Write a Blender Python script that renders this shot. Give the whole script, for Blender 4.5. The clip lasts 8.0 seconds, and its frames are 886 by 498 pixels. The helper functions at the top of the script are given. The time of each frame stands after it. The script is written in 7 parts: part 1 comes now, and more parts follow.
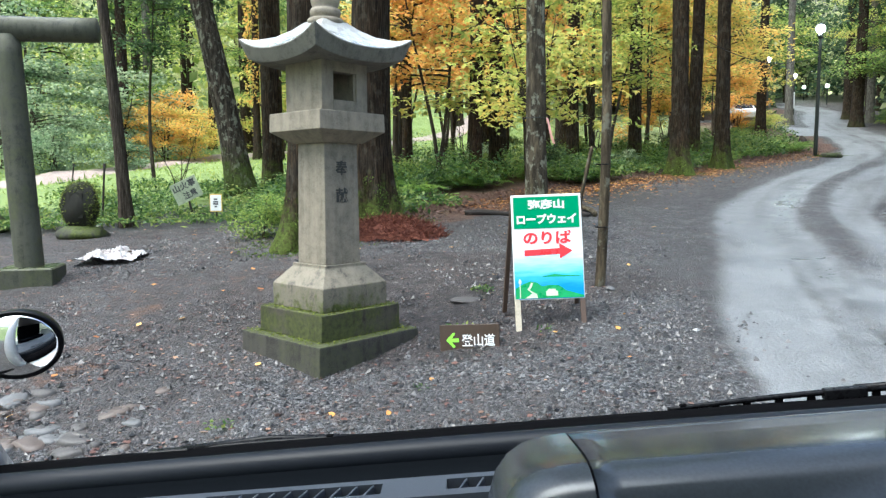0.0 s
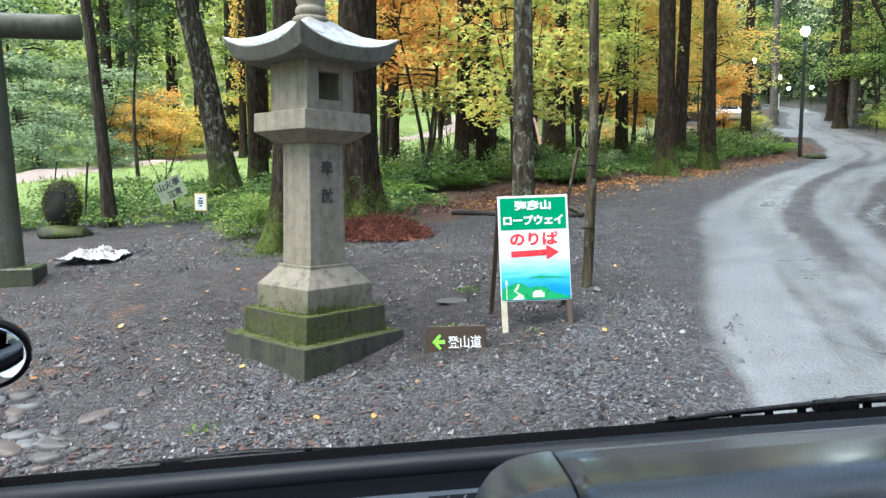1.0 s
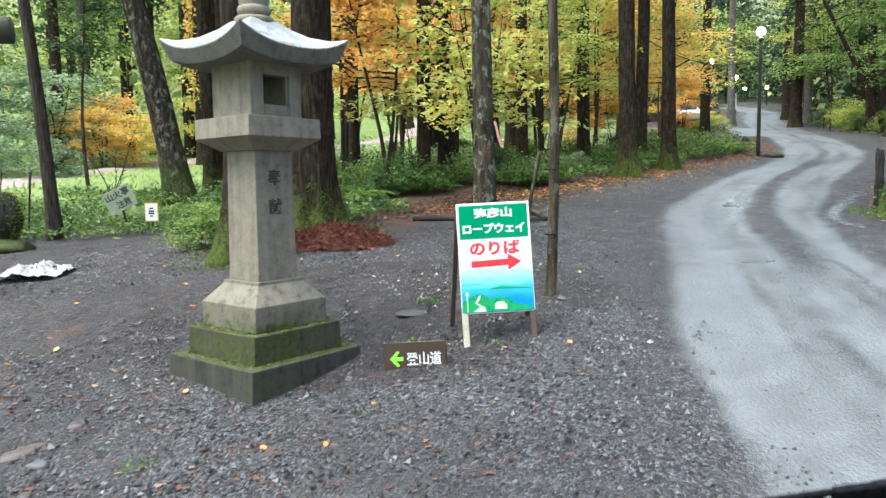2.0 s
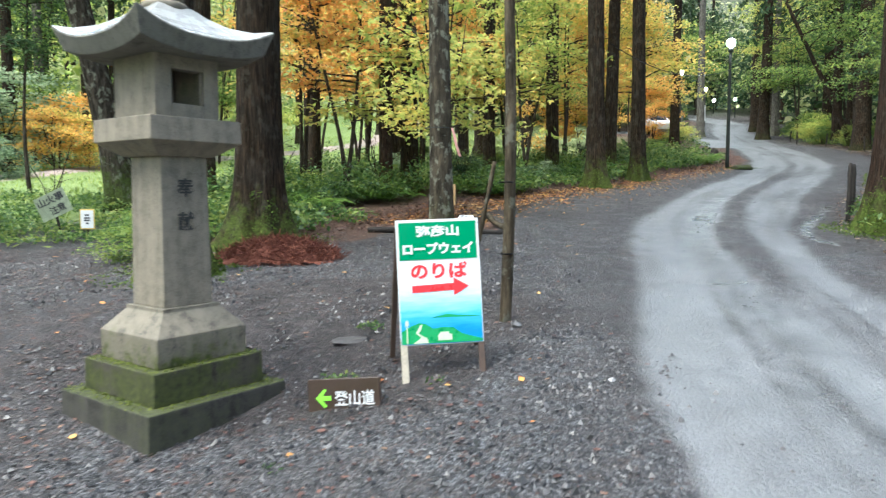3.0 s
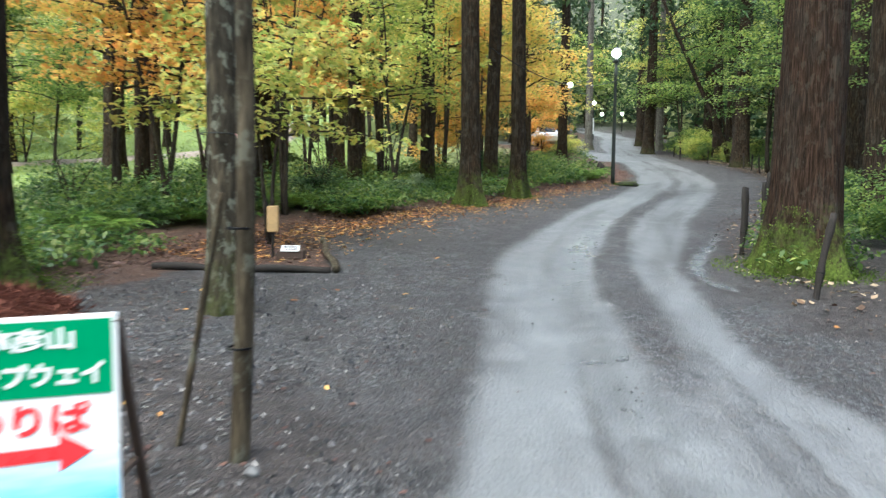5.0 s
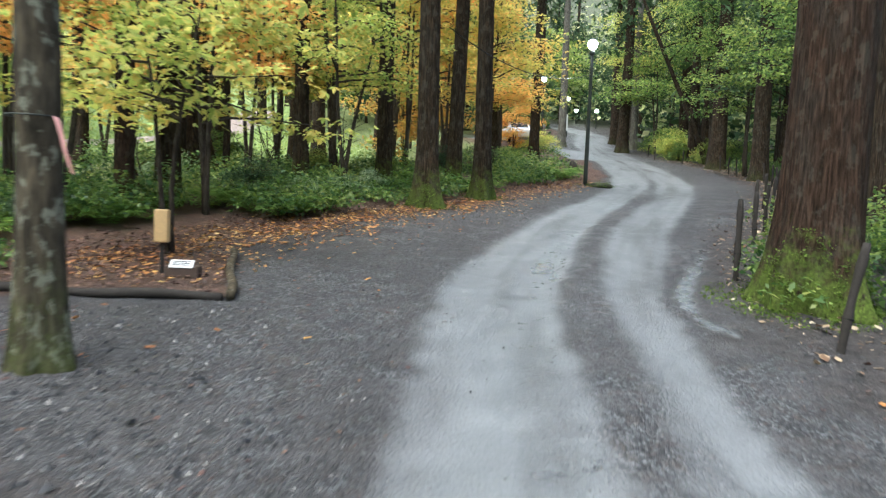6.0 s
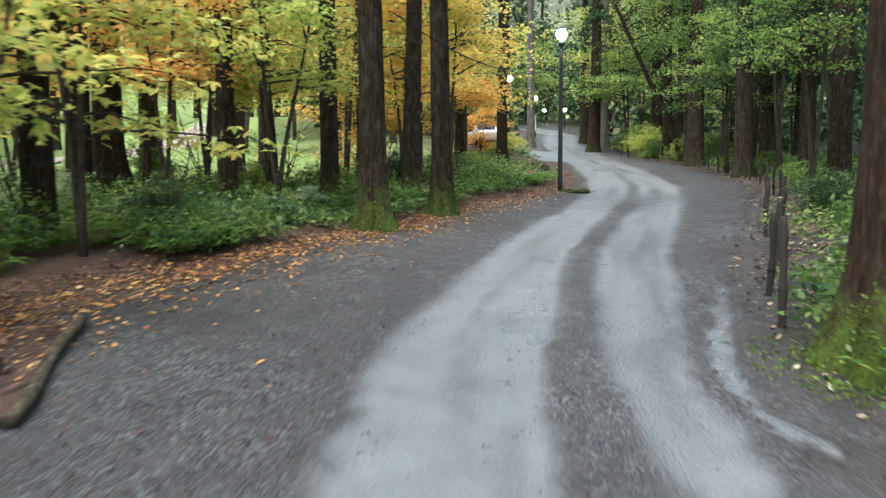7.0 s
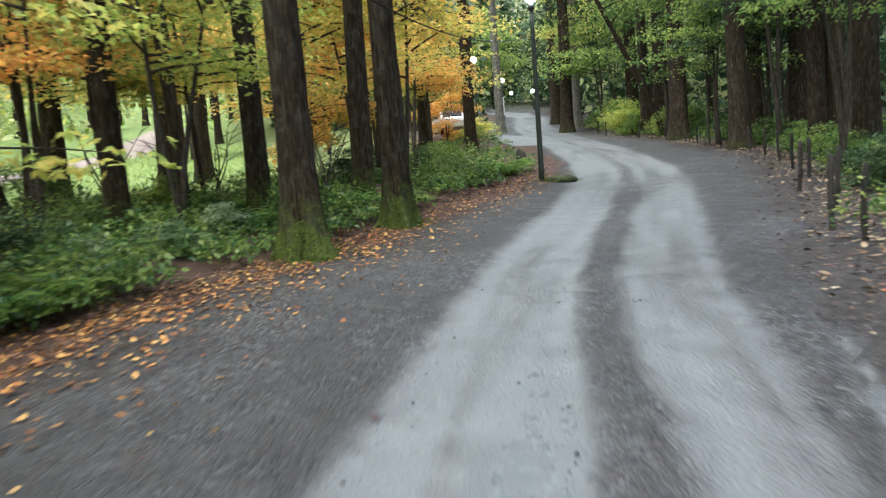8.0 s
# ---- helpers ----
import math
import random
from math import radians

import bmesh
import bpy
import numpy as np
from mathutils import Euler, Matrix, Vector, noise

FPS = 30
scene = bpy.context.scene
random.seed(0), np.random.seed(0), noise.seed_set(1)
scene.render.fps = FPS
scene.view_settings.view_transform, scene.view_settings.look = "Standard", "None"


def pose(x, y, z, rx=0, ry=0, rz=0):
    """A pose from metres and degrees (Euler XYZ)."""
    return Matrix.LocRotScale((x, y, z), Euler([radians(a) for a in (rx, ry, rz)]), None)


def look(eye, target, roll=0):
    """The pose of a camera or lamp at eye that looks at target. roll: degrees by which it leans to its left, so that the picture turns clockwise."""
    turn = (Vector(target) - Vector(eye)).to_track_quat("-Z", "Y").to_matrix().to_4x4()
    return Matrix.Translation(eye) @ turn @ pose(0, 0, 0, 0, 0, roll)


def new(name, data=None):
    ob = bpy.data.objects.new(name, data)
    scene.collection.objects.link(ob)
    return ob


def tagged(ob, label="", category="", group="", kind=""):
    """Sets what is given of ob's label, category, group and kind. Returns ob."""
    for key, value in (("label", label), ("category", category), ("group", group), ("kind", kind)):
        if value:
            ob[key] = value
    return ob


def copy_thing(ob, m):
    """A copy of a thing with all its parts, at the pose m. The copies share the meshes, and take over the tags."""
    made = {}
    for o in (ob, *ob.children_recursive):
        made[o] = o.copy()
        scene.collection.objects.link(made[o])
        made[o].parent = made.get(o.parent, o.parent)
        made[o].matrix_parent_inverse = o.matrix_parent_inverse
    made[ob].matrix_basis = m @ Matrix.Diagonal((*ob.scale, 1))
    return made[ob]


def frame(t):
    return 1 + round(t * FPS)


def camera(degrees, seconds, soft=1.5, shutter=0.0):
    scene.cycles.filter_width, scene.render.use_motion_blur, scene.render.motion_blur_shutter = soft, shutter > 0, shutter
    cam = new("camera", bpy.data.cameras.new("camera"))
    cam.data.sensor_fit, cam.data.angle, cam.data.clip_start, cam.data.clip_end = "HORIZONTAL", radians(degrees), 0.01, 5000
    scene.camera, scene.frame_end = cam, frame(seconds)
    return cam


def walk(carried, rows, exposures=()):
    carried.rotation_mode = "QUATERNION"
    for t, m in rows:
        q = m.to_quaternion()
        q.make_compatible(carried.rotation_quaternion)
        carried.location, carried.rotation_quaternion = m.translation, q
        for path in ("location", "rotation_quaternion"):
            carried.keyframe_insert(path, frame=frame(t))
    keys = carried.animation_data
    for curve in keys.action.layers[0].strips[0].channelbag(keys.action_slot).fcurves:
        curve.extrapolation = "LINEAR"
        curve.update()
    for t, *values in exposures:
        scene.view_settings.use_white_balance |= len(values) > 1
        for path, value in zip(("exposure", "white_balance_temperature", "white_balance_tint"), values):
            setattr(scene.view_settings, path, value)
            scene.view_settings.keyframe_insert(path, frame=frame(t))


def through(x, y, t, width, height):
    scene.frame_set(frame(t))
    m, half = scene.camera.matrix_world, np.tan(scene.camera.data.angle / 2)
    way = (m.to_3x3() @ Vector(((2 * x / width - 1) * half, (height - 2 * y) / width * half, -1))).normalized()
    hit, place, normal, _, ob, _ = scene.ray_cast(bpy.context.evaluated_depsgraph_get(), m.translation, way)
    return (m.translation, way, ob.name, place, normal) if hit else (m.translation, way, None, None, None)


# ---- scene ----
cam = camera(63.9, 8.0, soft=1.3, shutter=0.6)
PATH = [
    (0, (0.031, -0.878, 1.536), (-0.02, 1.113, 1.356), -0.1),
    (0.5, (0.027, -0.861, 1.533), (-0.007, 1.131, 1.351), -0.2),
    (1, (0.038, -0.839, 1.548), (0.023, 1.152, 1.366), 0.1),
    (1.5, (0.071, -0.732, 1.558), (0.105, 1.26, 1.38), -0.4),
    (2.8, (0.302, -0.032, 1.634), (0.444, 1.957, 1.472), -0.3),
    (3, (0.39, 0.134, 1.641), (0.549, 2.121, 1.484), 0.0),
    (3.5, (0.636, 0.586, 1.692), (0.851, 2.569, 1.538), 0.5),
    (4, (0.931, 1.129, 1.758), (1.247, 3.098, 1.61), 1.5),
    (4.5, (1.286, 1.73, 1.829), (1.661, 3.689, 1.683), 0.9),
    (5, (1.65, 2.465, 1.889), (2.09, 4.411, 1.754), 0.8),
    (6.3, (2.765, 4.83, 2.15), (3.298, 6.751, 1.991), 2.1),
    (6.5, (2.961, 5.303, 2.201), (3.509, 7.22, 2.04), 1.4),
    (7, (3.483, 6.557, 2.314), (4.07, 8.464, 2.175), -0.1),
    (7.5, (4.062, 7.957, 2.472), (4.685, 9.851, 2.311), -2.4),
    (8, (4.716, 9.609, 2.555), (5.363, 11.494, 2.386), -4.3),
]
walk(cam, [(t, look(eye, target, roll)) for t, eye, target, roll in PATH], exposures=[(0.0, 1.41, 5560, 0), (8.0, 1.27, 5700, 0)])

# ---- light: a grey, wet late-autumn day under tall trees ----
world = bpy.data.worlds.new("sky")
scene.world = world
world.use_nodes = True
wn = world.node_tree.nodes
sky_tex = wn.new("ShaderNodeTexSky")
sky_tex.sky_type = "NISHITA"
sky_tex.sun_disc = False
sky_tex.sun_elevation = radians(68)
sky_tex.sun_rotation = radians(-120)
sky_tex.air_density = 0.9
sky_tex.dust_density = 7.5
sky_tex.ozone_density = 0.7
world.node_tree.links.new(sky_tex.outputs[0], wn["Background"].inputs[0])
wn["Background"].inputs[1].default_value = 0.15
sun_data = bpy.data.lights.new("sun", "SUN")
sun_data.energy = 1.5
sun_data.angle = radians(55)
sun_data.color = (1.0, 0.97, 0.93)
sun = new("sun", sun_data)
sun.matrix_world = look((-12, -2, 62), (6, 12, 0))


# ---- small numeric helpers ----
def ss(a, b, v):
    t = np.clip((np.asarray(v, float) - a) / (b - a), 0, 1)
    return t * t * (3 - 2 * t)


def vnoise(x, y, size, seed):
    """Smooth lattice noise in -1..1."""
    r = np.random.RandomState(seed)
    table = r.rand(256, 256) * 2 - 1
    x, y = np.asarray(x, float) / size, np.asarray(y, float) / size
    ix, iy = np.floor(x).astype(int), np.floor(y).astype(int)
    fx, fy = x - ix, y - iy
    fx, fy = fx * fx * (3 - 2 * fx), fy * fy * (3 - 2 * fy)
    a, b = table[ix % 256, iy % 256], table[(ix + 1) % 256, iy % 256]
    c, d = table[ix % 256, (iy + 1) % 256], table[(ix + 1) % 256, (iy + 1) % 256]
    return (a * (1 - fx) + b * fx) * (1 - fy) + (c * (1 - fx) + d * fx) * fy


def line_dist(x, y, pts):
    """Distance to a polyline, and how far along it."""
    best = np.full(np.shape(x), 1e9)
    for (ax, ay), (bx, by) in zip(pts, pts[1:]):
        dx, dy = bx - ax, by - ay
        t = np.clip(((x - ax) * dx + (y - ay) * dy) / (dx * dx + dy * dy), 0, 1)
        best = np.minimum(best, np.hypot(x - ax - t * dx, y - ay - t * dy))
    return best


def inside(x, y, poly):
    x, y = np.asarray(x, float), np.asarray(y, float)
    res = np.zeros(x.shape, bool)
    for (ax, ay), (bx, by) in zip(poly, poly[1:] + poly[:1]):
        cross = ((ay > y) != (by > y)) & (x < (bx - ax) * (y - ay) / ((by - ay) or 1e-9) + ax)
        res ^= cross
    return res


# ---- plan ----
ROAD = [(2.3, -6), (2.7, 1), (3.4, 4), (4.2, 6.8), (5.0, 9.2), (5.9, 11.4), (7.0, 13.3), (8.6, 16), (10.4, 18.5),
        (13.7, 22.9), (16.5, 27.3), (19.9, 34), (23.3, 42), (26.3, 50), (29.5, 58), (33.0, 66), (35.6, 71), (36.6, 77), (34, 86)]
SPUR = [(22.5, 44.5), (24.2, 52), (23.5, 60), (19, 66)]
EDGE_LEFT = [(-14, 9.5), (-8.4, 11.3), (-6.4, 11.9), (-4.6, 12.2), (-3.9, 11.6), (-2.9, 10.1), (-2.1, 10.5), (-1.2, 10.6), (0.2, 12.6), (2.4, 15.2), (4.2, 17.4), (5.6, 18.6),
             (7.4, 20.6), (9.2, 22.6), (11.9, 25.4), (13.7, 27.5), (14.9, 29.2), (17.2, 34), (20.4, 42), (23.2, 50)]
EDGE_RIGHT = [(31.5, 56), (28.6, 47), (27.1, 38.7), (25.3, 35), (23.4, 31), (21.4, 27.1), (18.2, 22.9), (15.0, 19.3), (12.4, 16.4),
              (9.2, 12.7), (7.9, 10.9), (7.3, 9.0), (7.6, 6), (9, 2), (12, -8), (-30, -8), (-30, 7)]
GRAVEL = EDGE_LEFT + [(24.5, 60), (28, 66), (33, 74), (34, 80), (38.5, 80), (38, 70)] + EDGE_RIGHT
MEADOW_PATH = [(-16, 12.5), (-14.5, 17), (-13.4, 21), (-13.4, 26.5), (-12, 32.4), (-10, 36.5), (-5, 44), (-1.5, 52), (0.5, 60), (1.5, 70), (3, 82)]


def ground_z(x, y):
    x, y = np.asarray(x, float), np.asarray(y, float)
    z = -0.1034 + 0.0192 * np.clip(x, -25, 60) + 0.0955 * np.clip(y, -40, 95) - 0.0000822 * np.minimum(y, 60) ** 2
    z = z + 0.0009 * np.clip(y - 30, 0, 60) ** 2
    z = z - 0.26 * ss(1.6, -1.0, x) * ss(7.5, 4.8, y) - 0.2 * ss(-2.5, -5, x) * ss(16, 12, y) * ss(4.8, 7.5, y)
    z = z + 0.4 * np.exp(-((x - 19.6) ** 2 + (y - 51.5) ** 2) / 7.0)
    r = np.hypot(x - 10, y - 25)
    z = z + 0.55 * np.clip(r - 86, 0, 75) * ss(80, 105, r)
    return z


def gz(x, y):
    return float(ground_z(x, y))


def lumps(x, y):
    """The small unevenness of the ground."""
    return 0.018 * vnoise(x, y, 0.9, 6) + 0.007 * vnoise(x, y, 0.23, 7)


# ---- materials ----
def material(name):
    m = bpy.data.materials.new(name)
    m.use_nodes = True
    nt = m.node_tree
    return m, nt.nodes, nt.links, nt.nodes["Principled BSDF"]


def node(nodes, kind, **settings):
    n = nodes.new(kind)
    for k, v in settings.items():
        n.inputs[k].default_value = v
    return n


def ramp(nodes, links, fac, stops):
    n = nodes.new("ShaderNodeValToRGB")
    e = n.color_ramp.elements
    while len(e) < len(stops):
        e.new(0.5)
    for el, (p, c) in zip(e, stops):
        el.position, el.color = p, (*c, 1)
    links.new(fac, n.inputs[0])
    return n.outputs[0]


def mixc(nodes, links, fac, a, b, blend="MIX"):
    n = nodes.new("ShaderNodeMix")
    n.data_type, n.blend_type = "RGBA", blend
    for sock, v in ((n.inputs[0], fac), (n.inputs[6], a), (n.inputs[7], b)):
        if isinstance(v, (int, float)):
            sock.default_value = v
        elif isinstance(v, tuple):
            sock.default_value = (*v, 1)
        else:
            links.new(v, sock)
    return n.outputs[2]


def maths(nodes, links, op, a, b=0.0, c=0.0):
    n = nodes.new("ShaderNodeMath")
    n.operation = op
    for sock, v in zip(n.inputs, (a, b, c)):
        if isinstance(v, (int, float)):
            sock.default_value = v
        else:
            links.new(v, sock)
    return n.outputs[0]


def remap(nodes, links, v, a, b, lo=0.0, hi=1.0):
    n = nodes.new("ShaderNodeMapRange")
    n.interpolation_type = "SMOOTHSTEP"
    links.new(v, n.inputs[0])
    for i, q in enumerate((a, b, lo, hi)):
        n.inputs[i + 1].default_value = q
    return n.outputs[0]


def texco(nodes, links, scale=(1, 1, 1), which="Object"):
    tc = nodes.new("ShaderNodeTexCoord")
    mp = nodes.new("ShaderNodeMapping")
    mp.inputs["Scale"].default_value = scale
    links.new(tc.outputs[which], mp.inputs[0])
    return mp.outputs[0]


def noise_tex(nodes, links, vec, scale, detail=4.0, rough=0.55):
    n = node(nodes, "ShaderNodeTexNoise", Scale=scale, Detail=detail, Roughness=rough)
    links.new(vec, n.inputs["Vector"])
    return n.outputs["Fac"]


def bump(nodes, links, bsdf, height, strength=0.3, distance=0.02):
    b = node(nodes, "ShaderNodeBump", Strength=strength, Distance=distance)
    links.new(height, b.inputs["Height"])
    links.new(b.outputs[0], bsdf.inputs["Normal"])


def plain(name, color, rough=0.6, metal=0.0, vary=0.25, scale=8.0, relief=0.15, dist=0.004, coat=0.0, gleam=0.5):
    """A surface of one kind with grain and stains at two scales."""
    m, n, l, b = material(name)
    v = texco(n, l)
    f1, f2 = noise_tex(n, l, v, scale), noise_tex(n, l, v, scale * 9, 6)
    f = maths(n, l, "MULTIPLY_ADD", f2, 0.5, maths(n, l, "MULTIPLY", f1, 0.5))
    dark, light = tuple(c * (1 - vary) for c in color), tuple(min(1, c * (1 + vary)) for c in color)
    l.new(ramp(n, l, f, [(0.3, dark), (0.7, light)]), b.inputs["Base Color"])
    l.new(remap(n, l, f1, 0.3, 0.7, max(0.05, rough - 0.12), min(1, rough + 0.1)), b.inputs["Roughness"])
    b.inputs["Metallic"].default_value = metal
    b.inputs["Coat Weight"].default_value = coat
    b.inputs["Specular IOR Level"].default_value = gleam
    bump(n, l, b, f2, relief, dist)
    return m


def vinyl(name, color, rough, gleam, coat=0.0):
    """Moulded plastic with a very fine leather grain."""
    m, n, l, b = material(name)
    v = texco(n, l)
    l.new(ramp(n, l, noise_tex(n, l, v, 260, 3), [(0.3, tuple(c * 0.9 for c in color)), (0.7, tuple(c * 1.1 for c in color))]), b.inputs["Base Color"])
    l.new(remap(n, l, noise_tex(n, l, v, 4), 0.3, 0.7, rough - 0.03, rough + 0.03), b.inputs["Roughness"])
    b.inputs["Specular IOR Level"].default_value = gleam
    b.inputs["Coat Weight"].default_value = coat
    bump(n, l, b, noise_tex(n, l, v, 420, 2), 0.05, 0.0008)
    return m


def ground_material():
    m, n, l, b = material("wet_ground")
    geo = n.new("ShaderNodeNewGeometry").outputs["Position"]
    mask = n.new("ShaderNodeAttribute")
    mask.attribute_name = "mask"
    sep = n.new("ShaderNodeSeparateColor")
    l.new(mask.outputs["Color"], sep.inputs[0])
    wet = n.new("ShaderNodeAttribute")
    wet.attribute_name = "wet"
    big, mid, fine = noise_tex(n, l, geo, 0.5), noise_tex(n, l, geo, 3.0, 6, 0.65), noise_tex(n, l, geo, 40, 5, 0.7)
    vor = node(n, "ShaderNodeTexVoronoi", Scale=38.0)
    l.new(geo, vor.inputs["Vector"])
    vor2 = node(n, "ShaderNodeTexVoronoi", Scale=95.0)
    l.new(geo, vor2.inputs["Vector"])
    stones = mixc(n, l, 0.5, vor.outputs["Color"], vor2.outputs["Color"])
    bw = n.new("ShaderNodeRGBToBW")
    l.new(stones, bw.inputs[0])
    gravel = ramp(n, l, bw.outputs[0], [(0.22, (0.005, 0.005, 0.0053)), (0.48, (0.027, 0.0268, 0.0282)), (0.76, (0.2, 0.198, 0.206))])
    mud = ramp(n, l, maths(n, l, "MULTIPLY_ADD", fine, 0.4, maths(n, l, "MULTIPLY", mid, 0.6)), [(0.36, (0.0105, 0.01, 0.01)), (0.5, (0.0345, 0.0312, 0.0306)), (0.64, (0.08, 0.0745, 0.074))])
    brown = ramp(n, l, vor.outputs["Distance"], [(0.2, (0.1, 0.06, 0.042)), (0.7, (0.045, 0.034, 0.028))])
    gravel = mixc(n, l, maths(n, l, "MULTIPLY", remap(n, l, noise_tex(n, l, geo, 9.0, 5, 0.7), 0.5, 0.62), 0.55), gravel, brown)
    gravel = mixc(n, l, maths(n, l, "MULTIPLY", remap(n, l, maths(n, l, "MULTIPLY_ADD", mid, 0.45, maths(n, l, "MULTIPLY", big, 0.55)), 0.4, 0.56), 0.7), gravel, mud)
    clay = ramp(n, l, maths(n, l, "MULTIPLY_ADD", fine, 0.35, maths(n, l, "MULTIPLY", noise_tex(n, l, geo, 8.0, 6, 0.7), 0.65)),
                [(0.36, (0.01, 0.009, 0.0088)), (0.5, (0.036, 0.029, 0.0268)), (0.66, (0.087, 0.074, 0.07))])
    soil = maths(n, l, "ADD", mask.outputs["Alpha"], maths(n, l, "MULTIPLY_ADD", noise_tex(n, l, geo, 5.0, 5, 0.65), 1.2, -0.6))
    gravel = mixc(n, l, remap(n, l, soil, 0.3, 0.75), gravel, clay)
    track = ramp(n, l, maths(n, l, "MULTIPLY_ADD", fine, 0.6, maths(n, l, "MULTIPLY", mid, 0.4)),
                 [(0.28, (0.088, 0.091, 0.094)), (0.5, (0.14, 0.145, 0.149)), (0.72, (0.2, 0.206, 0.21))])
    litter = ramp(n, l, maths(n, l, "MULTIPLY_ADD", fine, 0.5, maths(n, l, "MULTIPLY", mid, 0.5)),
                  [(0.35, (0.028, 0.016, 0.011)), (0.5, (0.075, 0.038, 0.023)), (0.68, (0.13, 0.072, 0.042))])
    grass = ramp(n, l, maths(n, l, "MULTIPLY_ADD", fine, 0.5, maths(n, l, "MULTIPLY", mid, 0.5)),
                 [(0.3, (0.1, 0.155, 0.035)), (0.5, (0.21, 0.29, 0.075)), (0.7, (0.36, 0.41, 0.13))])
    edge = maths(n, l, "ADD", sep.outputs[0], maths(n, l, "MULTIPLY_ADD", mid, 0.3, -0.15))
    col = mixc(n, l, remap(n, l, edge, 0.2, 0.85), gravel, track)
    lit = maths(n, l, "ADD", sep.outputs[1], maths(n, l, "MULTIPLY_ADD", mid, 0.9, -0.45))
    col = mixc(n, l, remap(n, l, lit, 0.4, 0.6), col, litter)
    col = mixc(n, l, sep.outputs[2], col, grass)
    trail = n.new("ShaderNodeAttribute")
    trail.attribute_name = "trail"
    sand = ramp(n, l, mid, [(0.3, (0.3, 0.23, 0.195)), (0.7, (0.46, 0.37, 0.325))])
    col = mixc(n, l, remap(n, l, maths(n, l, "ADD", trail.outputs["Fac"], maths(n, l, "MULTIPLY_ADD", mid, 0.4, -0.2)), 0.3, 0.7), col, sand)
    l.new(col, b.inputs["Base Color"])
    rough = remap(n, l, maths(n, l, "ADD", mid, maths(n, l, "MULTIPLY", sep.outputs[1], 0.5)), 0.3, 0.75, 0.5, 0.75)
    rough = maths(n, l, "SUBTRACT", rough, maths(n, l, "MULTIPLY", wet.outputs["Fac"], 0.46))
    l.new(maths(n, l, "MAXIMUM", rough, 0.1), b.inputs["Roughness"])
    h = maths(n, l, "MULTIPLY_ADD", vor.outputs["Distance"], -1.0, maths(n, l, "MULTIPLY", vor2.outputs["Distance"], -0.5))
    h = maths(n, l, "ADD", maths(n, l, "MULTIPLY", h, maths(n, l, "MULTIPLY_ADD", edge, -0.85, 1.0)), maths(n, l, "MULTIPLY", fine, 0.14))
    dry = maths(n, l, "SUBTRACT", 1.0, maths(n, l, "MULTIPLY", wet.outputs["Fac"], 0.45))
    bump(n, l, b, maths(n, l, "MULTIPLY", h, dry), 0.95, 0.028)
    return m


def bark_material(name, dark, light, moss_height=0.9, moss=1.0, stretch=13.0, lichen=0.0, moss_color=(0.075, 0.105, 0.018)):
    """Fibrous bark, with moss on the foot of the stem."""
    m, n, l, b = material(name)
    v = texco(n, l, (stretch, stretch, 1.1))
    v2 = texco(n, l, (2.5, 2.5, 1.2))
    v3 = texco(n, l)
    fib, patch = noise_tex(n, l, v, 3.0, 8, 0.65), noise_tex(n, l, v2, 1.6, 4)
    col = ramp(n, l, fib, [(0.32, tuple(c * 0.35 for c in dark)), (0.48, dark), (0.7, light)])
    grey = ramp(n, l, fib, [(0.35, (0.016, 0.0145, 0.012)), (0.7, (0.07, 0.063, 0.05))])
    col = mixc(n, l, maths(n, l, "MULTIPLY", remap(n, l, patch, 0.42, 0.68), 0.4), col, grey)
    sep = n.new("ShaderNodeSeparateXYZ")
    l.new(v3, sep.inputs[0])
    spots = noise_tex(n, l, v3, 5.0, 6, 0.7)
    pale = remap(n, l, noise_tex(n, l, texco(n, l, (1, 1, 0.6)), 9.0, 5, 0.65), 0.53, 0.62)
    col = mixc(n, l, maths(n, l, "MULTIPLY", pale, lichen), col, (0.2, 0.2, 0.15))
    high = maths(n, l, "ADD", sep.outputs[2], maths(n, l, "MULTIPLY_ADD", spots, -2.4, 1.2))
    where = maths(n, l, "MULTIPLY", remap(n, l, high, moss_height + 0.35, moss_height - 0.45), moss)
    green = ramp(n, l, noise_tex(n, l, v3, 30, 4), [(0.3, tuple(c * 0.45 for c in moss_color)), (0.7, tuple(c * 1.5 for c in moss_color))])
    tufts = remap(n, l, maths(n, l, "MULTIPLY_ADD", noise_tex(n, l, v3, 13.0, 5, 0.7), 0.6, maths(n, l, "MULTIPLY", fib, 0.4)), 0.36, 0.5)
    col = mixc(n, l, maths(n, l, "MULTIPLY", where, tufts), col, green)
    l.new(col, b.inputs["Base Color"])
    b.inputs["Roughness"].default_value = 0.9
    b.inputs["Specular IOR Level"].default_value = 0.12
    bump(n, l, b, maths(n, l, "MULTIPLY_ADD", spots, 0.25, fib), 0.9, 0.03)
    return m


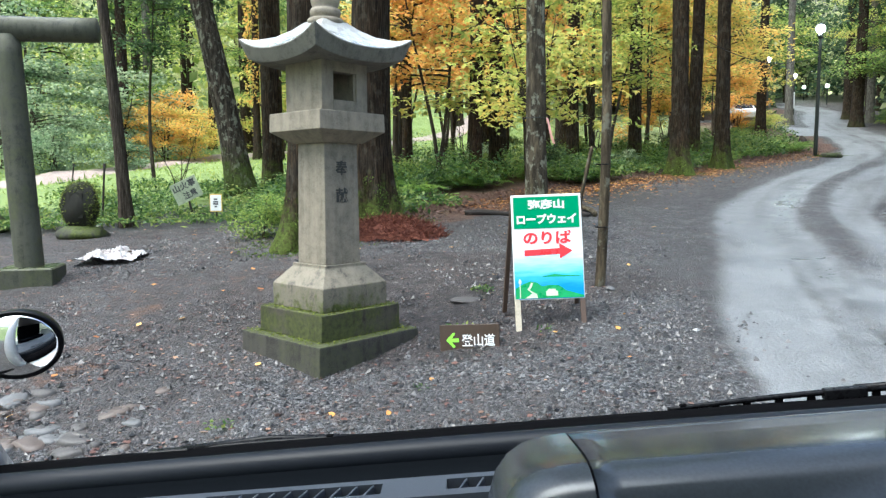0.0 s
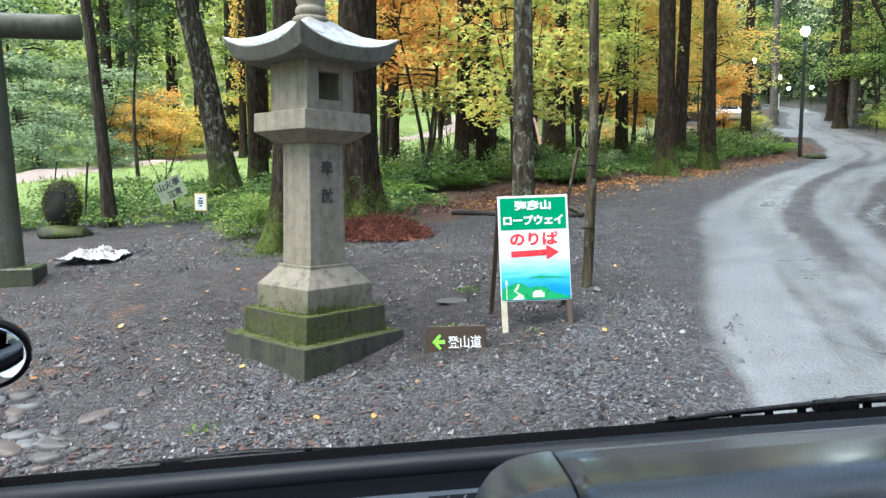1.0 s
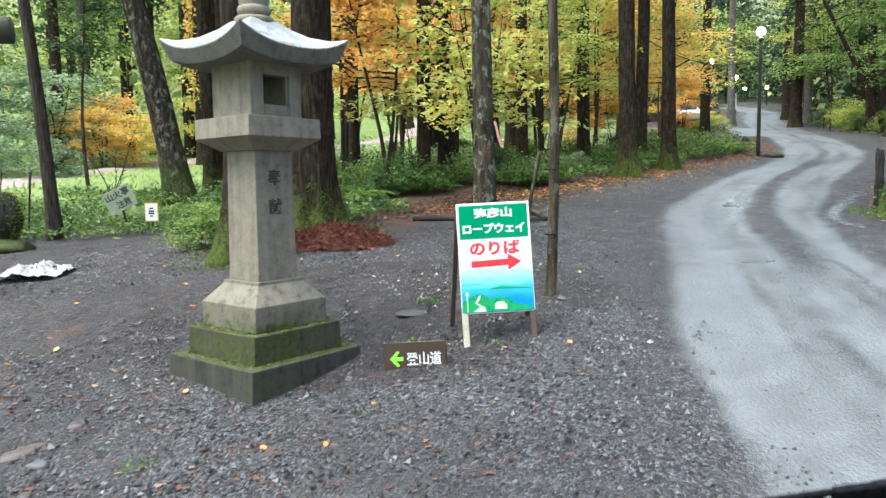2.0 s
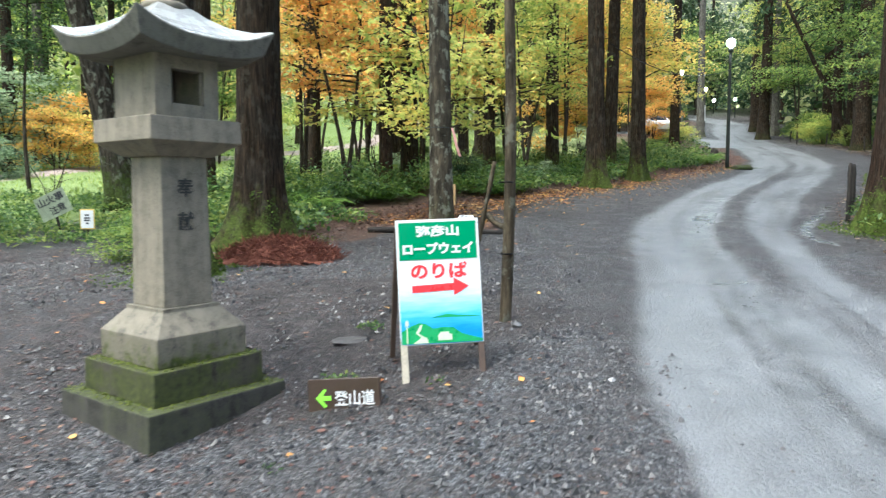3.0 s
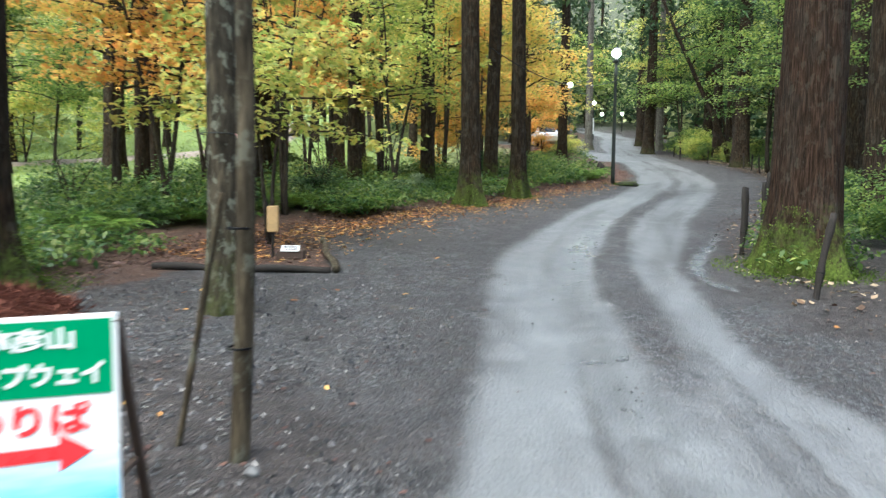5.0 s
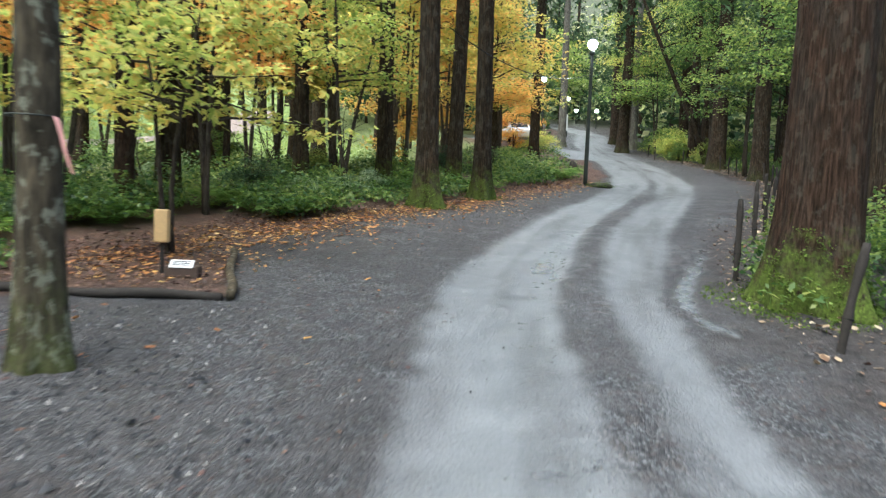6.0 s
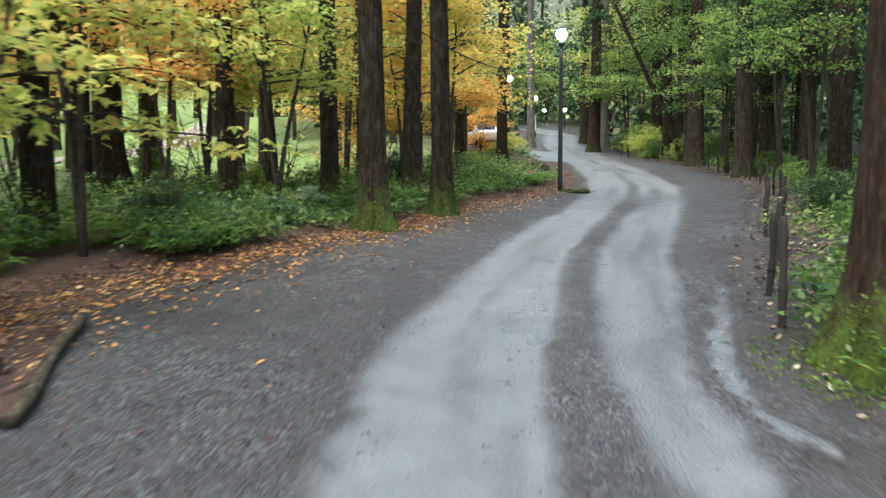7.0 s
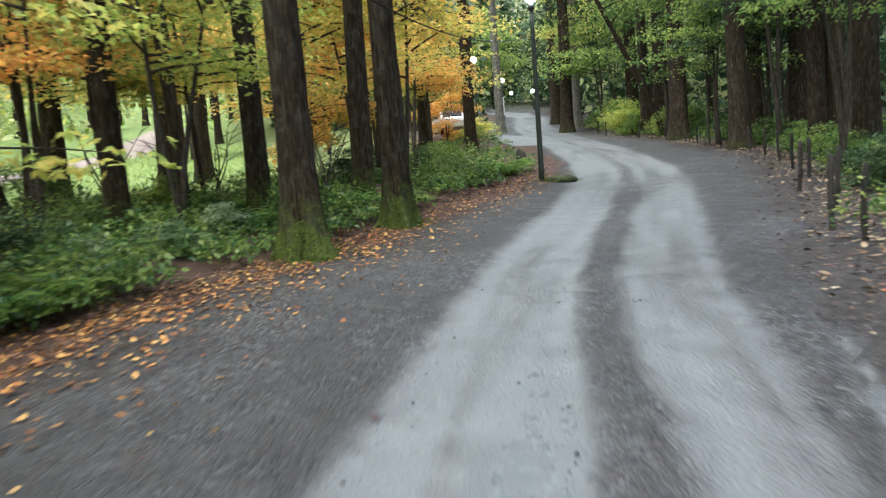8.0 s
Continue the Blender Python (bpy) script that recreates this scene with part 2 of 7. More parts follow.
def leaf_material(name, stops, gloss=0.5, through=0.58, sheen=0.4):
    """Leaves: each one its own tint, letting some light through."""
    m, n, l, b = material(name)
    geo = n.new("ShaderNodeNewGeometry")
    info = n.new("ShaderNodeObjectInfo")
    pos = noise_tex(n, l, geo.outputs["Position"], 0.7, 2)
    f = maths(n, l, "MULTIPLY_ADD", geo.outputs["Random Per Island"], 0.55, maths(n, l, "MULTIPLY_ADD", pos, 0.75, -0.15))
    f = maths(n, l, "ADD", f, maths(n, l, "MULTIPLY_ADD", info.outputs["Random"], 0.24, -0.12))
    col = ramp(n, l, f, stops)
    l.new(col, b.inputs["Base Color"])
    b.inputs["Roughness"].default_value = gloss
    b.inputs["Specular IOR Level"].default_value = sheen
    tr = n.new("ShaderNodeBsdfTranslucent")
    l.new(col, tr.inputs[0])
    mx = n.new("ShaderNodeMixShader")
    mx.inputs[0].default_value = through
    l.new(b.outputs[0], mx.inputs[1])
    l.new(tr.outputs[0], mx.inputs[2])
    l.new(mx.outputs[0], n["Material Output"].inputs[0])
    return m


def stone_material(name, light, moss=0.6, moss_at=0.0, moss_to=1.0, dirt=0.6, soaked=0.0, speckle=0.75, cover=0.0, film=0.0, sky_sheen=None):
    """Weathered cut stone, greener near its foot and on ledges."""
    m, n, l, b = material(name)
    v = texco(n, l)
    big, mid, fine = noise_tex(n, l, v, 2.2, 5), noise_tex(n, l, v, 11, 6, 0.65), noise_tex(n, l, v, 130, 3)
    streak = noise_tex(n, l, texco(n, l, (7, 7, 0.7)), 2.0, 5)
    f = maths(n, l, "MULTIPLY_ADD", fine, 0.3, maths(n, l, "MULTIPLY_ADD", mid, 0.4, maths(n, l, "MULTIPLY", streak, 0.3)))
    col = ramp(n, l, f, [(0.4, tuple(c * (1 - dirt) for c in light)), (0.49, tuple(c * 0.78 for c in light)), (0.6, light)])
    sep = n.new("ShaderNodeSeparateXYZ")
    l.new(v, sep.inputs[0])
    low = remap(n, l, maths(n, l, "ADD", sep.outputs[2], maths(n, l, "MULTIPLY_ADD", mid, -0.5, 0.25)), moss_to, moss_at)
    spots = remap(n, l, maths(n, l, "MULTIPLY_ADD", big, 0.5, maths(n, l, "MULTIPLY_ADD", mid, 0.3, maths(n, l, "MULTIPLY", streak, 0.2))), 0.47 - cover, 0.58 - cover)
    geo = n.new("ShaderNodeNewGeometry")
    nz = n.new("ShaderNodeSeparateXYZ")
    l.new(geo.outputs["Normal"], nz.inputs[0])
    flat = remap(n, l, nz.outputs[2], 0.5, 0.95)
    w = maths(n, l, "MULTIPLY", low, maths(n, l, "MAXIMUM", maths(n, l, "MULTIPLY", spots, speckle), maths(n, l, "MULTIPLY", flat, 0.9)))
    w = maths(n, l, "MULTIPLY", w, moss)
    green = ramp(n, l, noise_tex(n, l, v, 26, 5), [(0.3, (0.022, 0.03, 0.007)), (0.7, (0.085, 0.105, 0.018))])
    # faces turned upward take a paler colour that stands for reflected sky
    if sky_sheen:
        col = mixc(n, l, maths(n, l, "MULTIPLY", flat, remap(n, l, f, 0.38, 0.5, 0.75, 1.0)), col, sky_sheen)
    l.new(mixc(n, l, w, col, green), b.inputs["Base Color"])
    dull = remap(n, l, mid, 0.3, 0.7, 0.55, 0.85)
    l.new(maths(n, l, "SUBTRACT", dull, maths(n, l, "MULTIPLY", flat, soaked)), b.inputs["Roughness"])
    b.inputs["Specular IOR Level"].default_value = 0.25
    if film:
        l.new(maths(n, l, "MULTIPLY", flat, film), b.inputs["Coat Weight"])
        b.inputs["Coat Roughness"].default_value = 0.12
    bump(n, l, b, maths(n, l, "MULTIPLY_ADD", fine, 0.5, mid), 0.35, 0.008)
    return m


GROUND = ground_material()
CEDAR = bark_material("cedar_bark", (0.02, 0.0135, 0.008), (0.066, 0.043, 0.025), 0.5, 0.75, lichen=0.12)
CEDAR_DRY = bark_material("dry_cedar_bark", (0.022, 0.0145, 0.009), (0.07, 0.046, 0.028), 0.3, 0.4, lichen=0.12, moss_color=(0.045, 0.062, 0.014))
CEDAR_RED = bark_material("red_cedar_bark", (0.026, 0.015, 0.0095), (0.075, 0.044, 0.029), 0.45, lichen=0.1)
GREY_BARK = bark_material("grey_bark", (0.05, 0.041, 0.028), (0.13, 0.105, 0.068), 0.45, 0.35, 6.0, 0.85)
POLE_BARK = bark_material("pole_bark", (0.06, 0.047, 0.03), (0.15, 0.118, 0.075), -1.0, 0.0, 6.0, 0.5)
OLD_BARK = bark_material("old_mossy_bark", (0.03, 0.024, 0.017), (0.1, 0.082, 0.06), 0.9, 0.75, 6.0, 0.75, (0.05, 0.075, 0.012))
PALE_BARK = bark_material("pale_grey_bark", (0.11, 0.1, 0.085), (0.24, 0.22, 0.19), 0.3, 0.3, 8.0, 0.5)
TWIG = bark_material("twig_bark", (0.045, 0.035, 0.026), (0.12, 0.1, 0.075), -1.0, 0.0)
LEAF_YELLOW = leaf_material("yellow_leaves", [(0.1, (0.22, 0.3, 0.07)), (0.35, (0.5, 0.5, 0.12)), (0.6, (0.74, 0.6, 0.15)), (0.85, (0.8, 0.5, 0.13)), (1.0, (0.75, 0.36, 0.1))])
LEAF_ORANGE = leaf_material("orange_leaves", [(0.1, (0.42, 0.42, 0.1)), (0.35, (0.74, 0.53, 0.13)), (0.6, (0.8, 0.46, 0.125)), (0.85, (0.74, 0.33, 0.085)), (1.0, (0.6, 0.2, 0.07))])
LEAF_LIME = leaf_material("yellow_green_leaves", [(0.1, (0.17, 0.26, 0.05)), (0.4, (0.4, 0.48, 0.11)), (0.7, (0.64, 0.6, 0.16)), (0.95, (0.78, 0.54, 0.13))])
LEAF_GREEN = leaf_material("green_leaves", [(0.1, (0.05, 0.1, 0.03)), (0.45, (0.15, 0.24, 0.06)), (0.75, (0.34, 0.42, 0.1)), (1.0, (0.52, 0.5, 0.13))])
# leaf colour paled to imitate bright, sky-lit haze in the distance
LEAF_HAZE = leaf_material("haze_paled_leaves", [(0.1, (0.2, 0.27, 0.1)), (0.4, (0.44, 0.48, 0.2)), (0.7, (0.64, 0.62, 0.34)), (0.95, (0.74, 0.64, 0.36))])
LEAF_DARK = leaf_material("dark_evergreen_leaves", [(0.1, (0.02, 0.045, 0.02)), (0.5, (0.05, 0.092, 0.038)), (0.9, (0.12, 0.165, 0.06))], 0.6, 0.25, 0.2)
LEAF_TEAL = leaf_material("blue_green_leaves", [(0.1, (0.08, 0.14, 0.075)), (0.5, (0.24, 0.33, 0.18)), (0.9, (0.46, 0.52, 0.32))], 0.5, 0.5)
LEAF_FERN = leaf_material("undergrowth_leaves", [(0.1, (0.016, 0.042, 0.014)), (0.4, (0.06, 0.125, 0.034)), (0.7, (0.17, 0.25, 0.055)), (0.95, (0.4, 0.42, 0.12))], 0.4, 0.45)
FERN = leaf_material("fern_fronds", [(0.1, (0.07, 0.15, 0.03)), (0.5, (0.2, 0.34, 0.06)), (0.9, (0.4, 0.47, 0.11))], 0.45, 0.5)
LEAF_FALLEN = leaf_material("fallen_leaves", [(0.1, (0.13, 0.05, 0.022)), (0.35, (0.36, 0.135, 0.04)), (0.6, (0.6, 0.31, 0.085)), (0.8, (0.72, 0.48, 0.16)), (0.95, (0.77, 0.65, 0.42))], 0.5, 0.1)
LEAF_BROWN = leaf_material("brown_leaves", [(0.1, (0.04, 0.018, 0.014)), (0.5, (0.08, 0.038, 0.03)), (0.8, (0.15, 0.08, 0.062)), (1.0, (0.32, 0.2, 0.12))], 0.5, 0.05)
LEAF_TAN = leaf_material("tan_leaves", [(0.1, (0.06, 0.035, 0.022)), (0.4, (0.17, 0.1, 0.055)), (0.7, (0.36, 0.27, 0.17)), (0.95, (0.55, 0.5, 0.36))], 0.5, 0.08)
NEEDLE = leaf_material("dry_cedar_needles", [(0.1, (0.045, 0.016, 0.011)), (0.5, (0.13, 0.048, 0.033)), (0.9, (0.28, 0.115, 0.075))], 0.9, 0.05, 0.15)
GRASS = leaf_material("meadow_grass", [(0.1, (0.13, 0.2, 0.045)), (0.5, (0.28, 0.37, 0.09)), (0.9, (0.48, 0.5, 0.17))], 0.9, 0.45)
MOSS = leaf_material("ledge_moss", [(0.1, (0.03, 0.042, 0.008)), (0.5, (0.09, 0.115, 0.018)), (0.9, (0.2, 0.22, 0.04))], 0.9, 0.15)
MOSS_BRIGHT = leaf_material("root_moss", [(0.1, (0.03, 0.05, 0.01)), (0.5, (0.085, 0.135, 0.02)), (0.9, (0.19, 0.25, 0.045))], 0.8, 0.3, 0.2)
LANTERN_STONE = stone_material("lantern_stone", (0.295, 0.256, 0.195), 0.6, 0.55, 0.8, 0.5)
# near-white top colour imitates the sky mirrored in the wet roof
ROOF_STONE = stone_material("lantern_roof_stone", (0.21, 0.2, 0.168), 0.15, 0.0, 9.0, 0.6, 0.55, film=1.0, sky_sheen=(0.56, 0.57, 0.57))
CONCRETE = stone_material("torii_concrete", (0.105, 0.105, 0.078), 0.75, -0.2, 5.5, 0.65, 0.4, 0.5)
BASE_MOSS = stone_material("moss_covered_rock", (0.045, 0.045, 0.032), 1.0, 0.0, 9.0, 0.6, 0.0, 1.0)
ROCK = stone_material("mossy_rock", (0.02, 0.019, 0.014), 0.7, 0.0, 3.0, 0.6)
SHOULDER = stone_material("lantern_shoulder_stone", (0.235, 0.208, 0.158), 1.0, 0.46, 0.68, 0.65, 0.0, 0.95, 0.05)
LANTERN_DARK = stone_material("wet_plinth_stone", (0.085, 0.076, 0.058), 0.9, 0.3, 0.9, 0.7, 0.0, 0.75, 0.05)
LANTERN_FOOT = stone_material("soaked_plinth_stone", (0.078, 0.073, 0.062), 0.75, 0.05, 0.9, 0.7, 0.0, 0.35, 0.0)
RUST_STONE = plain("reddish_stone", (0.085, 0.066, 0.056), 0.6, vary=0.35, scale=6)
PALE_STONE = plain("pale_stone", (0.1, 0.1, 0.1), 0.6, vary=0.35, scale=6)
HEADLINER = plain("grey_headliner", (0.09, 0.09, 0.09), 0.9)
COBBLE = plain("cobble_stone", (0.07, 0.064, 0.06), 0.65, vary=0.35, scale=6)
PEBBLE = leaf_material("pebbles", [(0.15, (0.012, 0.012, 0.013)), (0.45, (0.05, 0.049, 0.05)), (0.62, (0.098, 0.09, 0.087)), (0.8, (0.165, 0.163, 0.167)), (0.98, (0.32, 0.32, 0.32))], 0.35, 0.0)
WHITE_PAINT = plain("white_sign_paint", (0.73, 0.73, 0.72), 0.35, vary=0.05, scale=4, relief=0.03)
GREEN_PAINT = plain("green_sign_paint", (0.0, 0.24, 0.09), 0.35, vary=0.08, scale=4, relief=0.03)
RED_PAINT = plain("red_sign_paint", (0.75, 0.03, 0.04), 0.35, vary=0.08, scale=4, relief=0.03)
HILL_PAINT = plain("hill_green_paint", (0.03, 0.33, 0.1), 0.35, vary=0.3, scale=14, relief=0.03)
PALE_PAINT = plain("pale_path_paint", (0.6, 0.68, 0.5), 0.35, vary=0.1, relief=0.03)
BROWN_BOARD = plain("dark_brown_board", (0.045, 0.026, 0.018), 0.4, vary=0.3)
LIME_PAINT = plain("lime_arrow_paint", (0.28, 0.75, 0.05), 0.4, vary=0.08, relief=0.03)
PALE_WOOD = plain("pale_weathered_wood", (0.48, 0.42, 0.32), 0.7, vary=0.3, scale=12, relief=0.4)
DARK_WOOD = plain("dark_weathered_wood", (0.034, 0.029, 0.025), 0.85, vary=0.5, scale=14, relief=0.6, dist=0.01, gleam=0.2)
BROWN_WOOD = plain("brown_leg_wood", (0.075, 0.048, 0.034), 0.65, vary=0.35, scale=14, relief=0.4)
FRESH_WOOD = plain("fresh_cut_wood", (0.55, 0.36, 0.16), 0.6, vary=0.2, scale=10, relief=0.3)
POLE_STEEL = plain("dark_lamp_pole", (0.03, 0.035, 0.03), 0.5, 0.4, vary=0.3)
BLACK_PLASTIC = vinyl("black_plastic", (0.005, 0.005, 0.006), 0.35, 0.12)
COWL_BLACK = vinyl("matt_black_cowl", (0.003, 0.003, 0.0035), 0.9, 0.02)
WET_METAL = plain("wet_black_metal", (0.008, 0.008, 0.009), 0.3, 0.0, scale=60, gleam=0.12)
DASH_DARK = vinyl("charcoal_dashboard_vinyl", (0.005, 0.006, 0.0075), 0.5, 0.0)
# paler, glossier copy of the padding vinyl for its highlight
DASH_HIGHLIGHT = vinyl("padding_highlight_vinyl", (0.01, 0.012, 0.016), 0.42, 0.14)
DASH_GREY = vinyl("grey_dashboard_plastic", (0.05, 0.058, 0.072), 0.38, 0.4)
HOOD_GREY = vinyl("glossy_grey_binnacle", (0.055, 0.062, 0.068), 0.2, 0.6)
CAR_WHITE = plain("white_car_paint", (0.7, 0.7, 0.7), 0.25, vary=0.04, coat=0.5, relief=0.02)
CAR_GLASS = plain("dark_car_glass", (0.02, 0.022, 0.025), 0.08, vary=0.2, relief=0.02)
TYRE = plain("tyre_rubber", (0.02, 0.02, 0.02), 0.8)
RIBBON = plain("faded_pink_tape", (0.7, 0.35, 0.33), 0.5, vary=0.25, scale=20)
INK = plain("dark_ink", (0.03, 0.03, 0.035), 0.5)
INSCRIPTION_DARK = plain("dark_inscription", (0.05, 0.048, 0.042), 0.8, vary=0.3)
AMBER = plain("yellow_frame_paint", (0.6, 0.42, 0.1), 0.5)


def mirror_material():
    m, n, l, b = material("mirror_glass")
    b.inputs["Base Color"].default_value = (0.85, 0.86, 0.87, 1)
    b.inputs["Metallic"].default_value = 1.0
    l.new(remap(n, l, noise_tex(n, l, texco(n, l), 30), 0.4, 0.8, 0.01, 0.06), b.inputs["Roughness"])
    return m


def bag_material():
    m, n, l, b = material("crumpled_white_plastic")
    v = texco(n, l)
    l.new(ramp(n, l, noise_tex(n, l, v, 7), [(0.34, (0.16, 0.12, 0.11)), (0.45, (0.42, 0.38, 0.37)), (0.64, (0.64, 0.62, 0.62))]), b.inputs["Base Color"])
    b.inputs["Roughness"].default_value = 0.38
    b.inputs["Transmission Weight"].default_value = 0.1
    bump(n, l, b, noise_tex(n, l, v, 22, 5), 0.6, 0.02)
    return m


def lamp_material():
    m, n, l, b = material("lit_lamp_globe")
    b.inputs["Base Color"].default_value = (0.9, 0.9, 0.9, 1)
    b.inputs["Emission Color"].default_value = (1.0, 1.0, 0.93, 1)
    b.inputs["Emission Strength"].default_value = 60.0
    return m


def picture_sky():
    """The printed sky: white above, blue below."""
    m, n, l, b = material("printed_sky")
    tc = n.new("ShaderNodeTexCoord")
    sep = n.new("ShaderNodeSeparateXYZ")
    l.new(tc.outputs["Object"], sep.inputs[0])
    v = texco(n, l, (3, 1, 22))
    cloud = noise_tex(n, l, v, 1.6, 4)
    f = maths(n, l, "ADD", sep.outputs[2], maths(n, l, "MULTIPLY_ADD", cloud, 0.16, -0.08))
    l.new(ramp(n, l, f, [(0.1, (0.02, 0.26, 0.72)), (0.2, (0.08, 0.48, 0.85)), (0.3, (0.35, 0.68, 0.88)), (0.43, (0.8, 0.82, 0.82))]), b.inputs["Base Color"])
    b.inputs["Roughness"].default_value = 0.35
    return m


MIRROR, BAG, LAMP, PRINT_SKY = mirror_material(), bag_material(), lamp_material(), picture_sky()


# ---- mesh helpers ----
class Soup:
    """Collects vertices and quads or triangles, then makes one mesh."""

    def __init__(self):
        self.v, self.q, self.n = [], [], 0

    def add(self, v, f):
        self.v.append(np.asarray(v, float))
        self.q.append(np.asarray(f, int) + self.n)
        self.n += len(v)

    def mesh(self, name, mat, smooth=True):
        v = np.vstack(self.v)
        me = bpy.data.meshes.new(name)
        me.vertices.add(len(v))
        me.vertices.foreach_set("co", v.ravel())
        sizes = np.concatenate([np.full(len(f), f.shape[1]) for f in self.q])
        me.loops.add(int(sizes.sum()))
        me.loops.foreach_set("vertex_index", np.concatenate([f.ravel() for f in self.q]))
        me.polygons.add(len(sizes))
        me.polygons.foreach_set("loop_start", np.concatenate([[0], np.cumsum(sizes)[:-1]]))
        me.polygons.foreach_set("use_smooth", np.full(len(sizes), smooth))
        me.update(calc_edges=True)
        me.materials.append(mat)
        return me


def tube(soup, pts, radii, seg=8, cap=True):
    pts = np.asarray(pts, float)
    t = np.gradient(pts, axis=0)
    t /= np.linalg.norm(t, axis=1)[:, None]
    ref = np.where(np.abs(t[:, 2:3]) > 0.9, [[1.0, 0, 0]], [[0, 0, 1.0]])
    u = np.cross(t, ref)
    u /= np.linalg.norm(u, axis=1)[:, None]
    w = np.cross(t, u)
    a = np.linspace(0, 2 * np.pi, seg, endpoint=False)
    r = np.asarray(radii, float)[:, None, None]
    v = pts[:, None] + r * (np.cos(a)[None, :, None] * u[:, None] + np.sin(a)[None, :, None] * w[:, None])
    k = len(pts)
    i, j = np.meshgrid(np.arange(k - 1), np.arange(seg), indexing="ij")
    j2 = (j + 1) % seg
    f = np.stack([i * seg + j, i * seg + j2, (i + 1) * seg + j2, (i + 1) * seg + j], -1).reshape(-1, 4)
    soup.add(v.reshape(-1, 3), f)
    if cap:
        base = soup.n - k * seg
        for ring, flip in ((0, True), (k - 1, False)):
            soup.v.append(pts[ring][None])
            c = soup.n
            soup.n += 1
            tri = np.array([[c, base + ring * seg + b, base + ring * seg + (b + 1) % seg] for b in range(seg)])
            soup.q.append(tri[:, ::-1] if flip else tri)


def leaves(soup, p, size, rng, up=1.2, wide=0.36, fold=0.12, droop=0.0, lobed=False):
    """Many single leaves, each a folded diamond of its own, or three lobes from one stalk."""
    n = len(p)
    nor = rng.normal(size=(n, 3)) * 0.6 + [0, 0, up]
    nor /= np.linalg.norm(nor, axis=1)[:, None]
    d = rng.normal(size=(n, 3)) + [0, 0, -droop]
    d -= (d * nor).sum(1)[:, None] * nor
    d /= np.linalg.norm(d, axis=1)[:, None]
    s = np.cross(nor, d)
    L = np.asarray(size)[:, None]
    if lobed:
        out = []
        for turn, k in ((-0.95, 0.8), (0.0, 1.1), (0.95, 0.8)):
            e, w = d * math.cos(turn) + s * math.sin(turn), s * math.cos(turn) - d * math.sin(turn)
            out += [p, p + (e * 0.5 + w * 0.24) * L * k + nor * L * 0.05, p + e * L * k - nor * L * 0.1, p + (e * 0.5 - w * 0.24) * L * k + nor * L * 0.05]
        v = np.stack(out, 1)
        base = np.arange(n)[:, None] * 12
        soup.add(v.reshape(-1, 3), np.vstack([base + np.arange(4) + q for q in (0, 4, 8)]))
        return
    v = np.stack([p, p + d * L * 0.45 + s * L * wide + nor * L * fold, p + d * L, p + d * L * 0.45 - s * L * wide + nor * L * fold], 1)
    soup.add(v.reshape(-1, 3), np.arange(n * 4).reshape(n, 4))


def ground_leaves(soup, p, size, rng, tilt=0.25):
    """Flat fallen leaves with a pointed oval outline, each curled a little."""
    n = len(p)
    nor = np.column_stack([rng.normal(size=(n, 2)) * tilt, np.ones(n)])
    nor /= np.linalg.norm(nor, axis=1)[:, None]
    a = rng.rand(n) * 6.28
    d = np.column_stack([np.cos(a), np.sin(a), np.zeros(n)])
    d -= (d * nor).sum(1)[:, None] * nor
    s = np.cross(nor, d)
    L = np.asarray(size)[:, None]
    w = rng.uniform(0.22, 0.42, (n, 1)) * L
    curl = rng.uniform(0, 0.12, (n, 1)) * L * nor
    v = np.stack([p, p + d * L * 0.3 + s * w + curl, p + d * L * 0.72 + s * w * 0.8, p + d * L + curl, p + d * L * 0.66 - s * w * 0.85, p + d * L * 0.25 - s * w + curl], 1)
    soup.add(v.reshape(-1, 3), np.arange(n * 6).reshape(n, 6))


def part(name, data, mat=None, parent=None, label="", at=None):
    """One mesh object, from a bmesh, a Soup or a mesh, under a thing or a part."""
    if isinstance(data, Soup):
        data = data.mesh(name, mat)
    elif isinstance(data, bmesh.types.BMesh):
        bm = data
        bmesh.ops.recalc_face_normals(bm, faces=bm.faces)
        data = bpy.data.meshes.new(name)
        bm.to_mesh(data)
        bm.free()
        data.materials.append(mat)
    ob = new(name, data)
    if parent is not None:
        ob.parent = parent
    if at is not None:
        ob.matrix_basis = at
    return tagged(ob, label)


def thing(name, m, label, category, group="", kind=""):
    ob = new(name)
    ob.empty_display_size = 0.2
    ob.matrix_basis = m
    return tagged(ob, label, category, group, kind)


def box(sx, sy, sz, at=(0, 0, 0), bevel=0.0, rot=None, bm=None, seg=1):
    """A bevelled block with its centre at 'at'; several may share one bmesh."""
    one = bmesh.new()
    bmesh.ops.create_cube(one, size=1.0)
    bmesh.ops.scale(one, vec=(sx, sy, sz), verts=one.verts)
    if bevel:
        bmesh.ops.bevel(one, geom=one.edges[:], offset=bevel, segments=seg, profile=0.7, affect="EDGES")
    m = Matrix.Translation(at) @ (rot or Matrix.Identity(4))
    bmesh.ops.transform(one, matrix=m, verts=one.verts)
    if bm is None:
        return one
    tmp = bpy.data.meshes.new("tmp")
    one.to_mesh(tmp)
    one.free()
    bm.from_mesh(tmp)
    bpy.data.meshes.remove(tmp)
    return bm


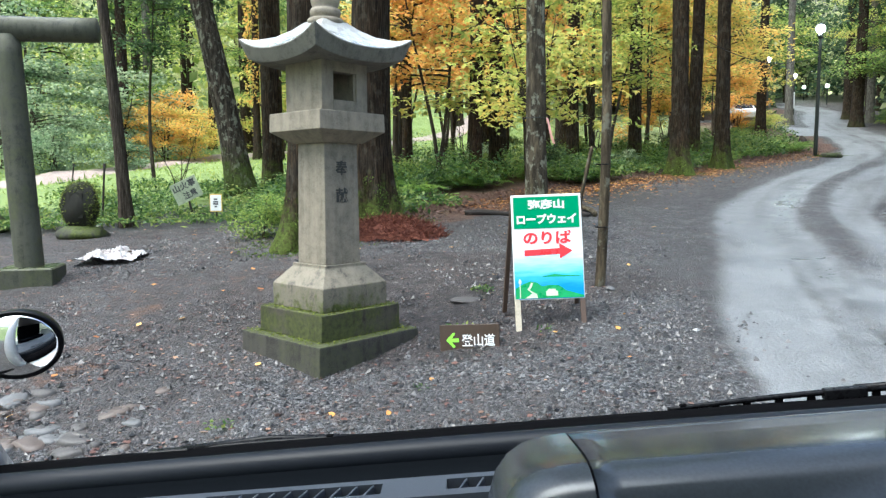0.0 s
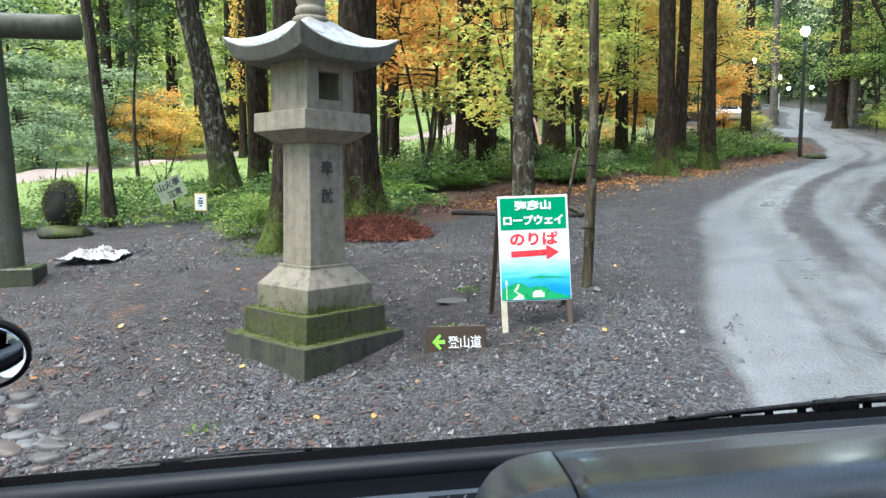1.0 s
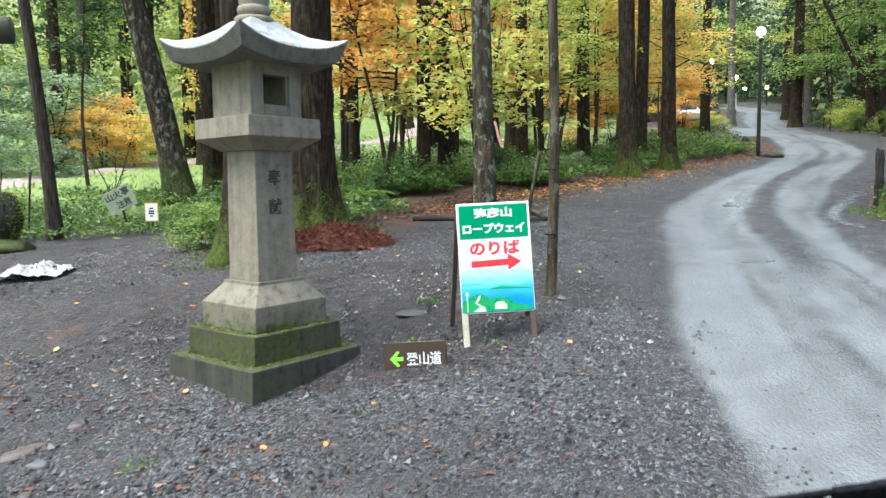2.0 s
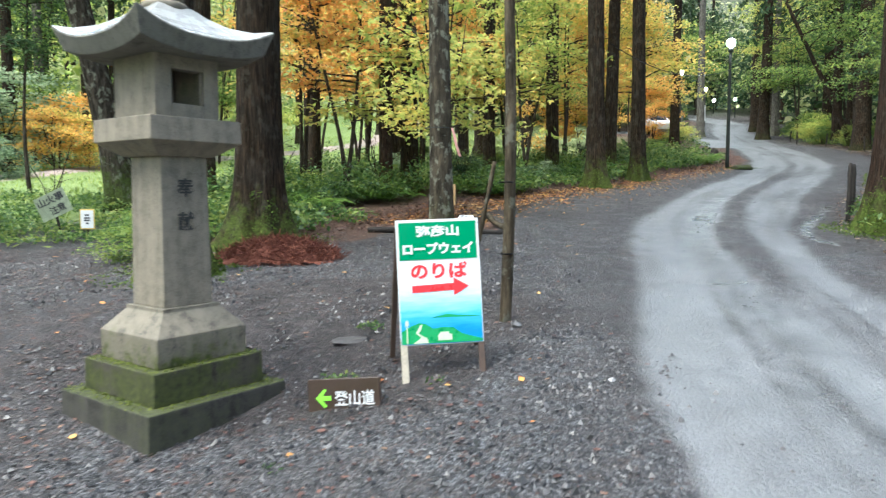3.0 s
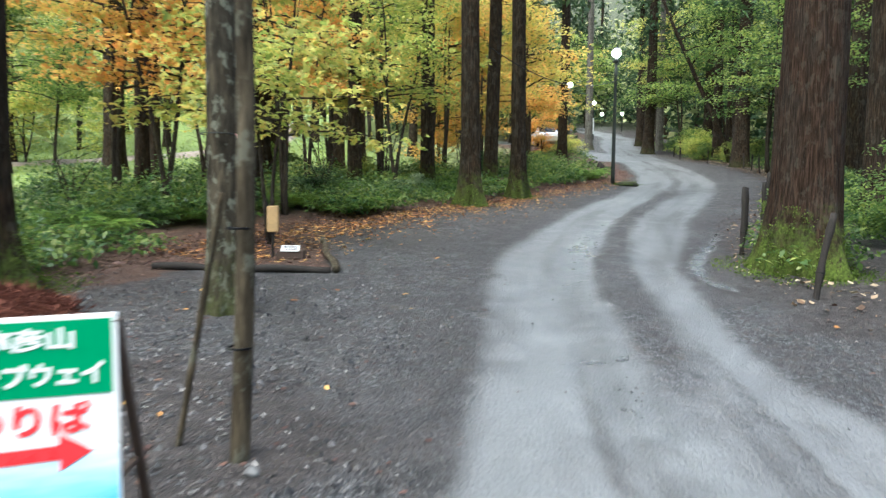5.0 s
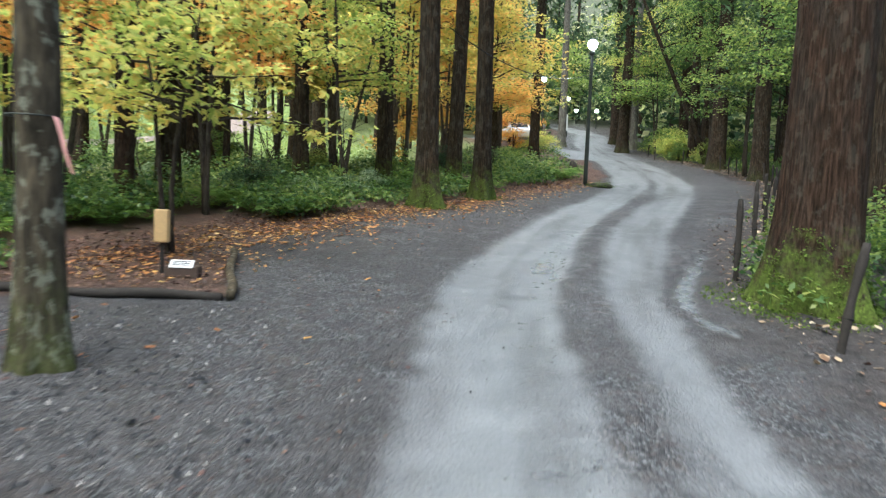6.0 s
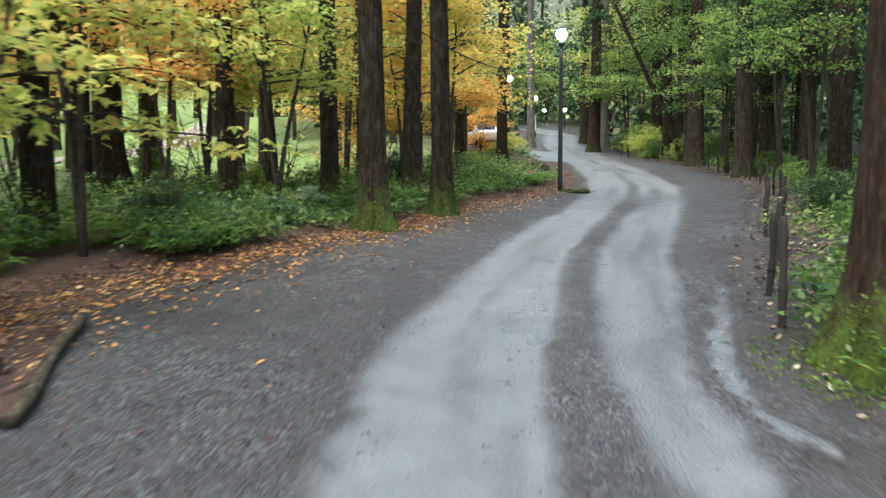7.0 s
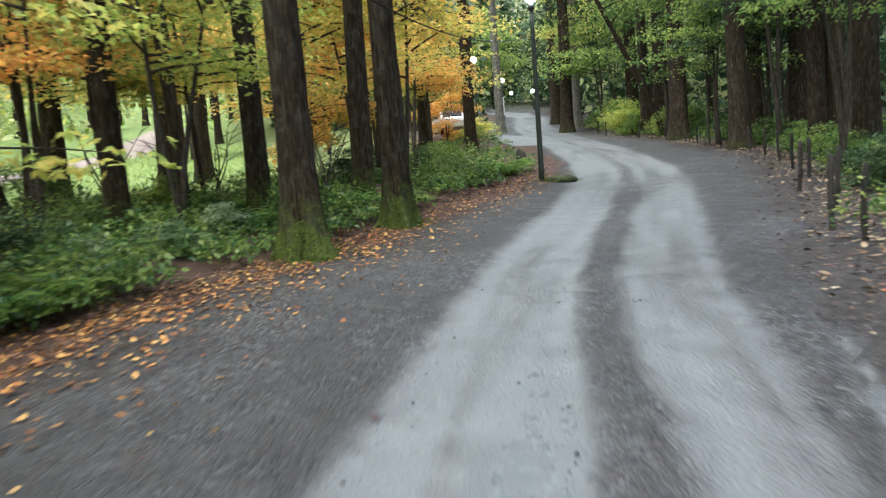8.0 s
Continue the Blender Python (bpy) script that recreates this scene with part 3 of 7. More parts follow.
def lathe(profile, seg=24, squareness=0.0):
    """A turned solid from (radius, z) pairs."""
    bm = bmesh.new()
    rings = []
    for r, z in profile:
        rings.append([bm.verts.new((r * math.cos(a), r * math.sin(a), z)) for a in np.linspace(0, 2 * math.pi, seg, endpoint=False)])
    for a, b in zip(rings, rings[1:]):
        for i in range(seg):
            bm.faces.new((a[i], a[(i + 1) % seg], b[(i + 1) % seg], b[i]))
    bm.faces.new(rings[0][::-1])
    bm.faces.new(rings[-1])
    for f in bm.faces:
        f.smooth = len(f.verts) == 4
    return bm


def square_rings(profile, bevel=0.0):
    """A four-sided solid from (half side, z) pairs."""
    bm = bmesh.new()
    rings = [[bm.verts.new((sx * h, sy * h, z)) for sx, sy in ((-1, -1), (1, -1), (1, 1), (-1, 1))] for h, z in profile]
    for a, b in zip(rings, rings[1:]):
        for i in range(4):
            bm.faces.new((a[i], a[(i + 1) % 4], b[(i + 1) % 4], b[i]))
    bm.faces.new(rings[0][::-1])
    bm.faces.new(rings[-1])
    if bevel:
        bmesh.ops.bevel(bm, geom=bm.edges[:], offset=bevel, segments=2, profile=0.6, affect="EDGES")
    return bm


def roughen(bm, amount, size, seed=0):
    for v in bm.verts:
        p = v.co / size + Vector((seed * 7.3, seed * 3.1, 0))
        v.co += Vector((noise.noise(p), noise.noise(p + Vector((31, 0, 0))), noise.noise(p + Vector((0, 47, 0))))) * amount
    return bm


def lettering(body, height, depth=0.002, width=None, bold=0.022):
    """Words as a thin mesh, centred, in the xz plane and facing -y."""
    c = bpy.data.curves.new("letters", "FONT")
    c.body, c.align_x, c.align_y, c.extrude = body, "CENTER", "CENTER", depth / 2
    c.resolution_u = 3
    c.offset = bold
    o = bpy.data.objects.new("letters", c)
    scene.collection.objects.link(o)
    bpy.context.view_layer.update()
    me = bpy.data.meshes.new_from_object(o.evaluated_get(bpy.context.evaluated_depsgraph_get()))
    bpy.data.objects.remove(o)
    v = np.empty(len(me.vertices) * 3)
    me.vertices.foreach_get("co", v)
    v = v.reshape(-1, 3)
    lo, hi = v.min(0), v.max(0)
    mid = (lo + hi) / 2
    k = height / (hi[1] - lo[1])
    kx = width / (hi[0] - lo[0]) if width else k
    out = np.stack([(v[:, 0] - mid[0]) * kx, -v[:, 2], (v[:, 1] - mid[1]) * k], -1)
    bm = bmesh.new()
    bm.from_mesh(me)
    for q, p in zip(bm.verts, out):
        q.co = p
    bpy.data.meshes.remove(me)
    return bm


def flat(points, depth=0.002):
    """A thin plate cut to an outline in the xz plane, facing -y."""
    bm = bmesh.new()
    vs = [bm.verts.new((x, 0, z)) for x, z in points]
    face = bm.faces.new(vs)
    r = bmesh.ops.extrude_face_region(bm, geom=[face])
    bmesh.ops.translate(bm, vec=(0, -depth, 0), verts=[g for g in r["geom"] if isinstance(g, bmesh.types.BMVert)])
    return bm


# ---- ground and road ----
def spaced(*runs):
    out = []
    for a, b, step in runs:
        out.append(np.arange(a, b - 1e-6, step))
    return np.concatenate(out + [[runs[-1][1]]])


def ROAD_MID(y):
    return np.interp(y, [p[1] for p in ROAD], [p[0] for p in ROAD])


def build_ground():
    xs = spaced((-230, -60, 10), (-60, -24, 1.5), (-24, -7, 0.35), (-7, 13, 0.1), (13, 30, 0.2), (30, 60, 0.8), (60, 250, 10))
    ys = spaced((-220, -40, 12), (-40, -4, 1.5), (-4, 2, 0.3), (2, 21, 0.1), (21, 36, 0.2), (36, 90, 0.6), (90, 270, 10))
    x, y = np.meshgrid(xs, ys, indexing="ij")
    d_in = line_dist(x, y, GRAVEL + GRAVEL[:1])
    is_gravel = inside(x, y, GRAVEL)
    out = np.where(is_gravel, -d_in, d_in)
    road = line_dist(x, y, ROAD)
    wob = vnoise(x, y, 2.6, 3) * 0.1 + vnoise(x, y, 0.4, 4) * 0.03 + vnoise(x, y, 0.16, 15) * 0.045
    half = np.where(x > ROAD_MID(y), 1.04 + 0.25 * ss(7.5, 5.5, y) + 0.26 * ss(10.5, 14.5, y) + 0.12 * ss(14.5, 22, y), 1.42) + 0.25 * ss(20, 40, y)
    track = ss(half + 0.16, half - 0.28, road + wob)
    side = np.where(x > ROAD_MID(y), road, -road)
    along = np.hypot(x - 2.3, y + 6)
    strip = ss(0.35, 0.06, np.abs(side - 0.13 * ss(14.2, 12.4, y)) + wob * 0.9 + 0.06 * vnoise(road, along * 0.3, 0.5, 31)) * ss(5.6, 8.0, y) * (1 - 0.6 * ss(19, 30, y))
    spur = ss(1.7, 1.2, line_dist(x, y, SPUR) + wob)
    streak = vnoise(road, along * 0.045, 0.11, 12) * 0.5 + vnoise(road, along * 0.08, 0.3, 13) * 0.5
    track = track * np.clip(0.9 + 0.55 * streak * ss(1.45, 0.9, road), 0, 1)
    track = track * np.clip(0.92 + 0.22 * vnoise(road * 2.5, along * 0.3, 0.8, 16) - 0.12 * ss(0.1, 0.6, x - ROAD_MID(y)), 0, 1)
    track = np.maximum(track * (1 - (0.78 + 0.12 * vnoise(x, y, 0.5, 32)) * strip), spur * 0.9)
    path = ss(1.1, 0.75, line_dist(x, y, MEADOW_PATH) + wob * 0.5)
    litter = ss(-1.3, 0.15, out + wob * 2.2) * (1 - np.clip(track * 1.4, 0, 1))
    litter = np.where((x < -2.5) & (y < 14), litter * 0.25 * ss(-0.2, 0.8, out), litter)
    meadow = ss(0.5, 2.0, out) * np.maximum(ss(-3.5, -6, x) * ss(12.5, 15, y), ss(26, 31, y - 0.5 * np.clip(x - 4, 0, 99)) * ss(12, 7, x)) * (1 - path)
    meadow = np.maximum(meadow, 0.6 * ss(4.5, 7.5, out) * (1 - path) * (x < ROAD_MID(y)))
    far_out = np.hypot(x - 10, y - 25)
    meadow = np.maximum(meadow * ss(82, 66, far_out), np.where(x < 14, 0.8, 0.2) * ss(60, 74, far_out) * (1 - path))
    litter = litter * np.where(x > ROAD_MID(y), 0.3, 1.0)
    litter = litter * (1 - path)
    litter = np.maximum(litter, 0.75 * inside(x, y, [(0.0, 11.7), (2.2, 11.15), (2.2, 13.6), (0.4, 13.0)]))
    litter = np.maximum(litter, (0.32 + 0.14 * vnoise(x, y, 0.8, 14)) * ss(2.0, -1.5, x) * ss(14, 9, y) * (out < 0))
    soil = ss(1.15, 0.5, np.hypot((x + 0.3) / 2.7, (y - 6.4) / 2.3) + 0.25 * vnoise(x, y, 0.7, 17))
    soil = np.maximum(soil, 0.6 * ss(-2.4, -0.8, out + 0.5 * vnoise(x, y, 0.9, 18)) * (out < 0) * (x < ROAD_MID(y)) * ss(9, 11, y))
    soil = np.maximum(soil, 0.5 * ss(0.5, -2.5, x) * (out < 0))
    soil = np.maximum(soil, 0.85 * ss(-1.5, -0.3, out + 0.6 * vnoise(x, y, 0.8, 30)) * (x > ROAD_MID(y)) * ss(5, 8, y)) * (1 - track)
    z = ground_z(x, y)
    z = z + soil * (0.016 * vnoise(x, y, 0.28, 19) + 0.012 * vnoise(x, y, 0.13, 20)) * ss(22, 18, y)
    z = z + np.where(out > 0, ss(0, 2.0, out) * (0.1 + 0.12 * vnoise(x, y, 1.7, 5)), 0) * (1 - meadow * 0.7)
    near = ss(80, 40, np.hypot(x - 5, y - 10))
    z = z + near * (lumps(x, y) + 0.004 * vnoise(x, y, 0.11, 8) * (1 - track))
    z = z - 0.035 * track * near + 0.02 * strip * near
    rut = line_dist(x, y, [(9.4, 14.0), (8.95, 13.4), (8.32, 12.58), (7.64, 11.78), (7.2, 11.2), (6.86, 10.6), (6.68, 10.1), (6.7, 9.6)]) + 0.05 * vnoise(x, y, 0.3, 9)
    wet = ss(0.14, 0.05, rut) * 0.9 + track * (0.2 + 0.1 * vnoise(x, y, 1.1, 10))
    sheen = line_dist(x, y, [(2.95, 3.5), (3.7, 6.2), (4.5, 8.9), (5.4, 11.2), (6.4, 13.1), (8.1, 15.9)]) + 0.16 * vnoise(x, y, 0.5, 11)
    wet = np.clip(wet + 0.45 * ss(0.45, 0.0, sheen), 0, 1)
    z = z - 0.02 * ss(0.22, 0.05, rut)
    # pale track colour in the rut stands for sky sheen on its water
    track = np.maximum(track, ss(0.1, 0.03, rut + 0.05 * vnoise(x, y, 0.12, 29)) * 0.8 * ss(14.0, 13.0, y))
    path_wide = ss(1.1 + 0.02 * np.clip(y, 0, 99), 0.7, line_dist(x, y, MEADOW_PATH) + wob * 0.5)
    nx, ny = x.shape
    v = np.stack([x, y, z], -1).reshape(-1, 3)
    i, j = np.meshgrid(np.arange(nx - 1), np.arange(ny - 1), indexing="ij")
    f = np.stack([i * ny + j, (i + 1) * ny + j, (i + 1) * ny + j + 1, i * ny + j + 1], -1).reshape(-1, 4)
    cx, cy = x[:-1, :-1] + 0.02, y[:-1, :-1] + 0.02
    on_road = ((line_dist(cx, cy, ROAD) < 1.75) | (line_dist(cx, cy, SPUR) < 1.6)).reshape(-1)
    cols = np.stack([track, litter, meadow, soil], -1).reshape(-1, 4)
    for name, sel, lab, cat in (("ground", ~on_road, "dark wet gravel and leaf-strewn forest ground", "ground"),
                                ("road", on_road, "pale wet gravel road with two worn wheel tracks", "road")):
        used = np.unique(f[sel])
        index = np.full(len(v), -1)
        index[used] = np.arange(len(used))
        s = Soup()
        s.add(v[used], index[f[sel]])
        me = s.mesh(name, GROUND)
        a = me.color_attributes.new("mask", "FLOAT_COLOR", "POINT")
        a.data.foreach_set("color", cols[used].ravel())
        a = me.attributes.new("wet", "FLOAT", "POINT")
        a.data.foreach_set("value", wet.reshape(-1)[used])
        a = me.attributes.new("trail", "FLOAT", "POINT")
        a.data.foreach_set("value", path_wide.reshape(-1)[used])
        tagged(new(name, me), lab, cat, kind="structure")


build_ground()


# ---- cedars ----
def trunk_mesh(dia, height, seed, seg, rings, flare=0.55, lean=(0.0, 0.0), mat=None, bend=0.0, ridge=1.0):
    rng = np.random.RandomState(seed)
    zz = np.concatenate([[-0.35], np.linspace(0, 1, rings) ** 1.9 * height])
    th = np.linspace(0, 2 * np.pi, seg, endpoint=False)
    z, t = np.meshgrid(zz, th, indexing="ij")
    up = np.clip(z, 0, None)
    r = dia / 2 * (1 - 0.55 * up / height)
    lobes = sum(a * np.cos(k * t + p) for k, a, p in zip((3, 5, 8), (0.35, 0.3, 0.18), rng.rand(3) * 6.28))
    r = r + dia * flare * np.exp(-up / (0.32 + 0.25 * dia)) * (0.55 + 0.55 * lobes)
    r = r * (1 + 0.035 * ridge * lobes)
    if seg > 40:
        fib = vnoise(t / 6.283 * 256 * 0.999, up * 0.9, 2.4, seed + 5) + 0.6 * vnoise(t / 6.283 * 256, up * 2.1, 1.0, seed + 6)
        r = r + 0.014 * ridge * fib * np.minimum(1, dia * 2)
    x = r * np.cos(t) + lean[0] * up + bend * np.sin(up * 0.5) + dia * 0.06 * np.sin(up * 0.35 + seed)
    y = r * np.sin(t) + lean[1] * up
    s = Soup()
    k = len(zz)
    i, j = np.meshgrid(np.arange(k - 1), np.arange(seg), indexing="ij")
    j2 = (j + 1) % seg
    s.add(np.stack([x, y, z], -1).reshape(-1, 3), np.stack([i * seg + j, i * seg + j2, (i + 1) * seg + j2, (i + 1) * seg + j], -1).reshape(-1, 4))
    return s.mesh("trunk", mat or CEDAR)


def cedar_crown(seed, height, start, n=850):
    rng = np.random.RandomState(seed)
    s = Soup()
    m = 46
    zb = start + (height - start) * rng.rand(m) ** 1.25
    az = rng.rand(m) * 6.28
    reach = (0.7 + 2.1 * (1 - (zb - start) / (height - start))) * (0.6 + 0.6 * rng.rand(m))
    p = []
    for z0, a, L in zip(zb, az, reach):
        k = np.linspace(0, 1, 4)
        pts = np.stack([np.cos(a) * L * k, np.sin(a) * L * k, z0 + 0.25 * L * k - 0.75 * L * k ** 2], -1)
        tube(s, pts, 0.035 * (1.1 - k), 3, False)
        q = rng.rand(n // m)[:, None]
        c = np.stack([np.cos(a) * L * q, np.sin(a) * L * q, z0 + 0.25 * L * q - 0.75 * L * q ** 2], -1)[:, 0]
        p.append(c + rng.normal(size=c.shape) * [0.22, 0.22, 0.2])
    p = np.vstack(p)
    leaves(s, p, 0.32 + 0.3 * rng.rand(len(p)), rng, 0.5, 0.22, 0.08, 1.5)
    return s.mesh("crown", LEAF_DARK)


CROWNS = [cedar_crown(k, 21, st) for k, st in ((1, 9.5), (2, 8.0), (3, 11.0))]
HIGH_CROWN = cedar_crown(4, 22, 14.0, 150)
TRUNKS = [trunk_mesh(0.6, 22, 40 + k, 20, 26, 0.35, mat=CEDAR_DRY) for k in range(4)]


def cedar(x, y, dia, label, lean=(0, 0), near=True, mat=None, seed=1, crown=True, flare=0.55, turn=0.0):
    t = thing("cedar_tree", pose(x, y, gz(x, y), 0, 0, turn), label, "tree", "cedars of the grove")
    if near:
        part("trunk", trunk_mesh(dia, 22, seed, 76 if dia > 0.4 else 48, 84, flare, lean, mat), None, t)
    else:
        k = dia / 0.6
        tr = part("trunk", TRUNKS[seed % 4], None, t)
        tr.scale = (k, k, 1)
        tr.rotation_euler = (lean[1] * -1, lean[0], 0)
    if crown:
        c = part("crown", HIGH_CROWN if near or (-9 < x < 14 and y < 40) else CROWNS[seed % 3], None, t)
        c.location = (lean[0] * 12, lean[1] * 12, 0)
        c.rotation_euler = (0, 0, seed * 1.7)
        c.scale = (1.1, 1.1, 1.0)
    return t


MOSSY = "tall cedar with brown fibrous bark and a mossy flared foot"
cedar(-1.4, 10.65, 0.64, "broad grey-brown cedar with bright moss at its foot", (0.002, 0), seed=11, flare=0.7)
cedar(-2.05, 8.75, 0.5, "cedar behind the stone lantern with a thick mossy root flare", (-0.004, 0), seed=12, flare=0.75)
cedar(8.2, 10.4, 0.82, "huge reddish-brown cedar beside the road with shaggy moss at its foot", (0.012, 0.004), mat=CEDAR_RED, seed=13, flare=0.42)
cedar(6.02, 19.0, 0.47, MOSSY, (-0.012, 0), seed=14, flare=0.62, mat=CEDAR)
cedar(7.82, 20.75, 0.41, MOSSY, (-0.008, 0), seed=15, flare=0.62)
cedar(3.58, 22.0, 0.38, MOSSY, (0, 0), seed=16, flare=0.3)
cedar(5.95, 23.6, 0.42, MOSSY, (-0.012, 0), seed=17, flare=0.3)
cedar(8.2, 24.6, 0.44, "dark double-stemmed cedar in the undergrowth", (0.01, 0), seed=18, flare=0.3)
cedar(0.38, 17.0, 0.31, "slim reddish cedar in the undergrowth", (0, 0), mat=CEDAR_RED, seed=19, flare=0.25)
cedar(0.95, 17.9, 0.42, "dark cedar standing close behind a slimmer one", (0, 0), seed=20, flare=0.3)
cedar(-4.75, 17.1, 0.47, MOSSY, (-0.005, 0), seed=21, flare=0.3)
cedar(-3.2, 14.9, 0.34, "slim dark cedar at the edge of the meadow", (0, 0), seed=22, flare=0.3)
cedar(0.95, 24.9, 0.66, "old tree with a broad flared root mass at the meadow's edge", (-0.01, 0), seed=24, flare=1.25)
cedar(0.5, 23.6, 0.5, "dark cedar standing before a flared old tree", (0.004, 0), seed=25, flare=0.5)
cedar(19.8, 22.2, 0.58, "dark cedar behind the post fence", (0.0, 0), seed=23, flare=0.3)
cedar(26.0, 57.0, 0.62, "tall tree with pale grey bark where the road forks", (0.003, 0), mat=PALE_BARK, seed=26, flare=0.3)
cedar(32.4, 57.0, 0.6, "tall tree with pale grey bark beside the far road", (0.0, 0), mat=PALE_BARK, seed=27, flare=0.3)
cedar(-17.2, 38.5, 0.5, "pale-barked tree at the far side of the meadow", (0.0, 0), mat=PALE_BARK, seed=28, flare=0.2)
FAR = [(-2.4, 26.9, 0.45), (-1.6, 20.6, 0.34), (-4.1, 29.5, 0.72), (5.15, 36.2, 0.6), (1.2, 32, 0.62), (4.0, 33.5, 0.5), (17.3, 41.0, 0.56),
       (29.2, 52.9, 0.85), (33.6, 62.5, 0.85), (27.2, 38.6, 0.9), (23.2, 30.2, 0.72), (22.0, 25.7, 0.52), (31.0, 45.0, 0.9), (32.2, 49.6, 0.85), (27.5, 31.5, 0.8),
       (29.6, 31.8, 0.75), (12.0, 40.0, 0.55), (16.0, 44.0, 0.6), (29.5, 44.5, 0.6), (19.2, 53.5, 0.5), (9.5, 46.0, 0.55),
       # (14.6, 11.5), (12.6, 8.6) and (16.6, 15.0) are made up to shade the right
       (12.8, 14.0, 0.5), (14.6, 11.5, 0.6), (12.6, 8.6, 0.6), (16.6, 15.0, 0.6), (30.0, 36.6, 0.7), (-8.2, 31.0, 0.5), (-12.0, 39.0, 0.6), (-16.5, 34.0, 0.55)]
for k, (x, y, d) in enumerate(FAR):
    cedar(x, y, d, MOSSY if k % 3 else "tall straight cedar with a bare dark stem", (0.006 * math.sin(k * 2.1), 0), False, seed=k, turn=k * 47)
rng = np.random.RandomState(8)
placed = [(x, y) for x, y, d in FAR]
tries = 0
while len(placed) < 29 + 120 and tries < 6000:
    tries += 1
    x, y = rng.uniform(-45, 75), rng.uniform(16, 112)
    if x < 18 and y < (62 - 0.6 * x if x > -4 else 37) and x > -24:
        continue
    if y < 37 and x < -8 and x > -22:
        continue
    if line_dist(np.array(x), np.array(y), ROAD) < 4.5 or line_dist(np.array(x), np.array(y), SPUR) < 3.5:
        continue
    if inside(np.array(x), np.array(y), GRAVEL) or min(math.hypot(x - a, y - b) for a, b in placed) < 2.6 or (x < 30 and y < 30 and x > 0):
        continue
    placed.append((x, y))
    cedar(x, y, rng.uniform(0.4, 0.75), "tall straight cedar with a bare dark stem", (rng.normal() * 0.008, 0), False, seed=rng.randint(999), turn=rng.uniform(0, 360))


# ---- broadleaved trees ----
def broadleaf(seed, height, spread, low, n, size, stems=2, layers=26, lobed=False):
    """Trunk and crown meshes of a small maple-like tree with layered sprays of leaves."""
    rng = np.random.RandomState(seed)
    wood, green = Soup(), Soup()
    pads = []
    for s in range(stems):
        a0, k = rng.rand() * 6.28, np.linspace(0, 1, 9)
        drift = spread * (0.12 + 0.3 * rng.rand())
        stem = np.stack([np.cos(a0) * drift * k ** 1.4 + 0.12 * np.sin(5 * k + s), np.sin(a0) * drift * k ** 1.4, height * 0.92 * k - 0.15], -1)
        tube(wood, stem, 0.05 * height / 6 * (1.15 - k), 9)
        for b in range(layers // stems):
            f = low / height + (1 - low / height) * rng.rand()
            o = np.array([np.interp(f, k, stem[:, c]) for c in range(3)])
            a = rng.rand() * 6.28
            L = spread * (0.35 + 0.75 * rng.rand()) * (1.05 - 0.5 * max(0, f - 0.55) * 2)
            q = np.linspace(0, 1, 6)
            arm = o + np.stack([np.cos(a) * L * q, np.sin(a) * L * q, (0.35 * q - 0.32 * q ** 2) * L + 0.05 * np.sin(6 * q + b)], -1)
            tube(wood, arm, 0.022 * height / 6 * (1.2 - q), 4, False)
            for c in (0.45, 0.72, 1.0):
                pads.append((np.array([np.interp(c, q, arm[:, e]) for e in range(3)]), spread * (0.16 + 0.16 * rng.rand())))
    per = n // len(pads)
    pts = []
    for c, r in pads:
        rr, aa = r * np.sqrt(rng.rand(per)) * 1.25, rng.rand(per) * 6.28
        pts.append(c + np.stack([rr * np.cos(aa), rr * np.sin(aa), rng.normal(size=per) * 0.09 - 0.12 * (rr / r) ** 2 * r], -1))
    p = np.vstack(pts)
    leaves(green, p, size * (0.6 + 0.7 * rng.rand(len(p))), rng, 1.3, 0.34, 0.1, 0.5, lobed)
    return wood, green


KINDS = {}


def plant_tree(kind, x, y, scale=1.0, turn=0.0, near=False):
    """kind: (colour material, shape). Each kind is built once and copied after that."""
    m = pose(x, y, gz(x, y) - 0.02, 0, 0, turn)
    if kind not in KINDS:
        colour, shape = kind
        seed, h, spread, low, n, size, stems = SHAPES[shape]
        wood, green = broadleaf(seed, h, spread, low, n, size, stems, lobed=shape in ("sapling", "spray"))
        t = thing("broadleaf_tree", m, TREE_WORDS[colour], "tree", "small broadleaved trees")
        part("trunk", wood, TWIG, t)
        part("crown", green, COLOURS[colour], t)
        KINDS[kind] = t
    else:
        t = copy_thing(KINDS[kind], m)
    t.scale = (scale, scale, scale)
    return t


COLOURS = {"yellow": LEAF_YELLOW, "orange": LEAF_ORANGE, "lime": LEAF_LIME, "green": LEAF_GREEN, "dark": LEAF_DARK, "teal": LEAF_TEAL}
TREE_WORDS = {"yellow": "slender maple with golden-yellow autumn leaves", "orange": "slender maple with orange autumn leaves",
              "lime": "slender tree with pale yellow-green leaves", "green": "leafy green broadleaved tree in the grove",
              "teal": "broad shrub with grey-green leaves", "dark": "dark evergreen tree with dense small leaves"}
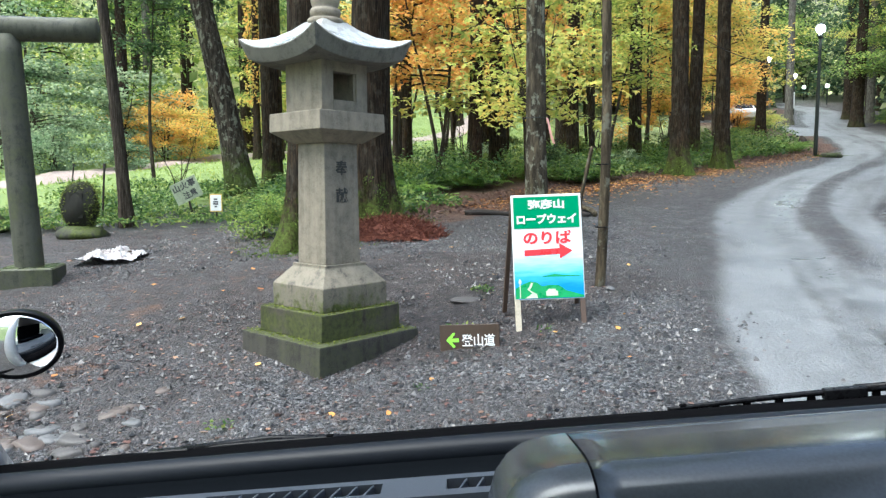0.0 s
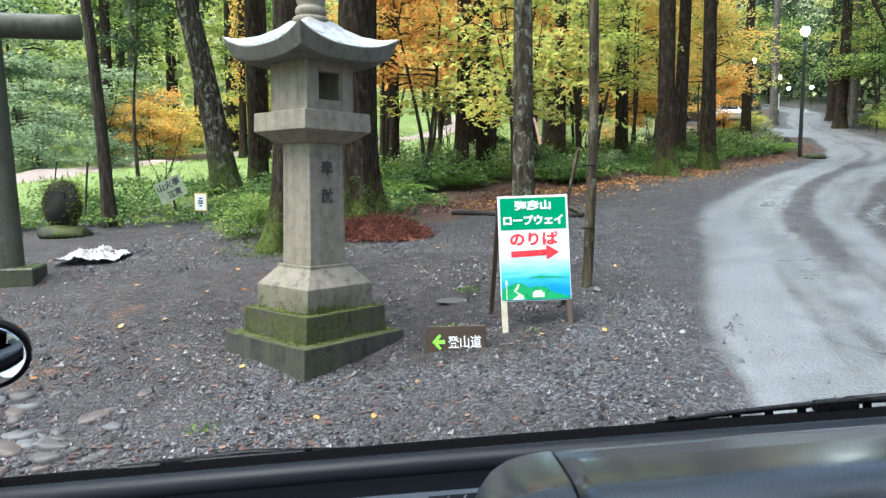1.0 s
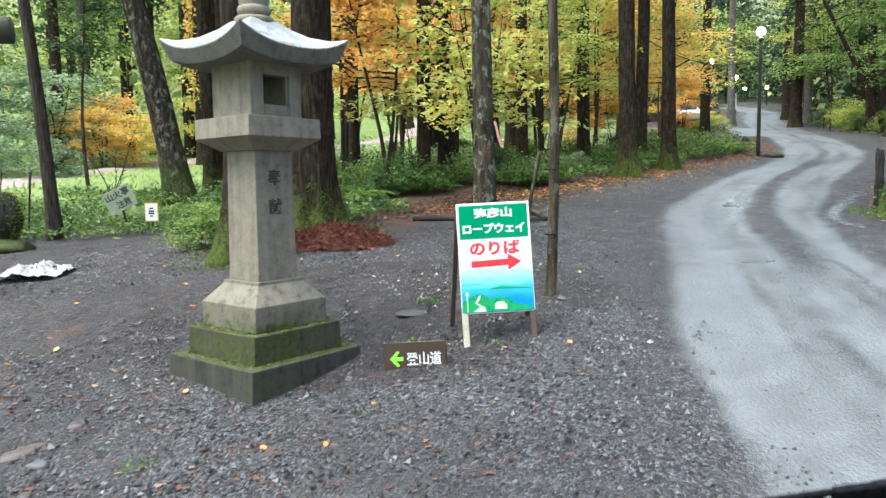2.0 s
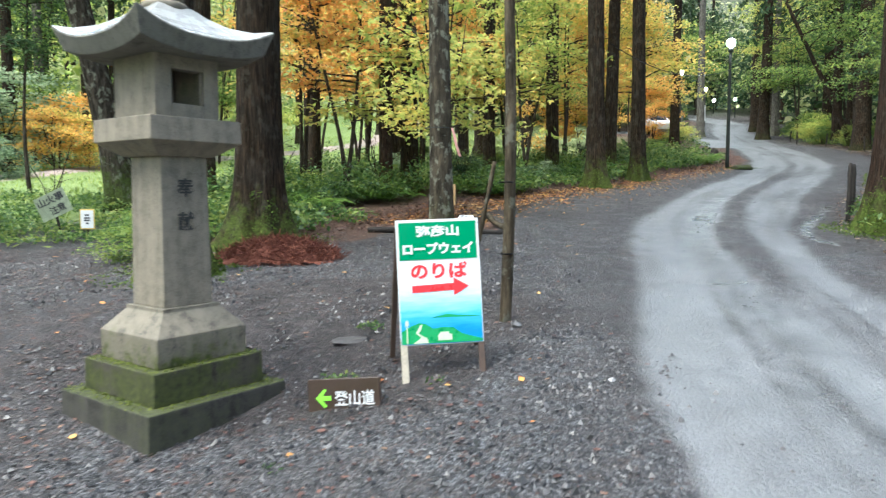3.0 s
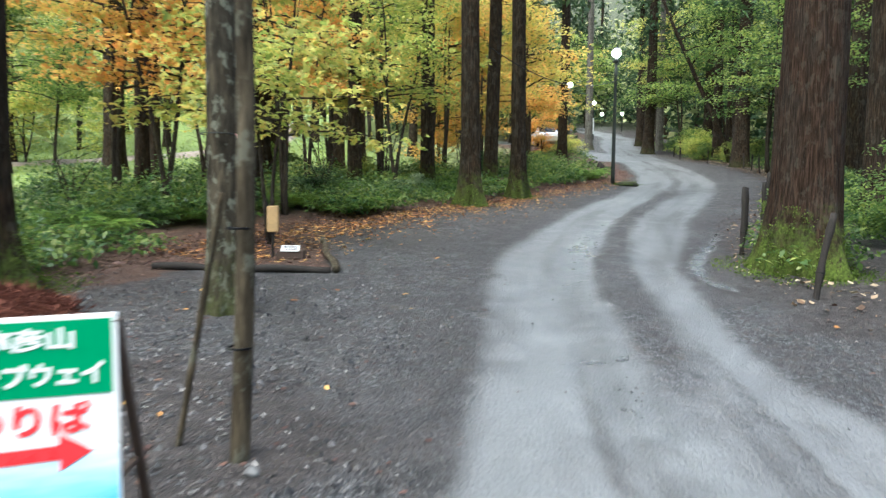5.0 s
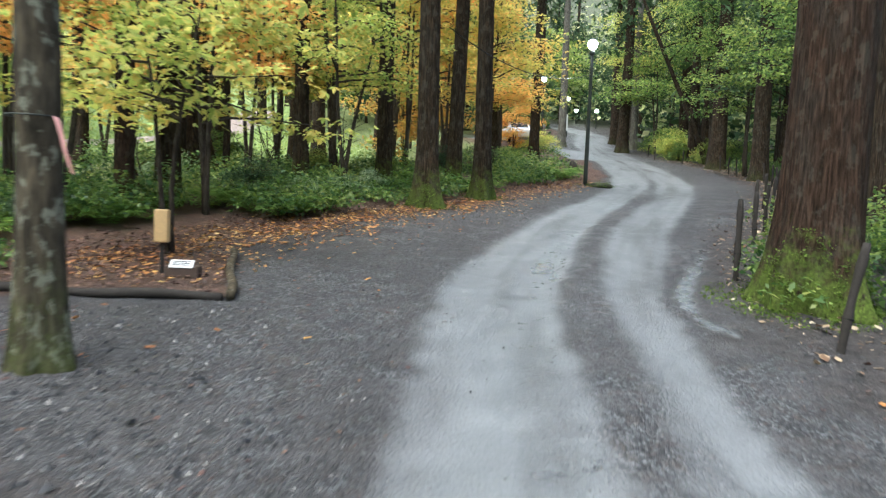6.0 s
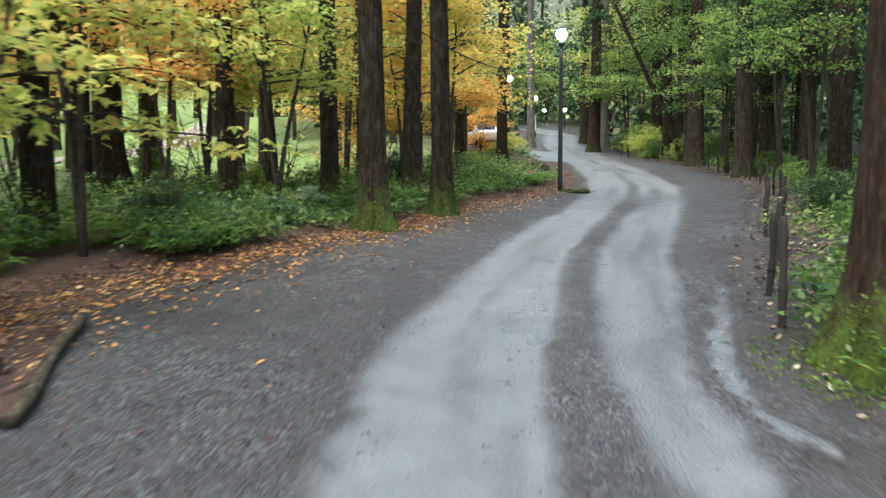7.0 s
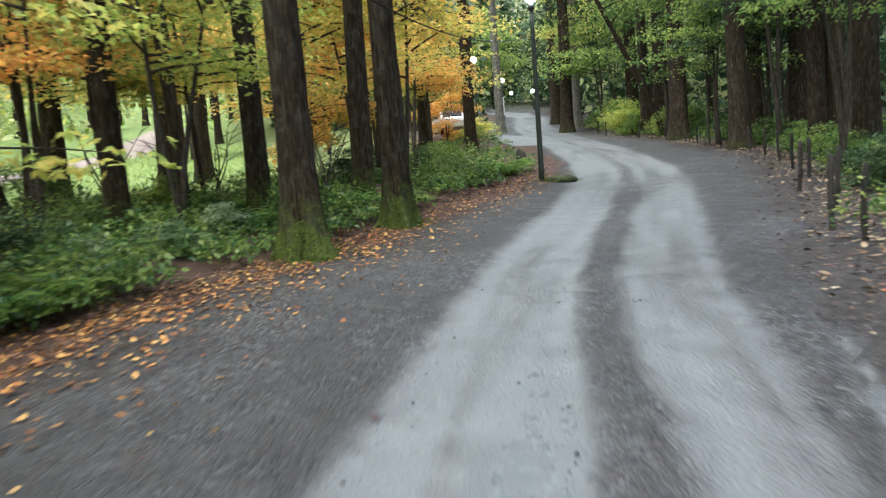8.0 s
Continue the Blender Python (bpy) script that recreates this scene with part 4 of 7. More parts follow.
SHAPES = {"tall": (5, 7.8, 2.6, 3.3, 5200, 0.138, 2), "wide": (6, 6.4, 2.9, 3.0, 5200, 0.138, 3), "low": (7, 3.6, 2.0, 0.5, 4200, 0.13, 3),
          "near": (8, 5.2, 2.2, 1.6, 6500, 0.12, 2), "far": (18, 6.8, 3.0, 1.5, 1500, 0.28, 3), "sapling": (16, 4.2, 1.6, 1.9, 900, 0.125, 2), "tuft": (15, 6.2, 1.5, 4.0, 2400, 0.1, 1), "airy": (12, 6.4, 2.4, 3.1, 3600, 0.13, 2), "spray": (14, 6.2, 2.5, 1.9, 1700, 0.155, 3), "high": (9, 10.5, 3.4, 5.0, 4600, 0.16, 2), "bush": (10, 2.0, 1.3, 0.2, 3600, 0.1, 6)}
TREES = [("orange", "airy", -0.6, 23.5, 1.0), ("orange", "airy", 2.3, 22.6, 1.0), ("lime", "airy", 4.6, 21.0, 0.95), ("orange", "tall", -1.6, 18.2, 0.85), ("yellow", "tall", 9.6, 26.4, 0.95), ("yellow", "tall", 1.6, 25.5, 1.0), ("lime", "spray", 1.7, 16.9, 0.95), ("yellow", "wide", 3.2, 25.5, 1.0),
         ("yellow", "wide", 5.0, 27.5, 1.0), ("yellow", "tall", 7.2, 27.5, 1.05), ("orange", "tall", 9.4, 30.5, 1.0), ("lime", "airy", -2.2, 29.5, 1.1),
         ("yellow", "airy", 1.2, 31.0, 1.1), ("orange", "low", -13.9, 32.8, 1.05), ("lime", "low", -9.6, 37.5, 1.4), ("orange", "low", -13.2, 30.6, 0.85), ("yellow", "low", -12.2, 31.8, 0.8), ("teal", "bush", -14.6, 24.5, 1.1), ("teal", "bush", -13.0, 26.5, 0.9),
         ("green", "low", -17.5, 37.0, 1.6), ("green", "wide", -7.2, 33.5, 1.0), ("green", "tall", -10, 38, 1.2),
         ("lime", "high", 4.6, 24.2, 0.95), ("orange", "airy", -0.6, 17.0, 1.0), ("yellow", "tall", 10.8, 33.5, 1.1), ("orange", "wide", 13.6, 38.0, 1.1),
         ("yellow", "wide", 15.6, 41.5, 1.1), ("orange", "low", 18.6, 48.0, 1.0), ("yellow", "wide", 21.5, 64.0, 1.3), ("green", "low", 24.6, 62.5, 1.0),
         ("green", "high", 24.6, 29.6, 1.0), ("dark", "high", 21.6, 24.2, 0.95), ("green", "tall", 28.6, 38.4, 1.1), ("dark", "tall", 26.6, 32.4, 1.3),
         ("dark", "wide", 29.8, 34.5, 1.5), ("dark", "high", 24.4, 23.4, 1.0), ("dark", "tall", 27.2, 24.6, 1.4), ("green", "high", 28.2, 41.0, 1.1),
         ("dark", "high", 33.0, 41.0, 1.2), ("lime", "high", 34.0, 50.0, 1.2), ("dark", "wide", 36.5, 31.0, 1.8), ("green", "wide", 31.0, 51.5, 1.4),
         ("green", "bush", 29.0, 42.0, 0.85), ("lime", "bush", 30.2, 43.6, 1.0), ("green", "bush", 31.2, 42.6, 1.0), ("green", "bush", 31.6, 47.4, 1.0),
         ("lime", "bush", 30.0, 47.6, 0.9), ("green", "bush", 28.9, 45.0, 0.75), ("green", "bush", -2.95, 9.75, 0.42), ("green", "bush", 32.2, 52.0, 0.9), ("dark", "high", 39, 62, 1.3), ("lime", "high", 32.5, 58.0, 1.2), ("dark", "far", 41.5, 74, 1.6),
         ("green", "far", 33.5, 92.0, 1.9), ("green", "far", 37.0, 90.0, 1.9), ("green", "far", 30.0, 88.0, 1.9), ("green", "far", 27.0, 80.0, 1.9),
         ("yellow", "wide", 11.6, 47.0, 1.3), ("orange", "wide", 5.0, 52.0, 1.5), 
         ("lime", "tall", -14, 48, 1.6), ("green", "tall", -18.5, 40.5, 1.5), ("teal", "wide", -19.5, 29.0, 1.2),
         ("lime", "high", -10.5, 50.0, 1.3), ("green", "high", -22.0, 36.0, 1.2), ("lime", "high", 9.0, 64.0, 1.4),
         ("lime", "bush", 21.6, 50.0, 0.8), ("lime", "bush", 20.2, 48.5, 0.8), ("teal", "low", -16.6, 27.0, 1.1), ("teal", "low", -15.2, 31.0, 1.4), ("green", "bush", -8.0, 14.6, 0.35),
         ("orange", "high", -0.4, 27.6, 0.95), ("yellow", "high", 7.6, 31.5, 0.9), ("green", "near", 9.9, 9.4, 0.45),
         ("green", "bush", 9.9, 8.4, 0.5), ("green", "bush", 10.6, 11.2, 0.7), ("green", "bush", 13.2, 13.8, 0.6), ("dark", "bush", 17.2, 17.4, 0.55), ("green", "far", 39.0, 93.0, 2.0), ("dark", "far", 43.0, 90.0, 1.9), ("dark", "far", 34.0, 97.0, 1.6), ("dark", "far", 24.0, 88.0, 2.0), ("dark", "far", 46.0, 84.0, 1.6), ("dark", "far", 20.0, 82.0, 2.0),
         ("green", "high", 17.8, 21.2, 0.72), ("dark", "bush", 12.9, 14.6, 0.45), ("dark", "bush", 13.9, 15.5, 0.5), ("dark", "bush", 16.2, 19.0, 0.6), ("green", "bush", 14.3, 16.6, 0.35), ("dark", "bush", 15.6, 18.2, 0.55), ("green", "bush", 17.6, 20.2, 0.5),
         ("teal", "bush", 0.4, 22.4, 0.55), ("dark", "bush", 2.4, 19.6, 0.55), ("green", "bush", 4.3, 24.6, 0.6), ("green", "bush", 6.4, 26.2, 0.55), ("green", "bush", 1.6, 26.5, 0.8), ("green", "bush", -1.4, 16.2, 0.45), ("dark", "bush", 8.8, 28.4, 0.7),
         ("teal", "low", -18.5, 29.5, 1.5), ("dark", "wide", -18.5, 39.5, 0.9), ("lime", "low", -7.0, 44.0, 1.2),
         ("dark", "far", 20.5, 74.0, 1.9), ("green", "far", 13.0, 74.0, 1.9), ("dark", "far", 30.5, 78.5, 1.6), ("green", "wide", 37.5, 84.0, 1.6), ("orange", "low", 8.6, 34.0, 1.2), ("dark", "tuft", -8.4, 18.6, 1.0), ("lime", "sapling", 1.5, 13.7, 1.0), ("teal", "bush", 4.5, 19.7, 0.36), ("teal", "bush", 5.1, 21.0, 0.4), ("teal", "bush", 3.3, 19.2, 0.34), ("teal", "bush", -0.7, 15.4, 0.36), ("green", "bush", 13.2, 34.2, 0.5), ("green", "bush", 14.3, 36.6, 0.55), ("dark", "bush", 12.0, 32.6, 0.5), ("green", "bush", 15.0, 38.0, 0.5),
         ("lime", "bush", 30.0, 46.4, 1.25), ("green", "bush", 30.9, 48.4, 1.3), ("lime", "bush", 31.6, 50.4, 1.25), ("green", "bush", 32.4, 53.0, 1.2),
         ("green", "tall", 24.8, 33.0, 1.0), ("green", "bush", 20.5, 24.0, 0.6), ("green", "bush", 18.6, 21.6, 0.55), ("green", "bush", 23.2, 27.6, 0.6), ("green", "bush", 25.4, 31.4, 0.65), ("lime", "bush", 17.0, 19.6, 0.45)]
for k, (colour, shape, x, y, s) in enumerate(TREES):
    plant_tree((colour, shape), x, y, s, k * 77)


def bent_tree(x, y, dia, lean, label, seed, mat):
    """A leaning old stem that forks high up."""
    t = thing("leaning_tree", pose(x, y, gz(x, y)), label, "tree")
    part("trunk", trunk_mesh(dia, 11, seed, 56, 80, 0.4, lean, mat, 0.06, 1.4), None, t)
    s = Soup()
    r = np.random.RandomState(seed)
    wood = Soup()
    for k in range(7):
        h = 6 + 4.5 * r.rand()
        o, a, L = np.array([lean[0] * h, lean[1] * h, h]), r.rand() * 6.28, 1.2 + r.rand() * 1.6
        q = np.linspace(0, 1, 6)[:, None]
        arm = o + q * [np.cos(a) * L, np.sin(a) * L, 0.9] + 0.1 * np.sin(7 * q)
        tube(wood, arm, 0.05 * (1.15 - q[:, 0]), 6, False)
        leaves(s, arm[-1] + r.normal(size=(300, 3)) * [0.6, 0.6, 0.3], 0.1 + 0.06 * r.rand(300), r, 1.2)
    part("limb", wood, mat, t)
    part("crown", s, LEAF_GREEN, t)
    return t


bent_tree(-4.93, 15.3, 0.56, (-0.215, 0.0), "leaning old tree with blotched bark and a mossy foot", 31, OLD_BARK)
bent_tree(-6.3, 12.4, 0.22, (-0.085, 0.0), "thin leaning tree with dark bark beside the meadow", 32, TWIG)
bent_tree(28.7, 41.6, 0.36, (-0.34, 0.25), "dark leaning tree in the wood beyond the posts", 34, CEDAR)
t = thing("young_tree", pose(1.1, 9.45, gz(1.1, 9.45)), "straight young tree with lichen-spotted grey bark and a flared foot", "tree")
part("trunk", trunk_mesh(0.3, 12, 33, 64, 90, 0.35, (-0.008, 0), GREY_BARK, 0.0, 0.8), None, t)
s = Soup()
r = np.random.RandomState(5)
leaves(s, np.array([-0.1, 0, 9.5]) + r.normal(size=(900, 3)) * [1.1, 1.1, 1.3], 0.12 + 0.05 * r.rand(900), r)
part("crown", s, LEAF_GREEN, t)


# ---- undergrowth, grass, litter and stones ----
def undergrowth():
    """Ferns and low shrubs along the left of the road."""
    rng = np.random.RandomState(21)
    s = Soup()

    def patch(x0, x1, y0, y1, count, keep, size, tall, per):
        x, y = rng.uniform(x0, x1, count), rng.uniform(y0, y1, count)
        ok = ~inside(x, y, GRAVEL) & keep(x, y) & (line_dist(x, y, MEADOW_PATH) > 0.9)
        edge = line_dist(x, y, EDGE_LEFT)
        ok &= (edge > np.where(x < -3, 0.1, 0.35)) & (vnoise(x, y, 1.4, 22) > np.where(x < -3, -0.6, np.where(edge < 2.5, -0.12, -0.2)))
        x, y, edge = x[ok], y[ok], edge[ok]
        z = ground_z(x, y) + 0.1
        h = tall * (0.35 + 0.65 * ss(0.2, 1.6, edge)) * (0.35 + 1.1 * (vnoise(x, y, 1.3, 23) * 0.5 + 0.5) ** 1.5)
        h = h * np.where((np.abs(x + 5.0) < 0.85) & (y < 12.9), 0.4, 1.0)
        c = np.repeat(np.stack([x, y, z], -1), per, 0)
        n = len(c)
        a, q = rng.rand(n) * 6.28, np.sqrt(rng.rand(n))
        hh = np.repeat(h, per)
        p = c + np.stack([np.cos(a) * q * 0.34, np.sin(a) * q * 0.34, hh * (1.05 - 0.75 * q ** 2) * (0.35 + 0.65 * rng.rand(n))], -1)
        leaves(s, p, size * (0.6 + 0.8 * rng.rand(n)), rng, 1.1, 0.27, 0.1, 0.7)

    patch(-4.5, 12, 10, 30, 3900, lambda x, y: (y < 27 + 0.5 * np.clip(x - 4, 0, 99)) & (x > -4), 0.1, 0.78, 38)
    patch(9, 24, 22, 50, 1400, lambda x, y: (line_dist(x, y, EDGE_LEFT) < 6.5) & (line_dist(x, y, EDGE_LEFT) > 1.1 + 0.9 * vnoise(x, y, 1.1, 33)), 0.15, 0.55, 20)
    patch(-9.5, -2, 9.5, 17.5, 2100, lambda x, y: (x > -9.2) & ((y < 13.4) | (x > -4.6) | (vnoise(x, y, 0.9, 24) > 0.15)), 0.085, 0.36, 20)
    patch(24, 46, 22, 62, 2600, lambda x, y: (line_dist(x, y, EDGE_RIGHT) > 1.5) & (x * 0.8 > y * 0.35), 0.26, 0.5, 14)
    patch(7, 34, 4, 60, 3000, lambda x, y: (line_dist(x, y, EDGE_RIGHT) < 7.5) & (line_dist(x, y, EDGE_RIGHT) > 1.2) & (x > 7 + 0 * y) & (y < 60) & (x * 0.8 > y * 0.35) & (np.hypot(x - 8.2, y - 10.4) > 2.3), 0.13, 0.45, 14)
    patch(12, 29, 13, 46, 5200, lambda x, y: (line_dist(x, y, EDGE_RIGHT) < 5.5) & (line_dist(x, y, EDGE_RIGHT) > 0.9 + 0.6 * vnoise(x, y, 1.2, 34)) & (x > ROAD_MID(y)), 0.15, 0.6, 16)
    tagged(new("undergrowth", s.mesh("undergrowth", LEAF_FERN)), "dense low ferns and leafy green undergrowth on the forest floor", "undergrowth", kind="stuff")


def meadow():
    rng = np.random.RandomState(22)
    s = Soup()
    x, y = rng.uniform(-26, 10, 26000), rng.uniform(12, 62, 26000)
    ok = ~inside(x, y, GRAVEL) & (line_dist(x, y, MEADOW_PATH) > 1.0)
    ok &= ((x < -3.4) & (y > 11.2)) | (y > 28 + 0.5 * np.clip(x - 4, 0, 99))
    x, y = x[ok], y[ok]
    p = np.stack([x, y, ground_z(x, y) + 0.02], -1)
    leaves(s, p, 0.1 + 0.16 * rng.rand(len(p)) ** 2, rng, 0.1, 0.13, 0.05, -1.6)
    tagged(new("meadow_grass", s.mesh("meadow_grass", GRASS)), "bright green tufts of meadow grass", "grass", kind="stuff")


def far_woods():
    """Foliage on the slopes that close the view."""
    rng = np.random.RandomState(23)
    for name, mat, count, lab, span in (("far_green_foliage", LEAF_DARK, 330, "dark green foliage of the distant wooded slope", (0.2, 1.5)),
                                        ("far_pale_foliage", LEAF_HAZE, 280, "green foliage of the distant slope beyond the meadow, painted pale for bright haze", (0.6, 2.8)),
                                        ("far_autumn_foliage", LEAF_LIME, 130, "yellow-green autumn foliage of the distant slope", (1.3, 2.8))):
        s = Soup()
        a = rng.uniform(*span, count)
        d = 32 + 80 * rng.rand(count) ** 0.7
        x, y = 10 + np.cos(a) * d, 25 + np.sin(a) * d
        ok = (line_dist(x, y, ROAD) > 6) & ((x > 22) | (y > 68) | (x < -22) | ((x < -9) & (y > 44))) & ~((np.abs(x + 2) < 11) & (y > 60) & (rng.rand(count) < 0.55))
        for cx, cy in zip(x[ok], y[ok]):
            base = gz(cx, cy)
            top = rng.uniform(4, 17)
            p = np.array([cx, cy, base + top * 0.5]) + rng.normal(size=(170, 3)) * [2.6, 2.6, top * 0.36]
            p = p[(line_dist(p[:, 0], p[:, 1], ROAD) > 3.5) & (p[:, 2] > base + 0.6)]
            leaves(s, p, 0.45 + 0.55 * rng.rand(len(p)), rng, 0.9, 0.33, 0.1, 0.6)
        tagged(new(name, s.mesh(name, mat)), lab, "trees", kind="stuff")


def litter():
    rng = np.random.RandomState(24)
    s = Soup()
    pts = []
    for (ax, ay), (bx, by) in zip(EDGE_LEFT[8:15], EDGE_LEFT[9:16]):
        L = math.hypot(bx - ax, by - ay)
        n = int(L * (310 if ay < 19 else 120))
        t, o = rng.rand(n), np.abs(rng.normal(size=n)) * 0.8
        nx, ny = (by - ay) / L, -(bx - ax) / L
        o = np.where(rng.rand(n) < 0.25, -o * 0.7, o) - 0.15
        pts.append(np.stack([ax + (bx - ax) * t + nx * o, ay + (by - ay) * t + ny * o], -1))
    q = np.column_stack([rng.uniform(-6, 12, 380), rng.uniform(3.2, 20, 380)])
    pts.append(q[inside(q[:, 0], q[:, 1], GRAVEL)])
    q = np.vstack(pts)
    q = q[line_dist(q[:, 0], q[:, 1], ROAD) > 1.75]
    p = np.column_stack([q, ground_z(q[:, 0], q[:, 1]) + lumps(q[:, 0], q[:, 1]) + 0.016])
    ground_leaves(s, p, 0.035 + 0.05 * rng.rand(len(p)), rng)
    tagged(new("fallen_leaves", s.mesh("fallen_leaves", LEAF_FALLEN)), "yellow and orange leaves fallen along the road's edge", "leaves", kind="stuff")
    s = Soup()
    n = 16000
    x, y = rng.uniform(-8, 12, n), 3.0 + 16 * rng.rand(n) ** 1.2
    x = np.where(rng.rand(n) < 0.6, -8 + 9 * rng.rand(n), x)
    x, y = np.append(x, rng.uniform(-7.5, -1.6, 5500)), np.append(y, 4.5 + 7.5 * rng.rand(5500))
    ok = inside(x, y, GRAVEL) & (line_dist(x, y, ROAD) > 1.3)
    x, y = x[ok], y[ok]
    p = np.column_stack([x, y, ground_z(x, y) + lumps(x, y) + 0.007])
    ground_leaves(s, p, 0.013 + 0.05 * rng.rand(len(p)) ** 3, rng, 0.12)
    edge = []
    for (ax, ay), (bx, by) in zip(EDGE_LEFT[7:17], EDGE_LEFT[8:18]):
        n = int(math.hypot(bx - ax, by - ay) * 380)
        t = rng.rand(n)
        edge.append(np.stack([ax + (bx - ax) * t, ay + (by - ay) * t], -1) + rng.normal(size=(n, 2)) * 0.55 + [-0.45, 0.36])
    bed = np.column_stack([rng.uniform(-0.6, 2.2, 1500), rng.uniform(11.3, 14.2, 1500)])
    edge.append(bed[bed[:, 1] > 11.75 - 0.25 * bed[:, 0]])
    for (ax, ay), (bx, by) in zip(EDGE_RIGHT[2:11], EDGE_RIGHT[3:12]):
        n = int(math.hypot(bx - ax, by - ay) * 50)
        t = rng.rand(n)
        edge.append(np.stack([ax + (bx - ax) * t, ay + (by - ay) * t], -1) + rng.normal(size=(n, 2)) * 0.6)
    q = np.vstack(edge)
    q = q[line_dist(q[:, 0], q[:, 1], ROAD) > 1.75]
    ground_leaves(s, np.column_stack([q, ground_z(q[:, 0], q[:, 1]) + lumps(q[:, 0], q[:, 1]) + np.where(q[:, 0] > ROAD_MID(q[:, 1]), 0.012, 0.035)]), 0.025 + 0.045 * rng.rand(len(q)), rng, 0.3)
    tagged(new("scattered_leaves", s.mesh("scattered_leaves", LEAF_BROWN)), "small brown and red leaves scattered over the gravel", "leaves", kind="stuff")
    s, edge = Soup(), []
    for (ax, ay), (bx, by) in zip(EDGE_RIGHT[1:12], EDGE_RIGHT[2:13]):
        L = math.hypot(bx - ax, by - ay)
        n = int(L * (150 if ay > 14 else 60))
        t, o = rng.rand(n), rng.normal(size=n) * 0.55 + (0.5 if ay > 16 else 0.15)
        edge.append(np.stack([ax + (bx - ax) * t - (by - ay) / L * o, ay + (by - ay) * t + (bx - ax) / L * o], -1))
    q = np.vstack(edge)
    q = q[line_dist(q[:, 0], q[:, 1], ROAD) > 1.75]
    ground_leaves(s, np.column_stack([q, ground_z(q[:, 0], q[:, 1]) + lumps(q[:, 0], q[:, 1]) + np.where(inside(q[:, 0], q[:, 1], GRAVEL), 0.012, 0.06)]), 0.03 + 0.09 * rng.rand(len(q)) ** 1.4, rng, 0.3)
    tagged(new("verge_leaves", s.mesh("verge_leaves", LEAF_TAN)), "pale tan leaves fallen behind the row of posts", "leaves", kind="stuff")


def pebbles():
    rng = np.random.RandomState(25)
    s = Soup()
    n = 110000
    y = 2.3 + 17 * rng.rand(n) ** 1.9
    x = rng.uniform(-6.5, 11.5, n)
    x[:10000], y[:10000] = rng.uniform(-5, 2.6, 10000), rng.uniform(3.2, 11, 10000)
    coarse = np.arange(n) < 10000
    d = line_dist(x, y, ROAD)
    gate = 1.55 + 0.45 * vnoise(x, y, 0.7, 27) - 0.3 * rng.rand(n) ** 2
    ok = inside(x, y, GRAVEL) & (vnoise(x, y, 1.2, 26) > -0.55) & ((d > gate) | ((d < 0.3 + 0.12 * vnoise(x, y, 0.3, 28)) & (y > 6.5)) | (rng.rand(n) < 0.05))
    ok &= np.hypot(x + 1.12, y - 5.27) > 0.55
    x, y = x[ok], y[ok]
    n = len(x)
    r = 0.0045 + 0.0125 * rng.rand(n) ** 3.2 + np.where(coarse[ok], 0.003 + 0.014 * rng.rand(n) ** 2, 0)
    c = np.column_stack([x, y, ground_z(x, y) + lumps(x, y) - np.where(d[ok] < 1.5, 0.03, 0.0) + 0.003 + r * 0.1])
    a = rng.rand(n, 1) * 6.28 + np.array([[0, 1.6, 3.1, 4.7]])
    q = r[:, None] * rng.uniform(0.8, 1.35, (n, 4))
    rim = np.stack([np.cos(a) * q, np.sin(a) * q, rng.uniform(-0.5, 0.25, (n, 4)) * r[:, None]], -1)
    top = np.stack([rng.normal(size=n) * 0.3 * r, rng.normal(size=n) * 0.3 * r, r * rng.uniform(0.5, 1.1, n)], -1)[:, None]
    v = c[:, None] + np.concatenate([rim, top], 1)
    f = np.array([[0, 1, 4], [1, 2, 4], [2, 3, 4], [3, 0, 4]])
    s.add(v.reshape(-1, 3), (f[None] + 5 * np.arange(n)[:, None, None]).reshape(-1, 3))
    me = s.mesh("pebbles", PEBBLE, False)
    tagged(new("pebbles", me), "small grey and dark pebbles lying loose on the gravel", "gravel", kind="stuff")


def needle_heap():
    rng = np.random.RandomState(26)
    t = thing("needle_heap", pose(-1.0, 9.6, gz(-1.0, 9.6)), "heap of reddish-brown dry cedar needles at a trunk's foot", "needles", kind="stuff")
    s, m = Soup(), bmesh.new()
    bmesh.ops.create_grid(m, x_segments=30, y_segments=20, size=1.0)
    for v in m.verts:
        d = math.hypot(v.co.x, v.co.y)
        v.co.z = 0.24 * max(0, 1 - d * d) - 0.03 + 0.09 * noise.noise(v.co * 3) + 0.05 * noise.noise(v.co * 8)
        v.co.x, v.co.y = v.co.x * 0.8, v.co.y * 0.55
    part("mound", m, NEEDLE, t)
    n = 7000
    a, q = rng.rand(n) * 6.28, np.sqrt(rng.rand(n)) * 1.05
    p = np.column_stack([np.cos(a) * q * 0.84, np.sin(a) * q * 0.58, 0.26 * (1 - q ** 2) + 0.01 * rng.rand(n)])
    leaves(s, p, 0.05 + 0.12 * rng.rand(n), rng, 0.7, 0.035, 0.03, 0.3)
    part("needles", s, NEEDLE, t)


